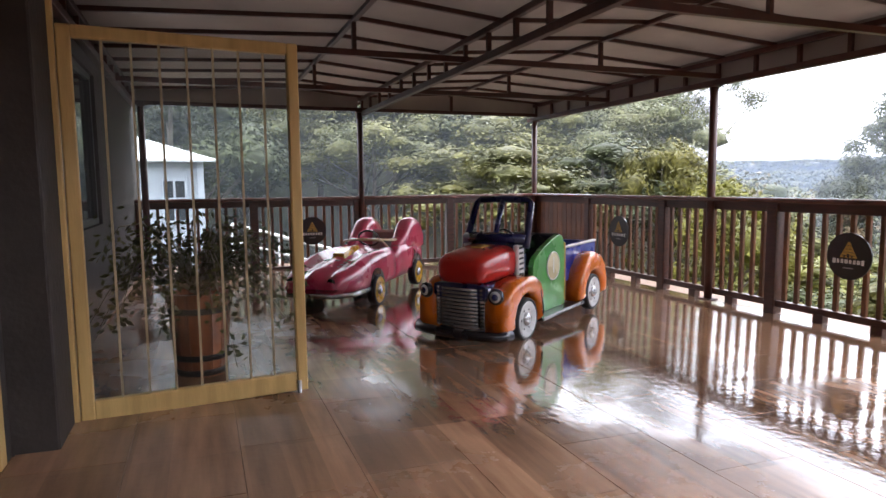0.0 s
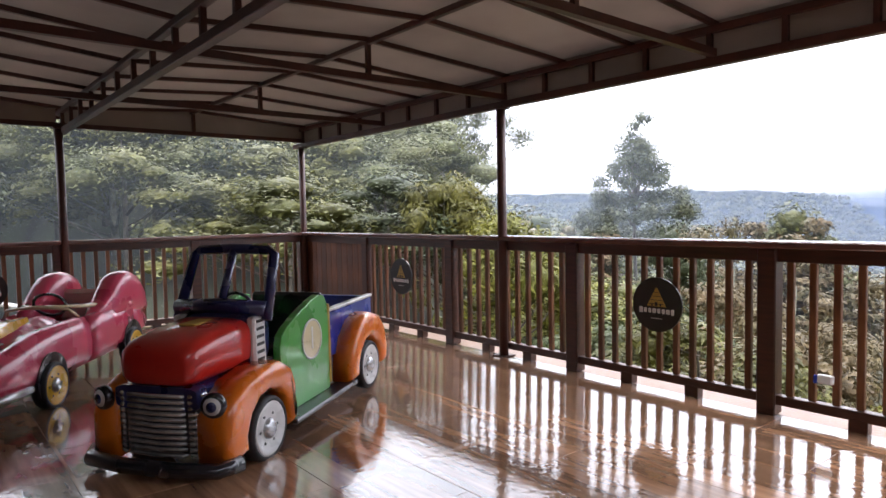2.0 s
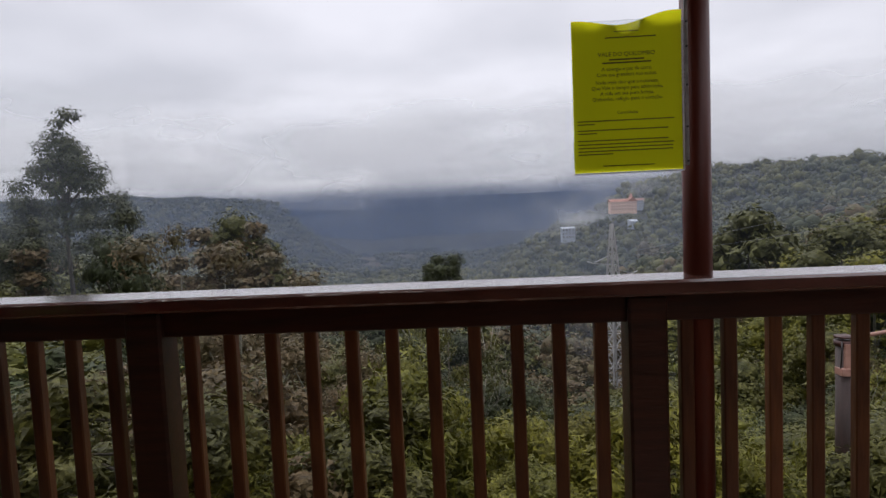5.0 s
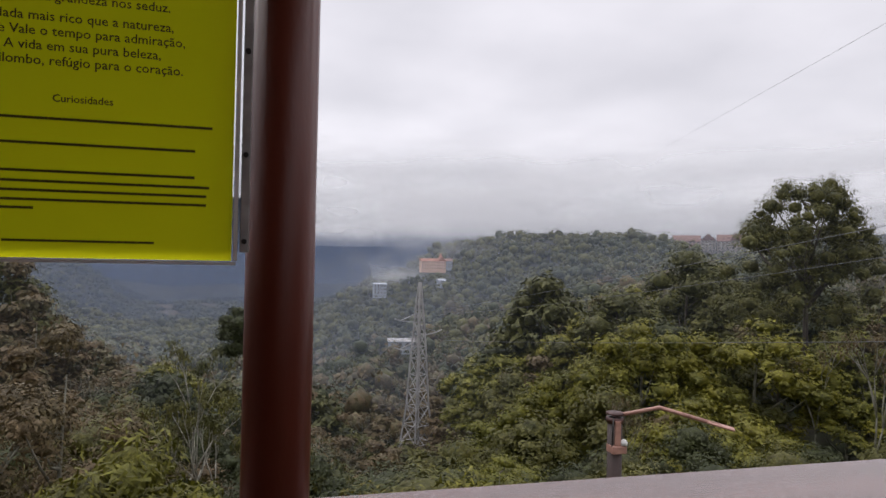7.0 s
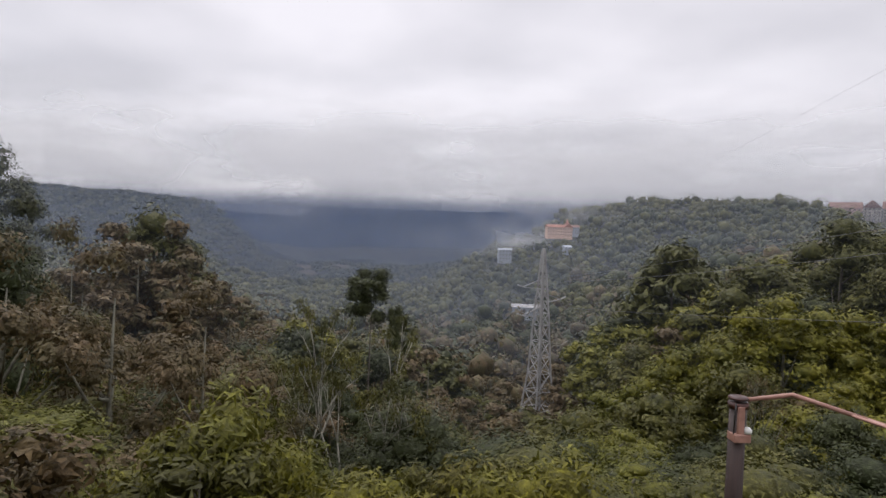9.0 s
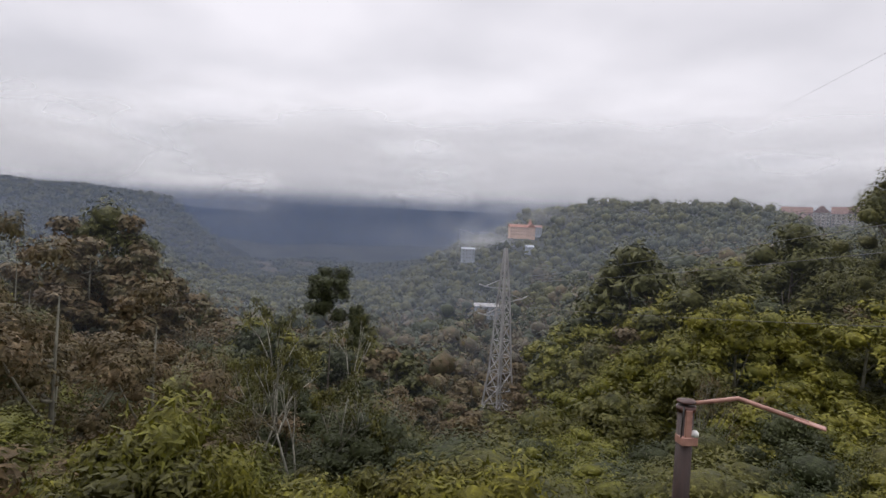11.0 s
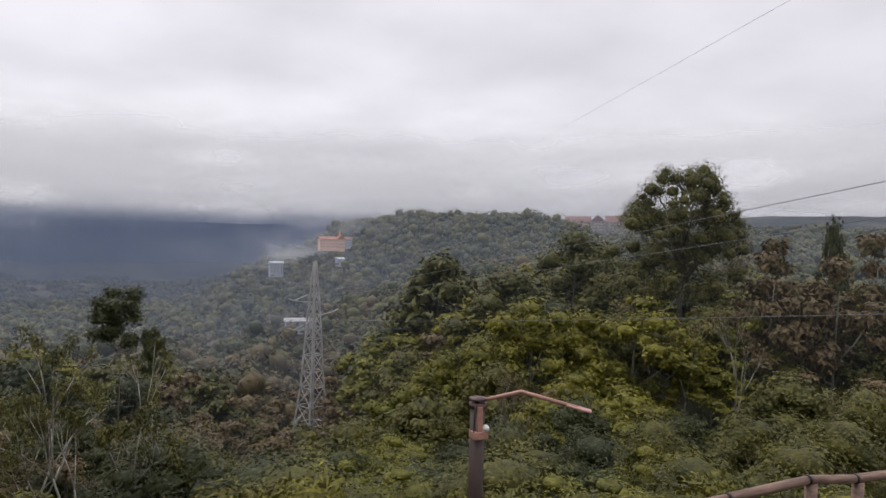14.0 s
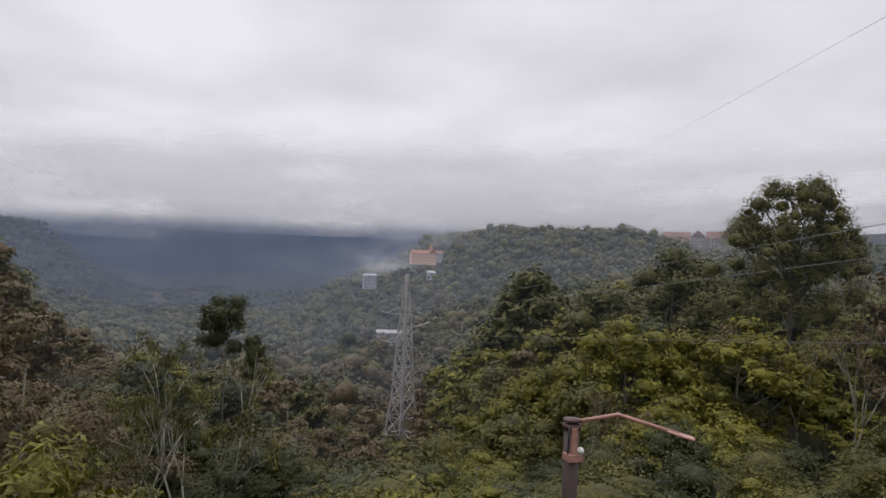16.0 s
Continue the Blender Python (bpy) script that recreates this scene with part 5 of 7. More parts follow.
def build_ground():
    bm = bmesh.new()
    rr = [0.02, 0.8] + [2.5 * 1.075 ** k for k in range(84)]
    rr += [1180, 1270, 1350, 1430, 1520, 1610, 1700, 1740, 1780, 1815, 1850, 1900, 2000, 2200, 2400, 2650, 2900, 3050, 3200, 3350, 3380, 3410, 3440, 3520, 3900, 4300]
    fan = [-180 + 4 * k for k in range(29)] + [-64 + 0.6 * k for k in range(224)] + [72 + 4 * k for k in range(27)]
    nb = len(fan)
    rings = []
    for r in rr:
        ring = []
        for k in range(nb):
            x, y = place(fan[k], r)
            ring.append(bm.verts.new((x, y, ground_z(x, y))))
        rings.append(ring)
    for j, (A, B) in enumerate(zip(rings, rings[1:])):
        for k in range(nb):
            f = bm.faces.new((A[k], B[k], B[(k + 1) % nb], A[(k + 1) % nb]))
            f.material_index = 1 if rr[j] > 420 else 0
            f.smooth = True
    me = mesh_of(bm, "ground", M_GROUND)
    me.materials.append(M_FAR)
    tagged(new("ground", me), kind="structure", label="wooded hillside and valley floor running out to the hills")


build_ground()
RNG = np.random.default_rng(7)


def ball_template(sub):
    bm = bmesh.new()
    bmesh.ops.create_icosphere(bm, subdivisions=sub, radius=1.0)
    v = np.array([x.co[:] for x in bm.verts])
    f = [[q.index for q in p.verts] for p in bm.faces]
    bm.free()
    return v, np.array(f)


BALL = {1: ball_template(1), 2: ball_template(2), 3: ball_template(3)}


def leaf_mesh(name, lobes, count, leaf, mat, seed, aspect=0.6, outward=1.0, up=0.4, fill=0.6, droop=0.0, core=1, core_size=0.6):
    """Leaves as small blades spread through lobes (x, y, z, rx, rz), round a shaded inner mass: a crown with gaps and an uneven edge."""
    rng = np.random.default_rng(seed)
    lob = np.array(lobes, float)
    wgt = lob[:, 3] * (lob[:, 3] + lob[:, 4])
    idx = rng.choice(len(lob), count, p=wgt / wgt.sum())

    def knob(d, i):
        return 1 + 0.20 * np.sin(d[:, 0] * 7 + i * 2.1) * np.sin(d[:, 1] * 6 + i) + 0.14 * np.sin(d[:, 2] * 9 + i * 3.3)

    d = rng.normal(size=(count, 3))
    d /= np.linalg.norm(d, axis=1)[:, None]
    d[:, 2] = np.where((d[:, 2] < -0.3) & (rng.random(count) < 0.55), -d[:, 2], d[:, 2])
    rad = fill + (1.12 - fill) * rng.random(count) ** 0.6
    L = lob[idx]
    scale = np.stack([L[:, 3], L[:, 3], L[:, 4]], 1)
    c = L[:, :3] + d * scale * (rad * knob(d, idx))[:, None]
    n = d * outward + np.array([0, 0, up]) + rng.normal(size=(count, 3)) * 0.32
    n /= np.linalg.norm(n, axis=1)[:, None]
    t = np.cross(n, rng.normal(size=(count, 3)))
    t[:, 2] -= droop
    t /= np.linalg.norm(t, axis=1)[:, None]
    s = np.cross(n, t)
    size = leaf * (0.6 + 0.8 * rng.random(count))[:, None]
    v = np.stack([c - t * size * 0.4 - s * size * aspect * 0.5, c - t * size * 0.4 + s * size * aspect * 0.5, c + t * size * 0.7], 1).reshape(-1, 3)
    verts, faces = [v], np.arange(count * 3).reshape(-1, 3).tolist()
    base = count * 3
    if core:
        bv, bf = BALL[core]
        for i, (x, y, z, rx, rz) in enumerate(lob):
            q = bv * (core_size * (knob(bv, i) + rng.normal(size=len(bv)) * 0.08))[:, None] * np.array([rx, rx, rz]) + np.array([x, y, z])
            verts.append(q)
            faces += (bf + base).tolist()
            base += len(bv)
    me = bpy.data.meshes.new(name)
    me.from_pydata(np.concatenate(verts).tolist(), [], faces)
    me.materials.append(mat)
    smooth = np.zeros(len(faces), bool)
    smooth[count:] = True
    me.polygons.foreach_set("use_smooth", smooth)
    return me


def make_lobes(kind, h, w, rng):
    """Where a crown's clumps sit for a tree of height h and half-width w."""
    out = []
    if kind == "dome":
        for _ in range(30):
            a, q = rng.uniform(0, 6.28), math.sqrt(rng.random())
            z = h * (0.40 + 0.46 * (1 - q * q) * rng.uniform(0.75, 1.05))
            r = w * rng.uniform(0.16, 0.31)
            out.append((math.cos(a) * q * w * 0.82, math.sin(a) * q * w * 0.82, z, r, r * 0.74))
        out.append((0, 0, h * 0.86, w * 0.36, h * 0.12))
    elif kind == "flat":
        for _ in range(46):
            a, q = rng.uniform(0, 6.28), math.sqrt(rng.random())
            z = h * (0.50 + 0.36 * (1 - q * q) + rng.uniform(-0.14, 0.07))
            r = w * rng.uniform(0.11, 0.23)
            out.append((math.cos(a) * q * w * 0.84, math.sin(a) * q * w * 0.84, z, r, r * 0.75))
    elif kind == "open":
        for k in range(16):
            a, q = rng.uniform(0, 6.28), rng.uniform(0.15, 1.0)
            z = h * (0.38 + 0.6 * rng.random() * (1 - 0.35 * q))
            r = w * rng.uniform(0.15, 0.27)
            out.append((math.cos(a) * q * w * 0.85, math.sin(a) * q * w * 0.85, z, r, r * 0.62))
        out.append((0.0, 0, h * 0.95, w * 0.22, w * 0.16))
    elif kind == "tiers":
        # a tuft on a bare leader, then whorls of clumps that widen downwards, with gaps between
        out.append((w * 0.10, -w * 0.06, h * 0.965, w * 0.17, h * 0.026))
        out.append((w * 0.02, w * 0.04, h * 0.935, w * 0.13, h * 0.022))
        for z, reach, n in ((0.88, 0.10, 3), (0.84, 0.24, 6), (0.79, 0.40, 8), (0.735, 0.66, 11), (0.67, 0.70, 12), (0.60, 0.95, 16), (0.53, 1.0, 18), (0.46, 1.05, 18)):
            for k in range(n):
                a, q = 6.283 * k / n + rng.uniform(-0.4, 0.4), reach * math.sqrt(rng.uniform(0.1, 1.0))
                r = w * rng.uniform(0.13, 0.20)
                out.append((math.cos(a) * q * w, math.sin(a) * q * w, h * (z + rng.uniform(-0.02, 0.02)), r, r * 0.66))
    elif kind == "airy":
        # flat sprays of leaves at the ends of long bare limbs
        for k in range(34):
            a, v = rng.uniform(0, 6.28), rng.random()
            q = rng.uniform(0.35, 1.0) * (1 - 0.45 * max(0, v - 0.6))
            r = w * rng.uniform(0.12, 0.23)
            out.append((math.cos(a) * q * w * 0.9, math.sin(a) * q * w * 0.9, h * (0.36 + 0.60 * v), r, r * 0.55))
        out.append((0, 0, h * 0.97, w * 0.2, w * 0.10))
    elif kind == "umbrella":
        # a high domed shell of clumps with sky between them, over ragged lower storeys
        for k in range(64):
            a, q = rng.uniform(0, 6.28), math.sqrt(rng.random())
            r = w * rng.uniform(0.12, 0.21)
            out.append((math.cos(a) * q * w * 0.84, math.sin(a) * q * w * 0.84, h * (0.965 - 0.26 * q ** 1.7 - 0.10 * rng.random() ** 2), r, r * 0.66))
        for k in range(72):
            a, q = rng.uniform(0, 6.28), rng.uniform(0.3, 1.4)
            r = w * rng.uniform(0.16, 0.27)
            out.append((math.cos(a) * q * w * 0.9, math.sin(a) * q * w * 0.9, h * (rng.uniform(0.36, 0.76) - 0.10 * max(0, q - 0.8)), r, r * 0.6))
    elif kind == "round":
        for _ in range(20):
            a, q, v = rng.uniform(0, 6.28), math.sqrt(rng.random()), rng.random()
            q *= 1 - 0.55 * max(0, v - 0.6) - 0.4 * max(0, 0.4 - v)
            r = w * rng.uniform(0.22, 0.36)
            out.append((math.cos(a) * q * w * 0.78, math.sin(a) * q * w * 0.78, h * (0.77 + 0.19 * v), r, r * 0.85))
    elif kind == "bush":
        for _ in range(26):
            a, q = rng.uniform(0, 6.28), math.sqrt(rng.random())
            z = h * (0.2 + 0.66 * (1 - q * q) * rng.uniform(0.7, 1.1))
            r = w * rng.uniform(0.14, 0.30)
            out.append((math.cos(a) * q * w * 0.8, math.sin(a) * q * w * 0.8, z, r, r * 0.9))
    return out


def trunk_mesh(h, w, lobes, r, mat, rng, limbs=9, name="trunk"):
    lean = (rng.uniform(-0.04, 0.04) * h, rng.uniform(-0.04, 0.04) * h)
    spine = [(lean[0] * u * u, lean[1] * u * u, h * 0.88 * u - 0.4) for u in (0, 0.25, 0.5, 0.75, 1.0)]
    bm = tube(spine, [r, r * 0.8, r * 0.6, r * 0.4, r * 0.15], 7)
    for lx, ly, lz, lr, _ in lobes[:limbs]:
        z0 = max(h * 0.15, lz - math.hypot(lx, ly) * 0.9)
        u = min(1, z0 / (h * 0.88))
        a = Vector((lean[0] * u * u, lean[1] * u * u, z0))
        e = Vector((lx, ly, lz))
        mid = a.lerp(e, 0.5) + Vector((0, 0, -0.06 * h * rng.random()))
        tube([a, mid, e], [r * 0.42, r * 0.28, r * 0.1], 5, bm)
    return mesh_of(bm, name, mat, True)


def make_tree(name, kind, h, w, leaves, leaf, mat, bark, seed, label, limbs=9, r=None, category="tree", split=False, **kw):
    rng = random.Random(seed)
    lobes = make_lobes(kind, h, w, rng)
    t = empty(name)
    tagged(t, label, category)
    part("trunk", trunk_mesh(h, w, lobes, r or h * 0.016, bark, rng, 0 if split else limbs), None, t)
    for lx, ly, lz, lr, _ in lobes[:limbs] if split else ():
        z0 = max(h * 0.15, lz - math.hypot(lx, ly) * 0.9)
        part("limb", tube([(0, 0, z0), (lx * 0.45, ly * 0.45, z0 + (lz - z0) * 0.42), (lx, ly, lz)], [(r or h * 0.016) * q for q in (0.42, 0.28, 0.1)], 5), bark, t, smooth=True)
    part("crown", leaf_mesh("crown", lobes, leaves, leaf, mat, seed, **kw), None, t)
    return t


def bare_tree(name, h, w, seed, label, mat, twigs_mat=None, leaves=0, leaf=0.2):
    """A leafless forked tree with fine upturned branches."""
    rng = random.Random(seed)
    t = empty(name)
    tagged(t, label, "tree")
    bm = bmesh.new()
    tips = []

    def grow(p, d, length, r, depth):
        q = p + d * length * 0.5 + Vector((rng.gauss(0, 0.04), rng.gauss(0, 0.04), 0)) * length
        e = p + d * length
        tube([p, q, e], [r, r * 0.8, r * 0.6], 5 if depth > 2 else 4, bm)
        if depth == 0:
            tips.append(e)
            return
        for _ in range(rng.choice((2, 3)) if depth > 1 else 3):
            nd = (d + Vector((rng.gauss(0, 0.5), rng.gauss(0, 0.5), rng.uniform(-0.05, 0.35)))).normalized()
            grow(e, nd, length * rng.uniform(0.55, 0.8), r * 0.58, depth - 1)

    grow(Vector((0, 0, -0.4)), Vector((rng.gauss(0, 0.08), rng.gauss(0, 0.08), 1)).normalized(), h * 0.36, h * 0.017, 4)
    part("trunk", mesh_of(bm, "trunk", mat, True), None, t)
    if leaves and tips:
        lob = [(p.x, p.y, p.z, w * 0.14, w * 0.11) for p in tips]
        part("crown", leaf_mesh("crown", lob, leaves, leaf, twigs_mat, seed, fill=0.1, core=0), None, t, "sparse brown leaves and twigs")
    return t


L_MIX, L_DARK, L_YEL, L_BROWN, L_GREY = ("broadleaf forest tree with a dense mid-green crown", "forest tree with a dense dark green crown", "forest tree with a broad yellow-green crown",
                                         "forest tree with thin brownish autumn crown", "tall tree with open grey-green clumps of leaves")
# near prototypes: 45 m and less
NEAR = {
    "mix": [make_tree("broadleaf_tree", "dome", 10, 4.2, 8200, 0.16, M_FG, M_BARK, 11 + k, L_MIX) for k in range(2)],
    "dark": [make_tree("dark_tree", "dome", 10, 4.0, 8200, 0.16, M_FD, M_BARK, 21 + k, L_DARK) for k in range(2)],
    "yel": [make_tree("yellow_green_tree", "flat", 10, 4.8, 9500, 0.14, M_FY, M_PALEBARK, 31 + k, L_YEL) for k in range(2)],
    "brown": [make_tree("brown_tree", "open", 10, 4.0, 7000, 0.15, M_FB, M_PALEBARK, 41 + k, L_BROWN, limbs=17, core_size=0.35, fill=0.4) for k in range(2)],
    "bare": [bare_tree("bare_tree", 10, 3.6, 51 + k, "leafless pale-barked tree among the forest", M_PALEBARK, M_FB, 500, 0.18) for k in range(2)],
}
MID = {
    "mix": [make_tree("broadleaf_tree", "dome", 10, 4.2, 4600, 0.27, M_FG, M_BARK, 111 + k, L_MIX, limbs=3) for k in range(3)],
    "dark": [make_tree("dark_tree", "dome", 10, 4.0, 4600, 0.27, M_FD, M_BARK, 121 + k, L_DARK, limbs=5) for k in range(2)],
    "yel": [make_tree("yellow_green_tree", "flat", 10, 4.8, 5600, 0.24, M_FY, M_PALEBARK, 131 + k, L_YEL, limbs=5) for k in range(2)],
    "brown": [make_tree("brown_tree", "open", 10, 4.0, 3200, 0.36, M_FB, M_PALEBARK, 141 + k, L_BROWN, limbs=12, core_size=0.4, fill=0.4) for k in range(2)],
    "bare": [bare_tree("bare_tree", 10, 3.6, 151 + k, "leafless pale-barked tree among the forest", M_PALEBARK, M_FB, 260, 0.3) for k in range(2)],
}
OUTER = {
    "mix": [make_tree("broadleaf_tree", "dome", 10, 4.2, 1600, 0.48, M_FG, M_BARK, 311 + k, L_MIX, limbs=2) for k in range(2)],
    "dark": [make_tree("dark_tree", "dome", 10, 4.0, 1600, 0.48, M_FD, M_BARK, 321, L_DARK, limbs=2)],
    "yel": [make_tree("yellow_green_tree", "flat", 10, 4.8, 1600, 0.46, M_FY, M_PALEBARK, 331, L_YEL, limbs=2)],
    "brown": [make_tree("brown_tree", "open", 10, 4.0, 1800, 0.46, M_FB, M_PALEBARK, 341, L_BROWN, limbs=6, core_size=0.4, fill=0.4)],
    "bare": [bare_tree("bare_tree", 10, 3.6, 351, "leafless pale-barked tree among the forest", M_PALEBARK, M_FB, 260, 0.3)],
}
BUSH = {
    "yel": [make_tree("shrub", "bush", 3.0, 1.7, 5600, 0.13, M_BY, M_BARK, 61 + k, "yellow-green leafy shrub on the slope below the terrace", category="shrub", r=0.05, aspect=0.34, droop=0.4) for k in range(2)],
    "mix": [make_tree("shrub", "bush", 3.0, 1.7, 5600, 0.12, M_BG, M_BARK, 71 + k, "mid-green leafy shrub on the slope below the terrace", category="shrub", r=0.05, aspect=0.4) for k in range(2)],
    "dark": [make_tree("shrub", "bush", 3.0, 1.7, 6000, 0.12, M_BD, M_BARK, 81 + k, "dark green leafy shrub on the slope below the terrace", category="shrub", r=0.05) for k in range(1)],
    "brown": [make_tree("shrub", "bush", 3.0, 1.7, 6000, 0.11, M_BB, M_BARK, 91 + k, "brownish leafy shrub on the slope below the terrace", category="shrub", r=0.05) for k in range(1)],
}
USED = set()


def plant(proto, x, y, z, h, w, base_h=10.0, base_w=4.2, turn=None, group=""):
    """Puts a tree of height h and half-width w; the prototype itself is used first, then copies."""
    m = Matrix.LocRotScale((x, y, z), Euler((0, 0, RNG.uniform(0, 6.28) if turn is None else turn)), (w / base_w, w / base_w, h / base_h))
    if proto.name not in USED:
        USED.add(proto.name)
        proto.matrix_basis = m
        ob = proto
    else:
        saved = proto.scale.copy()
        proto.scale = (1, 1, 1)
        ob = copy_thing(proto, m)
        proto.scale = saved
    return ob


def species(b, r, u):
    """What grows where on the slopes."""
    if b > 62:
        w = (("mix", 0.55), ("dark", 0.45))
    elif b > 30:
        w = (("mix", 0.30), ("yel", 0.36), ("brown", 0.30), ("dark", 0.04))
    elif b > 14:
        w = (("brown", 0.45), ("dark", 0.2), ("mix", 0.15), ("bare", 0.2))
    elif b > 0:
        w = (("dark", 0.26), ("bare", 0.16), ("mix", 0.38), ("yel", 0.08), ("brown", 0.12))
    elif b > -14:
        w = (("mix", 0.30), ("dark", 0.12), ("brown", 0.42), ("bare", 0.16)) if r > 45 else (("mix", 0.6), ("dark", 0.3), ("yel", 0.1))
    elif b > -48:
        w = (("yel", 0.46), ("mix", 0.28), ("dark", 0.16), ("brown", 0.06), ("bare", 0.04)) if r < 170 else (("mix", 0.6), ("dark", 0.4))
    else:
        w = (("mix", 0.4), ("bare", 0.2), ("brown", 0.25), ("yel", 0.15))
    for k, p in w:
        if u < p:
            return k
        u -= p
    return w[0][0]


def scatter(r0, r1, spacing, b0, b1, seed):
    """Spots on a jittered polar grid."""
    rng = np.random.default_rng(seed)
    out = []
    r = r0
    while r < r1:
        sp = spacing(r)
        step = math.degrees(sp / r)
        b = b0 + rng.uniform(0, step)
        while b < b1:
            rr, bb = r + rng.normal() * sp * 0.22, b + rng.normal() * step * 0.22
            out.append((bb, rr, rng.random(), rng.random()))
            b += step
        r += sp * 0.85
    return out


def build_forest():
    for b, r, u, v in scatter(6.5, 17, lambda r: 1.5 + 0.06 * r, -66, 62, 3):
        x, y = place(b, r)
        if x < 1.4 or (y > -18.5 and -14 > b and r < 9.5 and x < 7):
            continue
        k = "yel" if u < 0.45 else "mix" if u < 0.8 else "dark" if u < 0.92 else "brown"
        if b > 20:
            k = "brown" if u < 0.25 else "mix" if u < 0.70 else "yel" if u < 0.88 else "dark"
        top = canopy_top(b, r) + (v - 0.66) * 2.0
        g = ground_z(x, y)
        protos = BUSH[k]
        h = max(1.2, top - g)
        plant(protos[int(v * 97) % len(protos)], x, y, g, h, 1.0 + 0.8 * v + 0.025 * r, 3.0, 1.7)
    for b, r, u, v in scatter(17, 52, lambda r: 3.1 + 0.072 * r, -64, 124, 4):
        x, y = place(b, r)
        if (x < 1.0 and y < 13.5) or x < -26:
            continue
        if 0.5 < b < 12 and r < 28:
            g = ground_z(x, y)
            plant(BUSH["mix" if u < 0.6 else "yel"][0], x, y, g, min(3.2, canopy_top(b, r) - g), 2.0 + v, 3.0, 1.7)
            continue
        k = species(b, r, u)
        g = ground_z(x, y)
        h = (canopy_top(b, r) - g) * (0.62 + 0.52 * v)
        plant(NEAR[k][int(v * 97) % len(NEAR[k])], x, y, g, max(2.5, h), 1.7 + 0.055 * r + 1.5 * v)
    for b, r, u, v in scatter(52, 150, lambda r: 6.2 + 0.03 * r, -62, 62, 5):
        x, y = place(b, r)
        if math.hypot(x - 113, y + 31) < 6.5:
            continue
        k = species(b, r, u)
        g = ground_z(x, y)
        h = (canopy_top(b, r) - g) * (0.58 + 0.58 * v)
        kit = MID if r < 88 else OUTER
        plant(kit[k][int(v * 97) % len(kit[k])], x, y, g, h, 4.0 + 0.012 * r + 3.0 * v)


build_forest()


# bearing, half-width and reach of the clearings in front of the far buildings
CLEARINGS = ((-12.8, 1.9, 503, 535), (-8.0, 1.1, 520, 575), (-13.5, 0.7, 425, 455), (-10.2, 1.8, 270, 336), (-36.7, 3.2, 690, 830))


# bearing, distance, half-width in degrees and half-depth of the bare fields on the valley floor
FIELDS = ((9.4, 960, 1.3, 55), (9.9, 1090, 0.6, 60), (6.6, 1080, 1.0, 36), (3.6, 1130, 0.9, 30))


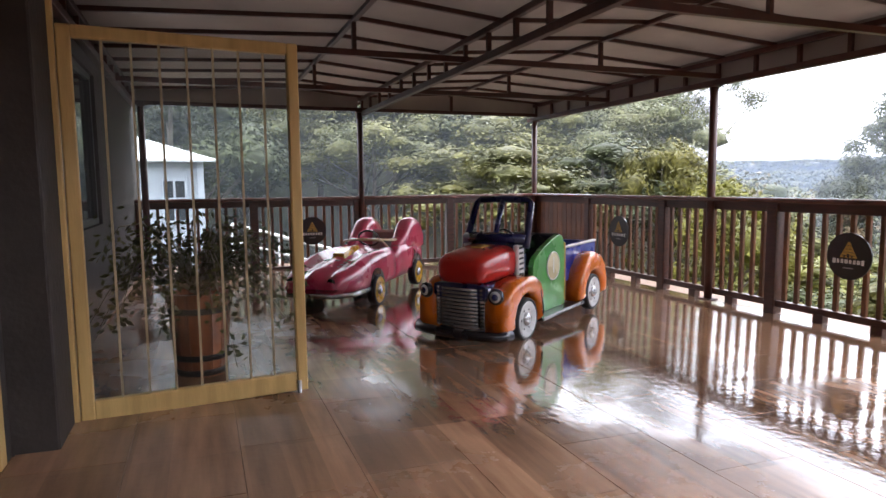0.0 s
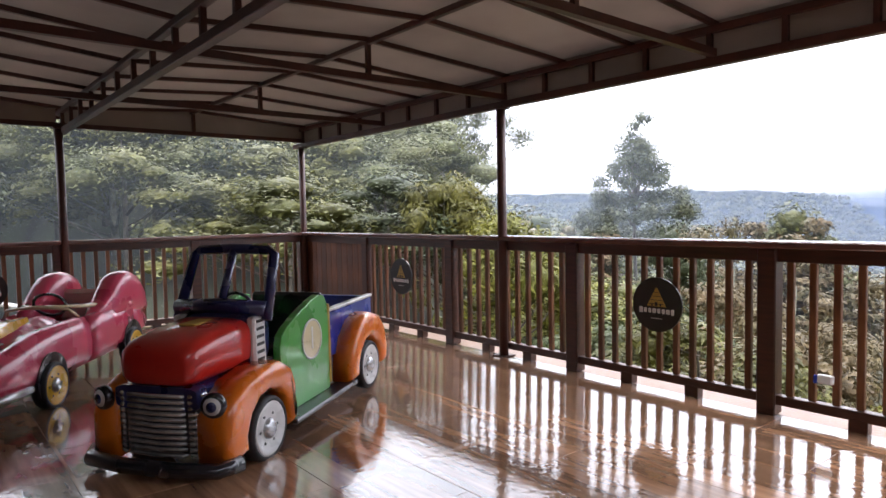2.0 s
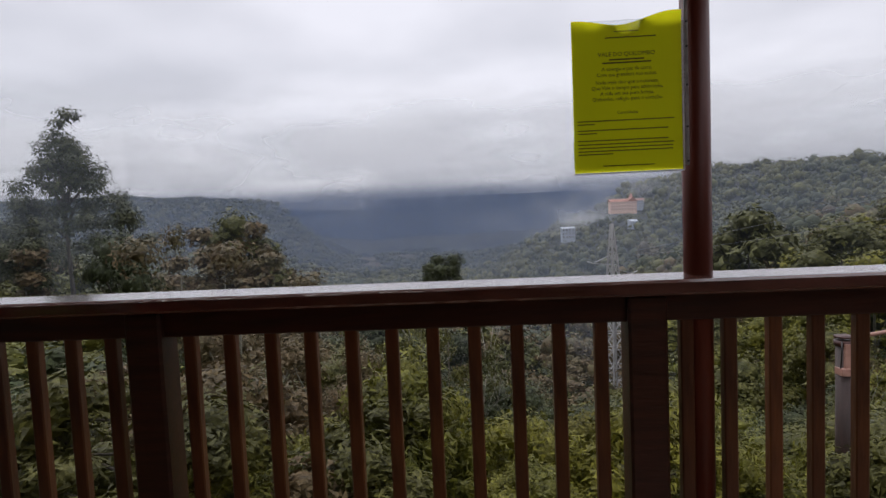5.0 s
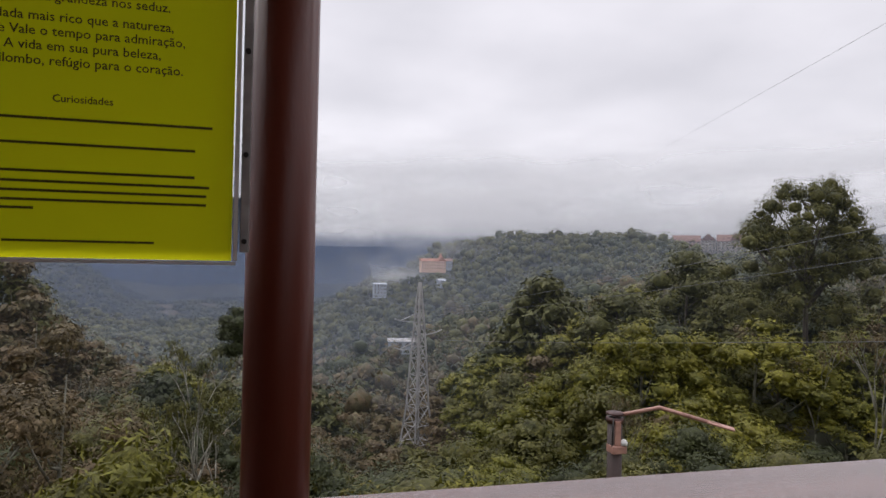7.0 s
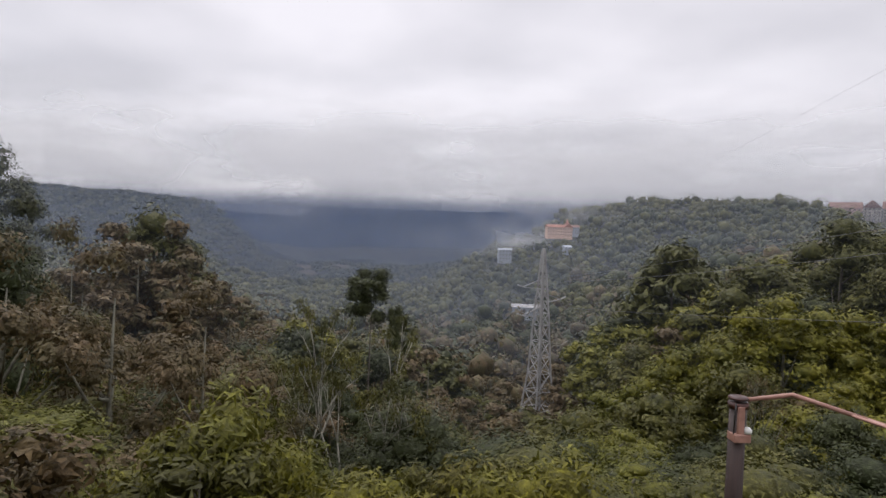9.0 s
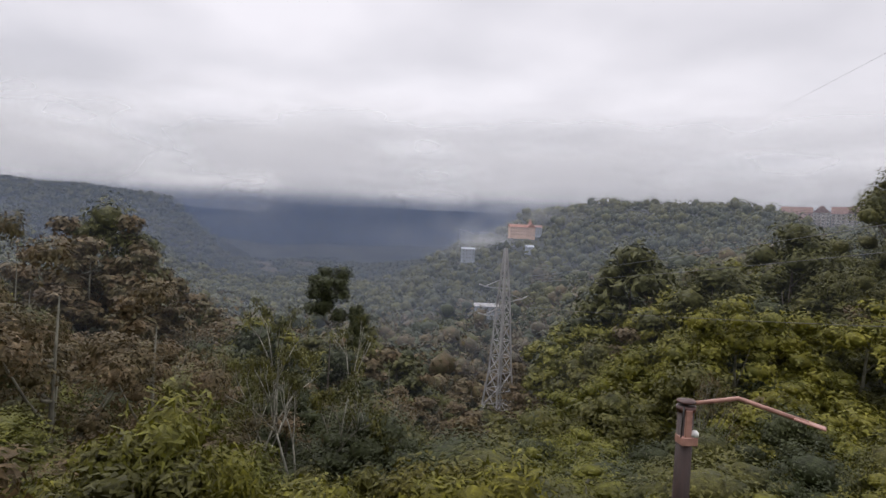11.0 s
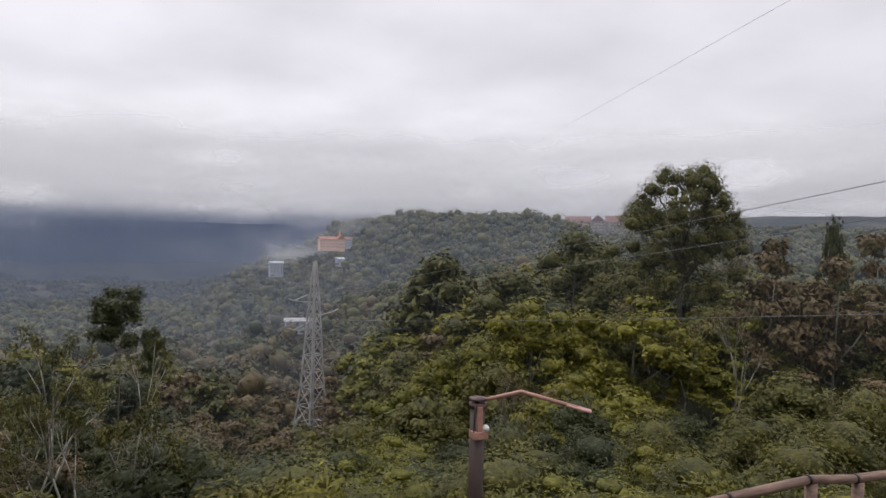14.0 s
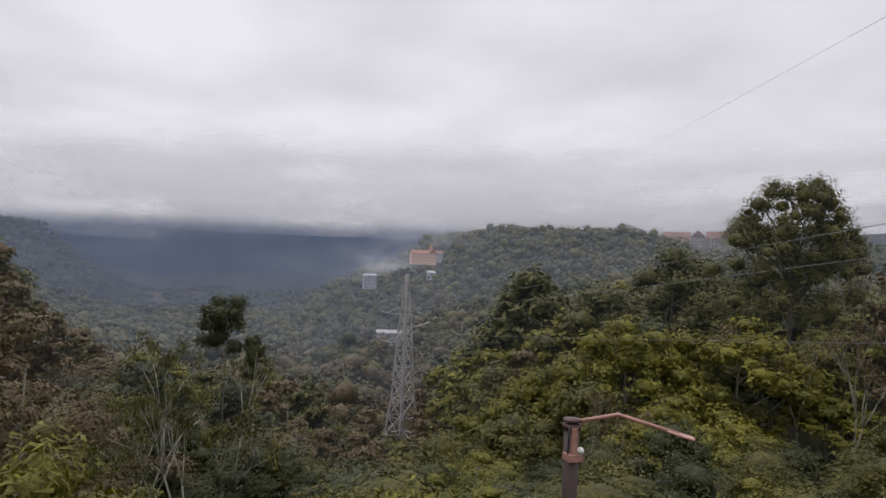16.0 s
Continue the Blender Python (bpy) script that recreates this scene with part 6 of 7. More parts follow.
def build_far_woods():
    """Woods on the far slopes: clumps of leaves merged into three sheets of canopy."""
    jobs = {"mix": ([], M_FG, []), "dark": ([], M_FD, []), "brown": ([], M_FB, [])}
    rng = np.random.default_rng(12)
    for r0, r1, sp, n, leaf in ((150, 310, lambda r: 7.0 + 0.012 * r, 72, 1.0), (310, 760, lambda r: 7.8 + 0.009 * r, 26, 1.9), (760, 1350, lambda r: 17.0, 14, 3.6), (1350, 1960, lambda r: 25.0, 10, 6.0)):
        for b, r, u, v in scatter(r0, r1, sp, -62 if r0 < 700 else -22 if r0 < 1300 else 4, 62 if r0 < 200 else 50, int(r0)):
            if r0 > 700 and any(math.hypot((b - fb) / fw, (r - fr) / fl) < 1.1 for fb, fr, fw, fl in FIELDS):
                continue
            x, y = place(b, r)
            if any(abs(b - cb) < cw and c0 < r < c1 for cb, cw, c0, c1 in CLEARINGS):
                continue
            g = ground_z(x, y)
            k = "brown" if (u < (0.45 if -14 < b < 6 else 0.2) and r < 380) else "dark" if u > 0.62 else "mix"
            h = max(3.5 if r0 < 700 else 9.0, (canopy_top(b, r) - g) * (0.55 + 0.75 * v + (0.45 if v > 0.93 else 0)))
            w = sp(r) * (0.42 + 0.42 * v)
            d = rng.normal(size=(n, 3))
            d /= np.linalg.norm(d, axis=1)[:, None]
            d[:, 2] = np.abs(d[:, 2]) - 0.25
            c = np.array([x, y, g + h * 0.55]) + d * np.array([w, w, h * 0.5]) * (0.8 + 0.25 * rng.random((n, 1)))
            nn = d * 0.8 + np.array([0, 0, 0.35]) + rng.normal(size=(n, 3)) * 0.35
            nn /= np.linalg.norm(nn, axis=1)[:, None]
            t = np.cross(nn, rng.normal(size=(n, 3)))
            t /= np.linalg.norm(t, axis=1)[:, None]
            s = np.cross(nn, t)
            z = leaf * (0.6 + 0.8 * rng.random((n, 1)))
            jobs[k][0].append(np.stack([c - t * z * 0.5 - s * z * 0.42, c - t * z * 0.5 + s * z * 0.42, c + t * z * 0.75], 1).reshape(-1, 3))
            for _ in range(3 if r0 < 200 else 2 if r0 < 700 else 1):
                bv = BALL[1][0]
                o = np.array([rng.normal() * w * 0.38, rng.normal() * w * 0.38, h * rng.uniform(0.35, 0.68)])
                e = w * rng.uniform(0.30, 0.46)
                jobs[k][2].append(bv * (0.85 + 0.3 * rng.random(len(bv)))[:, None] * np.array([e, e, min(e, h * 0.36)]) + np.array([x, y, g]) + o)
    for k, (vs, mat, cores) in jobs.items():
        v = np.concatenate(vs)
        quads = np.arange(len(v)).reshape(-1, 3).tolist()
        tris = np.concatenate([BALL[1][1] + len(v) + i * len(BALL[1][0]) for i in range(len(cores))]).tolist()
        v = np.concatenate([v] + cores)
        me = bpy.data.meshes.new("far_woods")
        me.from_pydata(v.tolist(), [], quads + tris)
        me.polygons.foreach_set("use_smooth", np.arange(len(quads) + len(tris)) >= len(quads))
        me.materials.append(mat)
        tagged(new("far_woods", me), {"mix": "mid-green woods on the far slopes", "dark": "dark green woods on the far slopes", "brown": "brownish woods on the far slopes"}[k], "woods", kind="stuff")


build_far_woods()


def build_fields():
    """Ploughed clearings on the valley floor, laid over the slope."""
    for n, (b, r, wide, deep) in enumerate(FIELDS):
        bm = bmesh.new()
        rings = []
        for q in (0.02, 0.35, 0.7, 1.0):
            ring = []
            for k in range(28):
                a = k * 2 * math.pi / 28
                edge = q * (1 + 0.22 * math.sin(2 * a + n) + 0.14 * math.sin(5 * a + 2 * n))
                x, y = place(b + wide * edge * math.cos(a), r + deep * edge * math.sin(a))
                ring.append(bm.verts.new((x, y, ground_z(x, y) + 2.5)))
            rings.append(ring)
        for A, B in zip(rings, rings[1:]):
            for k in range(28):
                bm.faces.new((A[k], B[k], B[(k + 1) % 28], A[(k + 1) % 28]))
        tagged(part("field", bm, M_FIELD, smooth=True), "reddish-brown dry field on the valley floor", kind="structure")


build_fields()

# ---- single trees that stand out ----
def hero(proto, x, y, top, w, base_h, base_w, turn=None, label=""):
    g = ground_z(x, y)
    ob = plant(proto, x, y, g, top - g, w, base_h, base_w, turn)
    if label:
        ob["label"] = label
    return ob


EUC = make_tree("eucalyptus", "airy", 16, 6.0, 30000, 0.15, M_FE, M_PALEBARK, 201, "tall eucalyptus with open grey-green leaf clumps against the sky", limbs=24, core=0, fill=0.2, r=0.26, split=True, up=0.8, aspect=0.4, droop=0.5)
hero(EUC, 22.9, 23.3, 13.5, 5.1, 16, 6.0, 0.6)
PINE = make_tree("lone_tree", "tiers", 20, 6.5, 34000, 0.24, M_FE, M_BARK, 207, "tall ragged cone-shaped tree with a tuft on top", limbs=26, core=0, fill=0.25, r=0.3, split=True, up=0.9)
hero(PINE, 64.0, 36.6, 13.6, 8.2, 20, 6.5, 0.2)
BIG = make_tree("umbrella_tree", "umbrella", 22, 8.5, 36000, 0.25, M_FG, M_BARK, 211, "very large tree with a high domed olive-green crown", limbs=22, core_size=0.55, up=0.9, r=0.45, split=True)
hero(BIG, 68.3, -73.7, 13.9, 9.2, 22, 8.5, 1.0)
ROUND = make_tree("round_tree", "round", 24, 2.9, 6500, 0.26, M_FD, M_BARK, 215, "slim tree with a compact round dark crown on a bare trunk", limbs=9, r=0.16, split=True)
hero(ROUND, 74.3, -3.0, -4.7, 3.3, 24, 2.9, 0.4)
hero(ROUND, 72.0, -6.5, -8.8, 1.5, 24, 2.9, 1.4)
WIDE = make_tree("broad_tree", "dome", 12, 6.2, 26000, 0.13, M_FO, M_PALEBARK, 221, "broad leafy yellowish-green tree behind the railing", limbs=15, r=0.2, split=True)
hero(WIDE, 12.6, 16.2, 7.3, 6.2, 12, 6.2, 0.9)
hero(WIDE, 9.8, 13.4, 5.4, 4.6, 12, 6.2, 4.1)
hero(WIDE, 1.5, 17.5, 6.4, 5.0, 12, 6.2, 2.9)
HAZY = MID["mix"][0]
hero(HAZY, 100.0, 32.5, 2.6, 10.5, 10, 4.2, 2.0, "broad tree with a brown-green crown, pale in the mist")
hero(NEAR["dark"][0], 33.0, 13.5, 1.2, 4.6, 10, 4.2)
hero(NEAR["brown"][0], 38.5, 12.6, 0.6, 4.2, 10, 4.2)
hero(MID["mix"][1], 96.0, -75.0, 4.4, 11.0, 10, 4.2, 0.2)
hero(MID["mix"][0], 104.0, -88.0, 2.0, 9.0, 10, 4.2, 0.9)
hero(MID["yel"][0], 62.0, -46.0, -4.6, 8.0, 10, 4.2, 0.9)
hero(MID["yel"][1], 58.0, -57.0, -4.2, 8.5, 10, 4.2, 2.2)
hero(MID["mix"][1], 84.0, -55.0, -2.2, 11.0, 10, 4.2, 0.7)
hero(OUTER["mix"][1], 104.0, -52.0, -0.6, 10.5, 10, 4.2, 1.7)
for bx, by, tp in ((33.0, -0.5, -5.0), (45.0, -33.5, -7.4), (52.0, -60.0, -5.2), (38.0, 10.2, -5.0), (40.0, -53.3, -2.2)):
    hero(NEAR["bare"][int(abs(bx)) % 2], bx, by, tp, 3.6 if by < -40 else 2.6, 10, 3.6)
M_LICHEN = material("lichen_covered_bark", (0.40, 0.38, 0.31), 0.9, second=(0.22, 0.21, 0.17), scale=3, bump=0.5, bump_scale=10)
FORK = bare_tree("forked_tree", 10, 3.6, 79, "pale lichen-covered forked tree with a thin dark crown", M_LICHEN, M_FG, 2600, 0.16)
for bx, by, tp, tw in ((29.0, -5.2, -3.9, 0.4), (28.6, -7.0, -4.2, 2.3), (31.0, -2.6, -4.0, 4.0)):
    hero(FORK, bx, by, tp, 2.5, 10, 3.6, tw)
for bx, by, tp, wd in ((97.0, 28.0, -0.6, 9.0), (93.0, 35.5, -0.9, 9.0), (88.0, 30.0, -3.4, 9.5), (86.0, 22.0, -4.6, 8.0)):
    hero(MID["brown"][int(by) % 2], bx, by, tp, wd, 10, 4.2)
for bx, by, tp, wd in ((22.0, 2.4, 0.2, 4.6), (20.5, 5.2, 0.5, 4.4), (25.0, 0.2, -1.4, 4.2)):
    hero(NEAR["brown"][int(by) % 2], bx, by, tp, wd, 10, 4.2, None, "dense tree with dark reddish-brown autumn leaves")
hero(OUTER["dark"][0], 63.5, -98.0, 7.0, 3.2, 10, 4.2, 0.5, "pointed dark tree standing above the misty slope")
for bx, by, tp, wd in ((51.0, -70.0, 0.6, 7.0), (46.0, -74.0, 0.2, 7.0), (60.0, -82.0, 2.2, 8.0), (50.0, -86.0, 3.0, 8.0)):
    hero(MID["brown"][int(-by) % 2], bx, by, tp, wd, 10, 4.2)
hero(BUSH["yel"][0], 7.7, -5.8, -0.66, 1.95, 3.0, 1.7, 0.3, "tall yellow-green willowy shrub close below the terrace")


# ---- pylon, wires, lamp, fence ----
def build_pylon():
    base, top = Vector((112.6, -31.3, -40.0)), -3.6
    p = empty("transmission_tower", pose(base.x, base.y, base.z, 0, 0, 28))
    tagged(p, "grey galvanised steel lattice power pylon rising from the valley woods", "pylon")
    hgt = top - base.z

    def half(z):
        return float(np.interp(z / hgt, (0, 0.38, 0.68, 1.0), (2.9, 1.45, 0.92, 0.14)))

    zs = [0, 0.10, 0.20, 0.29, 0.38, 0.46, 0.54, 0.62, 0.68, 0.74, 0.80, 0.86, 0.93, 1.0]
    zs = [z * hgt for z in zs]
    cs = ((1, 1), (1, -1), (-1, -1), (-1, 1))
    for sx, sy in cs:
        part("leg", tube([(sx * half(a), sy * half(a), a) for a in zs], 0.17, 4), M_GALV, p)
    for i, (a, b) in enumerate(zip(zs, zs[1:])):
        for k in range(4):
            (x0, y0), (x1, y1) = cs[k], cs[(k + 1) % 4]
            bm = bar((x0 * half(a), y0 * half(a), a), (x1 * half(b), y1 * half(b), b), 0.11, 0.11)
            bar((x1 * half(a), y1 * half(a), a), (x0 * half(b), y0 * half(b), b), 0.11, 0.11, bm)
            bar((x0 * half(b), y0 * half(b), b), (x1 * half(b), y1 * half(b), b), 0.12, 0.12, bm)
            part("brace", bm, M_GALV, p)
    for z, s in ((0.80, 1), (0.73, -1), (0.66, 1)):
        bm = bar((0, s * 0.9, z * hgt), (0, s * 4.4, z * hgt + 0.5), 0.15, 0.15)
        bar((0, s * 0.9, z * hgt + 1.6), (0, s * 4.4, z * hgt + 0.5), 0.12, 0.12, bm)
        arm = part("cross_arm", bm, M_GALV, p)
        part("insulator", rod((0, s * 4.4, z * hgt + 0.5), (0, s * 5.6, z * hgt + 0.9), 0.12, 8), M_PALEGREY, arm, "pale insulator string")


build_pylon()


def wire(a, b, r, sag, label):
    pts = []
    for i in range(31):
        u = i / 30
        p = Vector(a).lerp(Vector(b), u)
        p.z -= sag * 4 * u * (1 - u)
        pts.append(p)
    tagged(part("power_cable", tube(pts, r, 5), M_WIRE, smooth=True), label, "cable", "power cables")


ARMS = ((113.6, -35.6, -14.3), (114.2, -35.6, -9.6), (114.2, -35.6, -8.7))
for start, end, sag in zip(ARMS, ((18.7, -39.0, -1.2), (17.9, -37.2, 3.5), (16.3, -34.6, 4.5)), (0.5, 0.9, 0.5)):
    wire(start, Vector(start).lerp(Vector(end), 1.3), 0.02, sag, "dark power cable strung from the pylon")
wire((464.6, -191.0, 28.1), (16.0, -44.5, 19.4), 0.013, 0.0, "thin overhead cable against the cloud")


def build_lamp():
    top = Vector((9.10, -13.40, -1.26))
    g = ground_z(top.x, top.y)
    l = empty("lamp_post", pose(top.x, top.y, top.z))
    tagged(l, "dark timber lamp post with a pinkish metal arm below the terrace", "lamp post")
    part("post", rod((0, 0, g - top.z - 0.3), (0, 0, -0.02), 0.135, 16, 0.125), M_POST, l, smooth=True)
    part("cap", lathe([(0.02, 0.02), (0.15, 0.02), (0.15, 0.05), (0.02, 0.06)], 16), M_STEEL, l, smooth=True)
    part("collar", lathe([(0.128, -0.12), (0.15, -0.12), (0.15, -0.03), (0.128, -0.03)], 16), M_STEEL, l, smooth=True)
    part("bracket", box(0.05, 0.10, 0.42, (-0.14, 0.02, -0.28), 0.006, rot=Matrix.Identity(4)), M_RUSTPINK, l, "pinkish upright bracket")
    part("bracket", box(0.24, 0.26, 0.13, (-0.07, 0.0, -0.55), 0.01), M_RUSTPINK, l, "pinkish box bracket")
    part("photocell", lathe([(0.005, 0.0), (0.06, 0.01), (0.062, 0.06), (0.03, 0.10), (0.004, 0.105)], 14), M_WHITE, l, "white photocell", True, pose(-0.15, -0.09, -0.48))
    part("conduit", tube([(-0.13, 0.10, -0.02), (-0.17, 0.13, -0.2), (-0.13, 0.12, -0.5)], 0.012, 6), M_DARK, l, smooth=True)
    a, b, c = Vector((-0.05, -0.11, 0.02)), Vector((-0.31, -0.66, 0.18)), Vector((-0.86, -1.42, -0.01))
    part("arm", tube([a, a.lerp(b, 0.5), b - (b - a) * 0.06 , b, b + (c - b) * 0.05, c], 0.034, 10), M_RUSTPINK, l, "bent pinkish metal arm", True)
    d = (c - b).normalized()
    rot = d.to_track_quat("Y", "Z").to_matrix().to_4x4()
    part("lamp_head", box(0.17, 0.42, 0.035, (0, 0.02, 0), 0.012), M_RUSTPINK, l, "flat lamp head", at=Matrix.Translation(c) @ rot)


build_lamp()


def build_log_fence():
    f = empty("log_fence", pose(4.59, -14.2, -1.265))
    tagged(f, "rustic fence of weathered round logs along the path below", "fence")
    pts = [(0.02, 2.4, -0.55), (0.0, 1.45, -0.20), (0.0, 0.58, -0.02), (0.0, -0.03, 0.01), (0.0, -1.27, 0.06), (0.02, -2.12, -0.04), (0.05, -3.6, -0.10), (0.1, -5.0, -0.12)]
    for a, b in zip(pts, pts[1:]):
        d = (Vector(b) - Vector(a)) * 0.012
        part("top_log", rod(Vector(a) - d, Vector(b) + d, 0.056, 12, 0.051), M_LOG, f, smooth=True)
        part("mid_log", rod(Vector(a) - d + Vector((0, 0, -0.36)), Vector(b) + d + Vector((0, 0, -0.36)), 0.046, 10, 0.042), M_LOG, f, smooth=True)
        part("binding", lathe([(0.053, -0.02), (0.059, -0.02), (0.059, 0.02), (0.053, 0.02)], 12), M_HOOP, f, "dark wire binding", True,
             Matrix.Translation(b) @ (Vector(b) - Vector(a)).to_track_quat("Z", "Y").to_matrix().to_4x4())
    for x, y, z in pts:
        g = ground_z(4.59 + x, -14.2 + y) + 1.25
        part("post", rod((x, y - 0.06, min(g, z - 0.8) - 0.2), (x, y - 0.06, z - 0.05), 0.07, 10), M_LOG, f, smooth=True)


build_log_fence()


# ---- far buildings ----
def facade(parent, w, d, h, storeys, bays, wall_mat, at, turn, roof_mat, roof_h, label_wall="", gable=False):
    """One block: walls, pitched roof and rows of windows with frames on the face towards the terrace."""
    m = Matrix.Translation(at) @ Matrix.Rotation(radians(turn), 4, "Z")
    wl = part("wall", box(w, d, h + 3, (0, 0, h / 2 - 1.5)), wall_mat, parent, label_wall, at=m)
    o = 0.6
    if gable:
        secs = [[(-w / 2 - o, -d / 2 - o, h), (w / 2 + o, -d / 2 - o, h), (0.2, -d / 2 - o, h + roof_h), (-0.2, -d / 2 - o, h + roof_h)], [(-w / 2 - o, d / 2 + o, h), (w / 2 + o, d / 2 + o, h), (0.2, d / 2 + o, h + roof_h), (-0.2, d / 2 + o, h + roof_h)]]
    else:
        secs = [[(-w / 2 - o, -d / 2 - o, h), (-w / 2 - o, d / 2 + o, h), (-w / 2 - o, 0.2, h + roof_h), (-w / 2 - o, -0.2, h + roof_h)], [(w / 2 + o, -d / 2 - o, h), (w / 2 + o, d / 2 + o, h), (w / 2 + o, 0.2, h + roof_h), (w / 2 + o, -0.2, h + roof_h)]]
    part("roof", loft(secs), roof_mat, parent, at=m)
    wm = mesh_of(box(w / bays * 0.36, 0.3, h / storeys * 0.42), "window", M_FARGLASS)
    for i in range(bays):
        for j in range(storeys):
            part("window", wm, None, parent, at=m @ Matrix.Translation((-w / 2 + (i + 0.5) * w / bays, -d / 2 - 0.05, (j + 0.55) * h / storeys)))


def build_far_buildings():
    c = empty("hillside_hotel", pose(506, -123.7, -10.6, 0, 0, -90) @ Matrix.Scale(0.72, 4))
    tagged(c, "salmon hillside hotel with terracotta roof and a small turret", "hotel")
    facade(c, 20, 12, 10, 3, 7, M_PINK, (-5.5, 0, 0), 0, M_PINE, 3)
    facade(c, 9, 12, 10.5, 3, 3, M_PINK, (8, -1, -0.5), 0, M_PINE, 5.0, gable=True)
    facade(c, 8.5, 8, 8, 3, 3, M_HOUSE, (17, 1, 2.5), 0, M_ROOFDULL, 2.5)
    part("turret_roof", rod((8, 0, 14), (8, 0, 19.5), 2.6, 8, 0.1), M_PINE, c)
    for x, y, z, w, h, lab in ((553, -86, -34, 11, 9, "white apartment house on the wooded slope"), (433, -112.5, -18.6, 4.4, 2.4, "small white house below the hotel")):
        s = empty("apartment_house", pose(x, y, z, 0, 0, -90))
        tagged(s, lab, "house")
        facade(s, w, 9, h, 3, 4, M_HOUSE, (0, 0, 0), 0, M_HOUSE, 1.2)
    s = empty("shed", pose(321.5, -66.5, -46.5, 0, 0, -98))
    tagged(s, "long low white shed among the trees", "shed")
    facade(s, 15.5, 8, 3.6, 1, 4, M_HOUSE, (0, 0, 0), 0, M_GALV, 1.2)
    h = empty("ridge_hotel", pose(636, -483, 11, 0, 0, -128))
    tagged(h, "long beige hotel with steep terracotta gables on the ridge", "hotel")
    facade(h, 30, 14, 13, 4, 7, M_PINK, (-28, 4, 0), 0, M_ROOFDULL, 7)
    facade(h, 16, 14, 14, 4, 4, M_BEIGE, (-4, 0, 0), 0, M_ROOFDULL, 8, gable=True)
    facade(h, 26, 14, 13, 4, 6, M_BEIGE, (18, 0, 0), 0, M_ROOFDULL, 8)
    facade(h, 9, 14, 14, 4, 2, M_BEIGE, (24, -1.5, 0), 0, M_ROOFDULL, 9, gable=True)


build_far_buildings()


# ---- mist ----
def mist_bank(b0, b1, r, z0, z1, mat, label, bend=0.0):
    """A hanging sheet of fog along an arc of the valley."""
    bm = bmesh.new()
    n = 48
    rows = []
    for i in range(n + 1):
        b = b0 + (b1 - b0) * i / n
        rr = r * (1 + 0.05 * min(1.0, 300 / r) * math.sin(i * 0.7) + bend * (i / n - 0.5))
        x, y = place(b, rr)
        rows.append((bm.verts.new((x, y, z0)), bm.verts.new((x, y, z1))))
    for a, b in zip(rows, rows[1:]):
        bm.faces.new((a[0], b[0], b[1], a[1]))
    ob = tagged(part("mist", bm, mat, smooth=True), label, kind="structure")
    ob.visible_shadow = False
    return ob


# distance haze is painted: tinted sheets, pale nearby, slate and blue farther off
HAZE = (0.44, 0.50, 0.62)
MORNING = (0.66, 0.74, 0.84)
# pale sheet added to lift the dark trees on the bank
mist_bank(38, 118, 17.5, -8, 22, mist("haze_on_bank", 0.045, 0.05, -0.4, 0.5, MORNING, 0, 21, edge=(2.5, 8.0)), "thin haze among the trees on the bank")
mist_bank(22, 62, 70, -40, 32, mist("haze_before_ridge", 0.10, 0.02, -0.4, 0.3, MORNING, 2, 31, edge=(19, 36)), "thin haze among the trees on the slope")
mist_bank(-26, 0, 580, -50, 50, mist("hotel_mist", 0.55, 0.014, 0.40, 0.74, (0.9, 0.91, 0.94), -20, 34, edge=(-30, -105)), "white mist drifting behind the hillside hotel")
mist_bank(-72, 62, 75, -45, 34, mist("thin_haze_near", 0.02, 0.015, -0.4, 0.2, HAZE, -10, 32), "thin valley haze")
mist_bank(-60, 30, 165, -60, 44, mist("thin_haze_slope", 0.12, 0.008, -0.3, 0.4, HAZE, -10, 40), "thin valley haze")
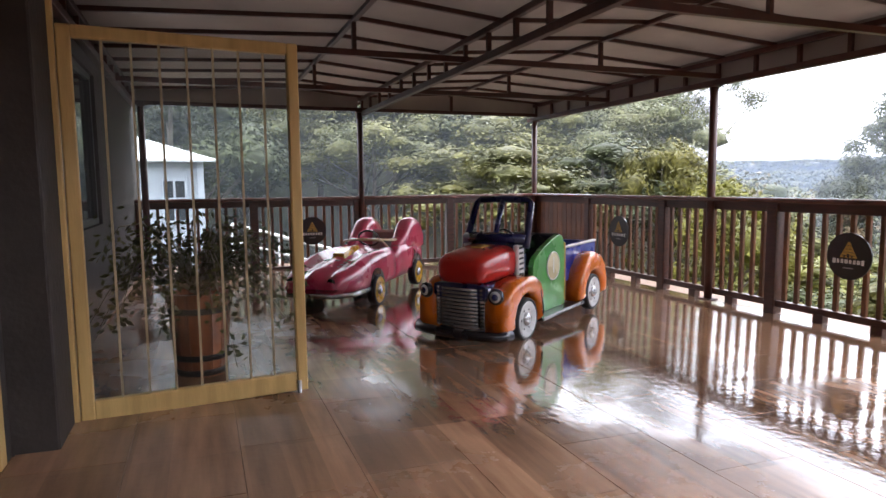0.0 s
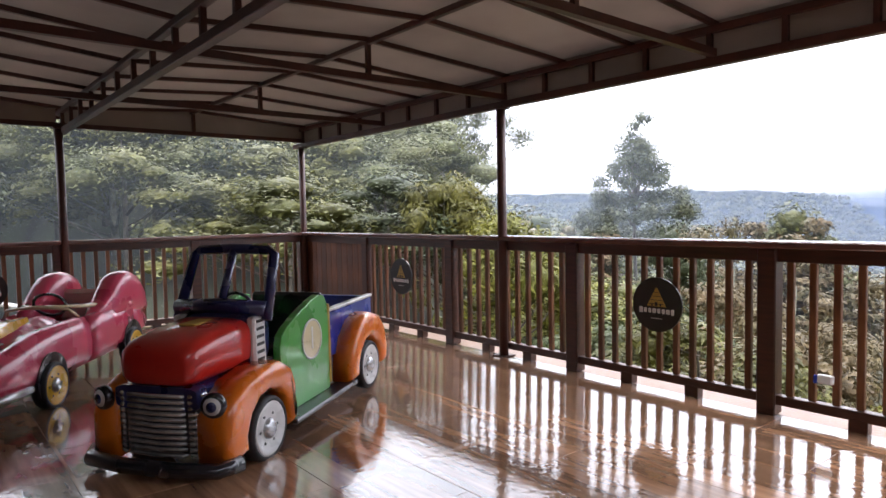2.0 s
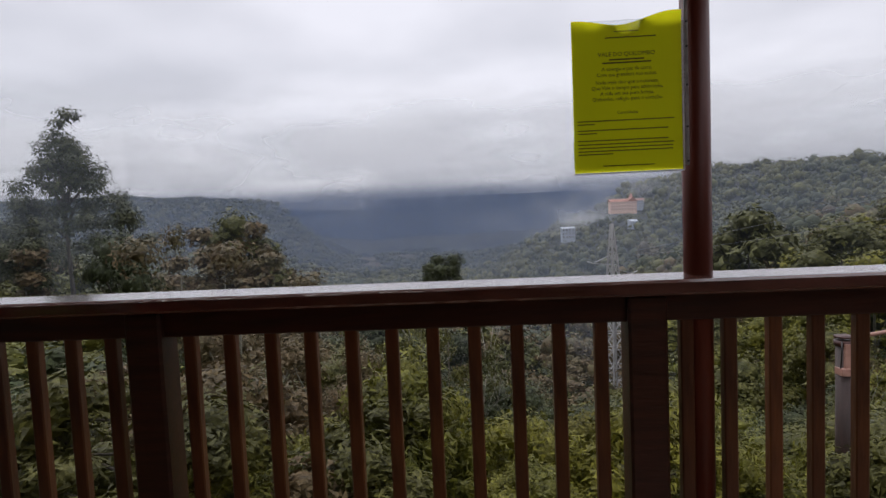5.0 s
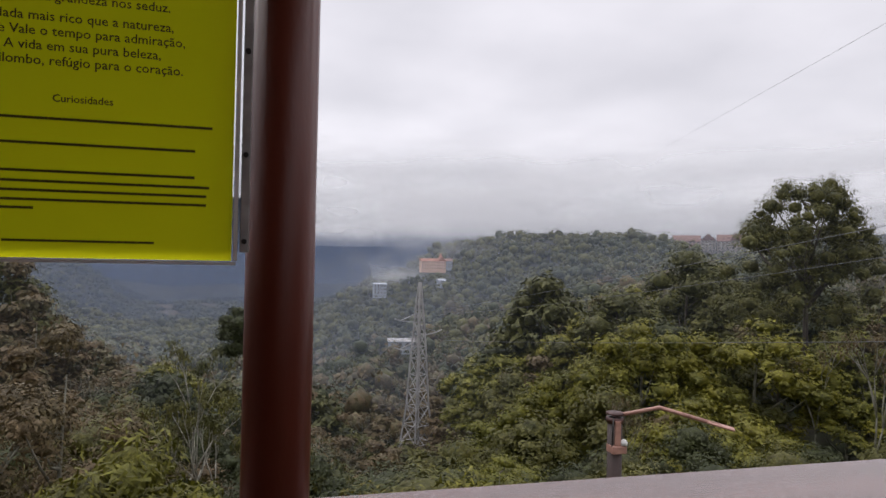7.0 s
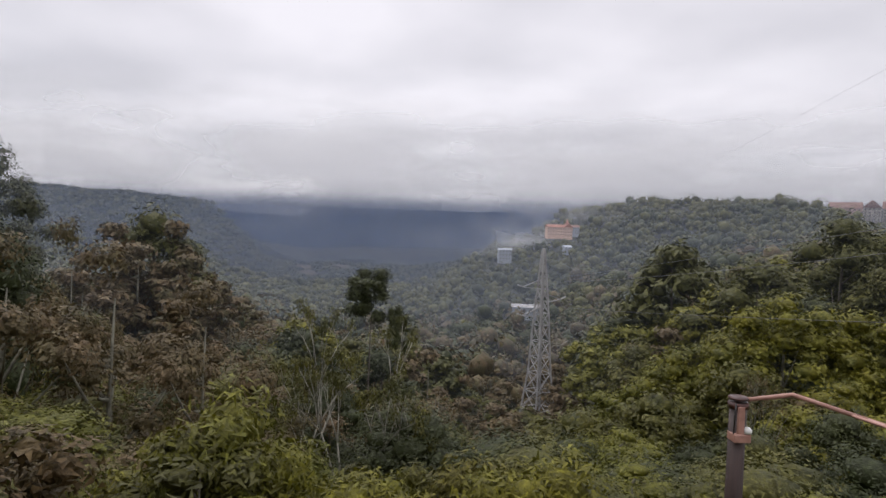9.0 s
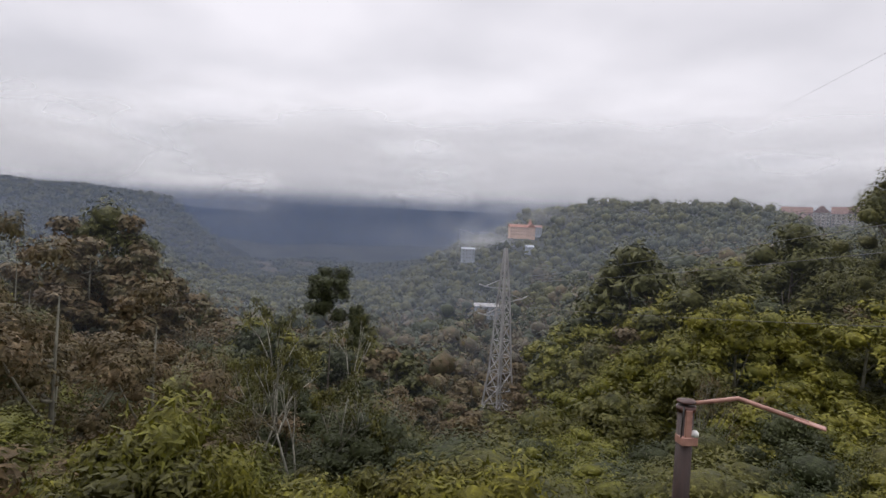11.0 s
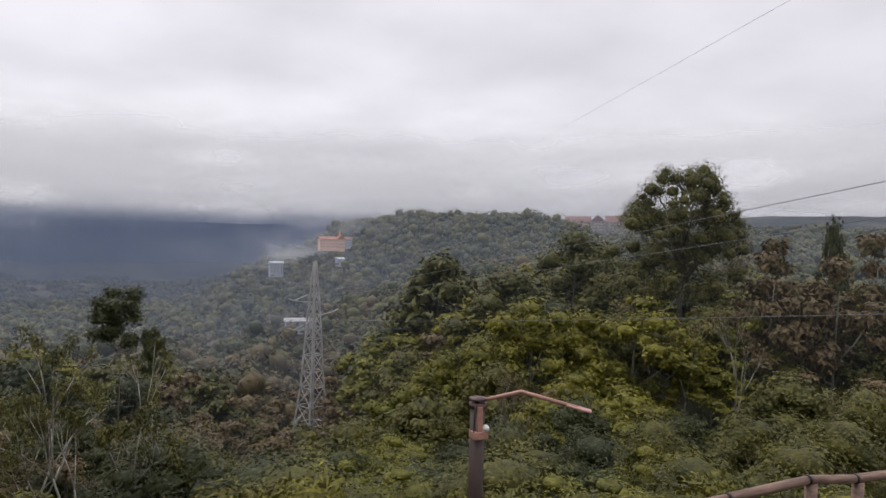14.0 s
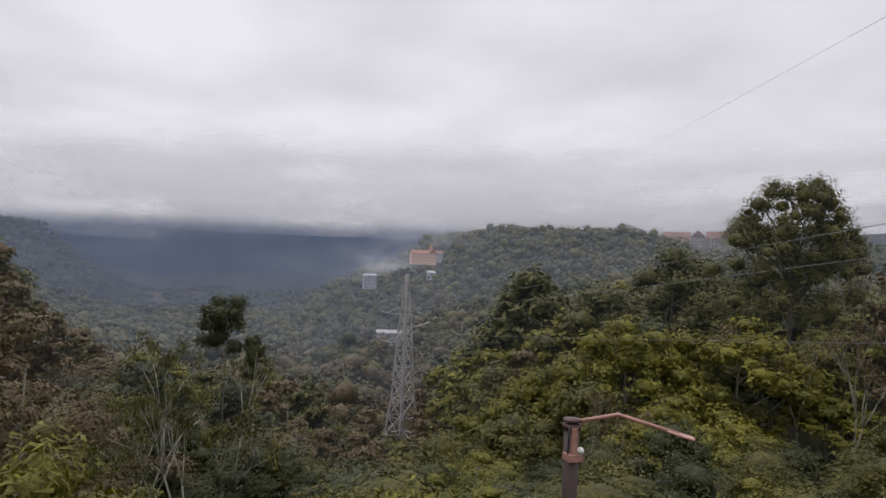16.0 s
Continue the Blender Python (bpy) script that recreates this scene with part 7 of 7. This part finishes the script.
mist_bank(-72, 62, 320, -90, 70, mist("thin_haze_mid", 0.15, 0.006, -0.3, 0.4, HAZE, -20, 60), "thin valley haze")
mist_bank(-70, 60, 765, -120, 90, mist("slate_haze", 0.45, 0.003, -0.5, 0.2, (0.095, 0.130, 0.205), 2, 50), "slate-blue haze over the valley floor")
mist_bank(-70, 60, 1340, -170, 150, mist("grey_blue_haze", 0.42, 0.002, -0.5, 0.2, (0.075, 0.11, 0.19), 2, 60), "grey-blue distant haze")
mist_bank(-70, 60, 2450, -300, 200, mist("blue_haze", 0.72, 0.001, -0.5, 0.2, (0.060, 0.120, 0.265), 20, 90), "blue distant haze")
mist_bank(-72, 62, 585, -70, 60, mist("drifting_mist", 0.5, 0.009, 0.46, 0.72, (0.9, 0.91, 0.94), -30, 45, edge=(40, -190)), "drifting patches of white mist on the slope")
mist_bank(4, 19, 2250, -150, 130, mist("valley_cloud", 0.7, 0.0022, 0.36, 0.70, (0.95, 0.95, 0.97), -70, 20, True, (60, 125), edge=(250, 440)), "white cloud drifting through the valley mouth")
mist_bank(-70, 60, 3150, -30, 700, mist("cloud_base", 0.95, 0.0016, 0.26, 0.56, (0.96, 0.96, 0.97), -12, 50, True, (160, 690)), "low cloud base resting on the hills")


# ---- floor tiles, each a piece of the floor ----
def build_tiles():
    gap = 0.002
    tw, tl = 0.45, 0.90
    me = mesh_of(box(tw - gap, tl - gap, 0.016, (0, 0, 0.008), 0.0012), "tile", M_TILE)
    col = 0
    x = -0.02
    slope = Matrix.Rotation(radians(1.26), 4, "Y")
    while x > -5.86:
        y = 0.04 + (0.45 if col % 2 else 0.0)
        while y > -11.6:
            cx = x - tw / 2
            t = new("tile", me)
            t.parent = FLOOR
            world_m = Matrix.Translation((cx, y - tl / 2, ground_part_of(cx) - 0.014 + random.uniform(0, 0.0012))) @ slope @ pose(0, 0, 0, random.uniform(-0.05, 0.05), random.uniform(-0.05, 0.05), 0)
            t.matrix_basis = FLOOR.matrix_basis.inverted() @ world_m
            y -= tl
        x -= tw
        col += 1


build_tiles()
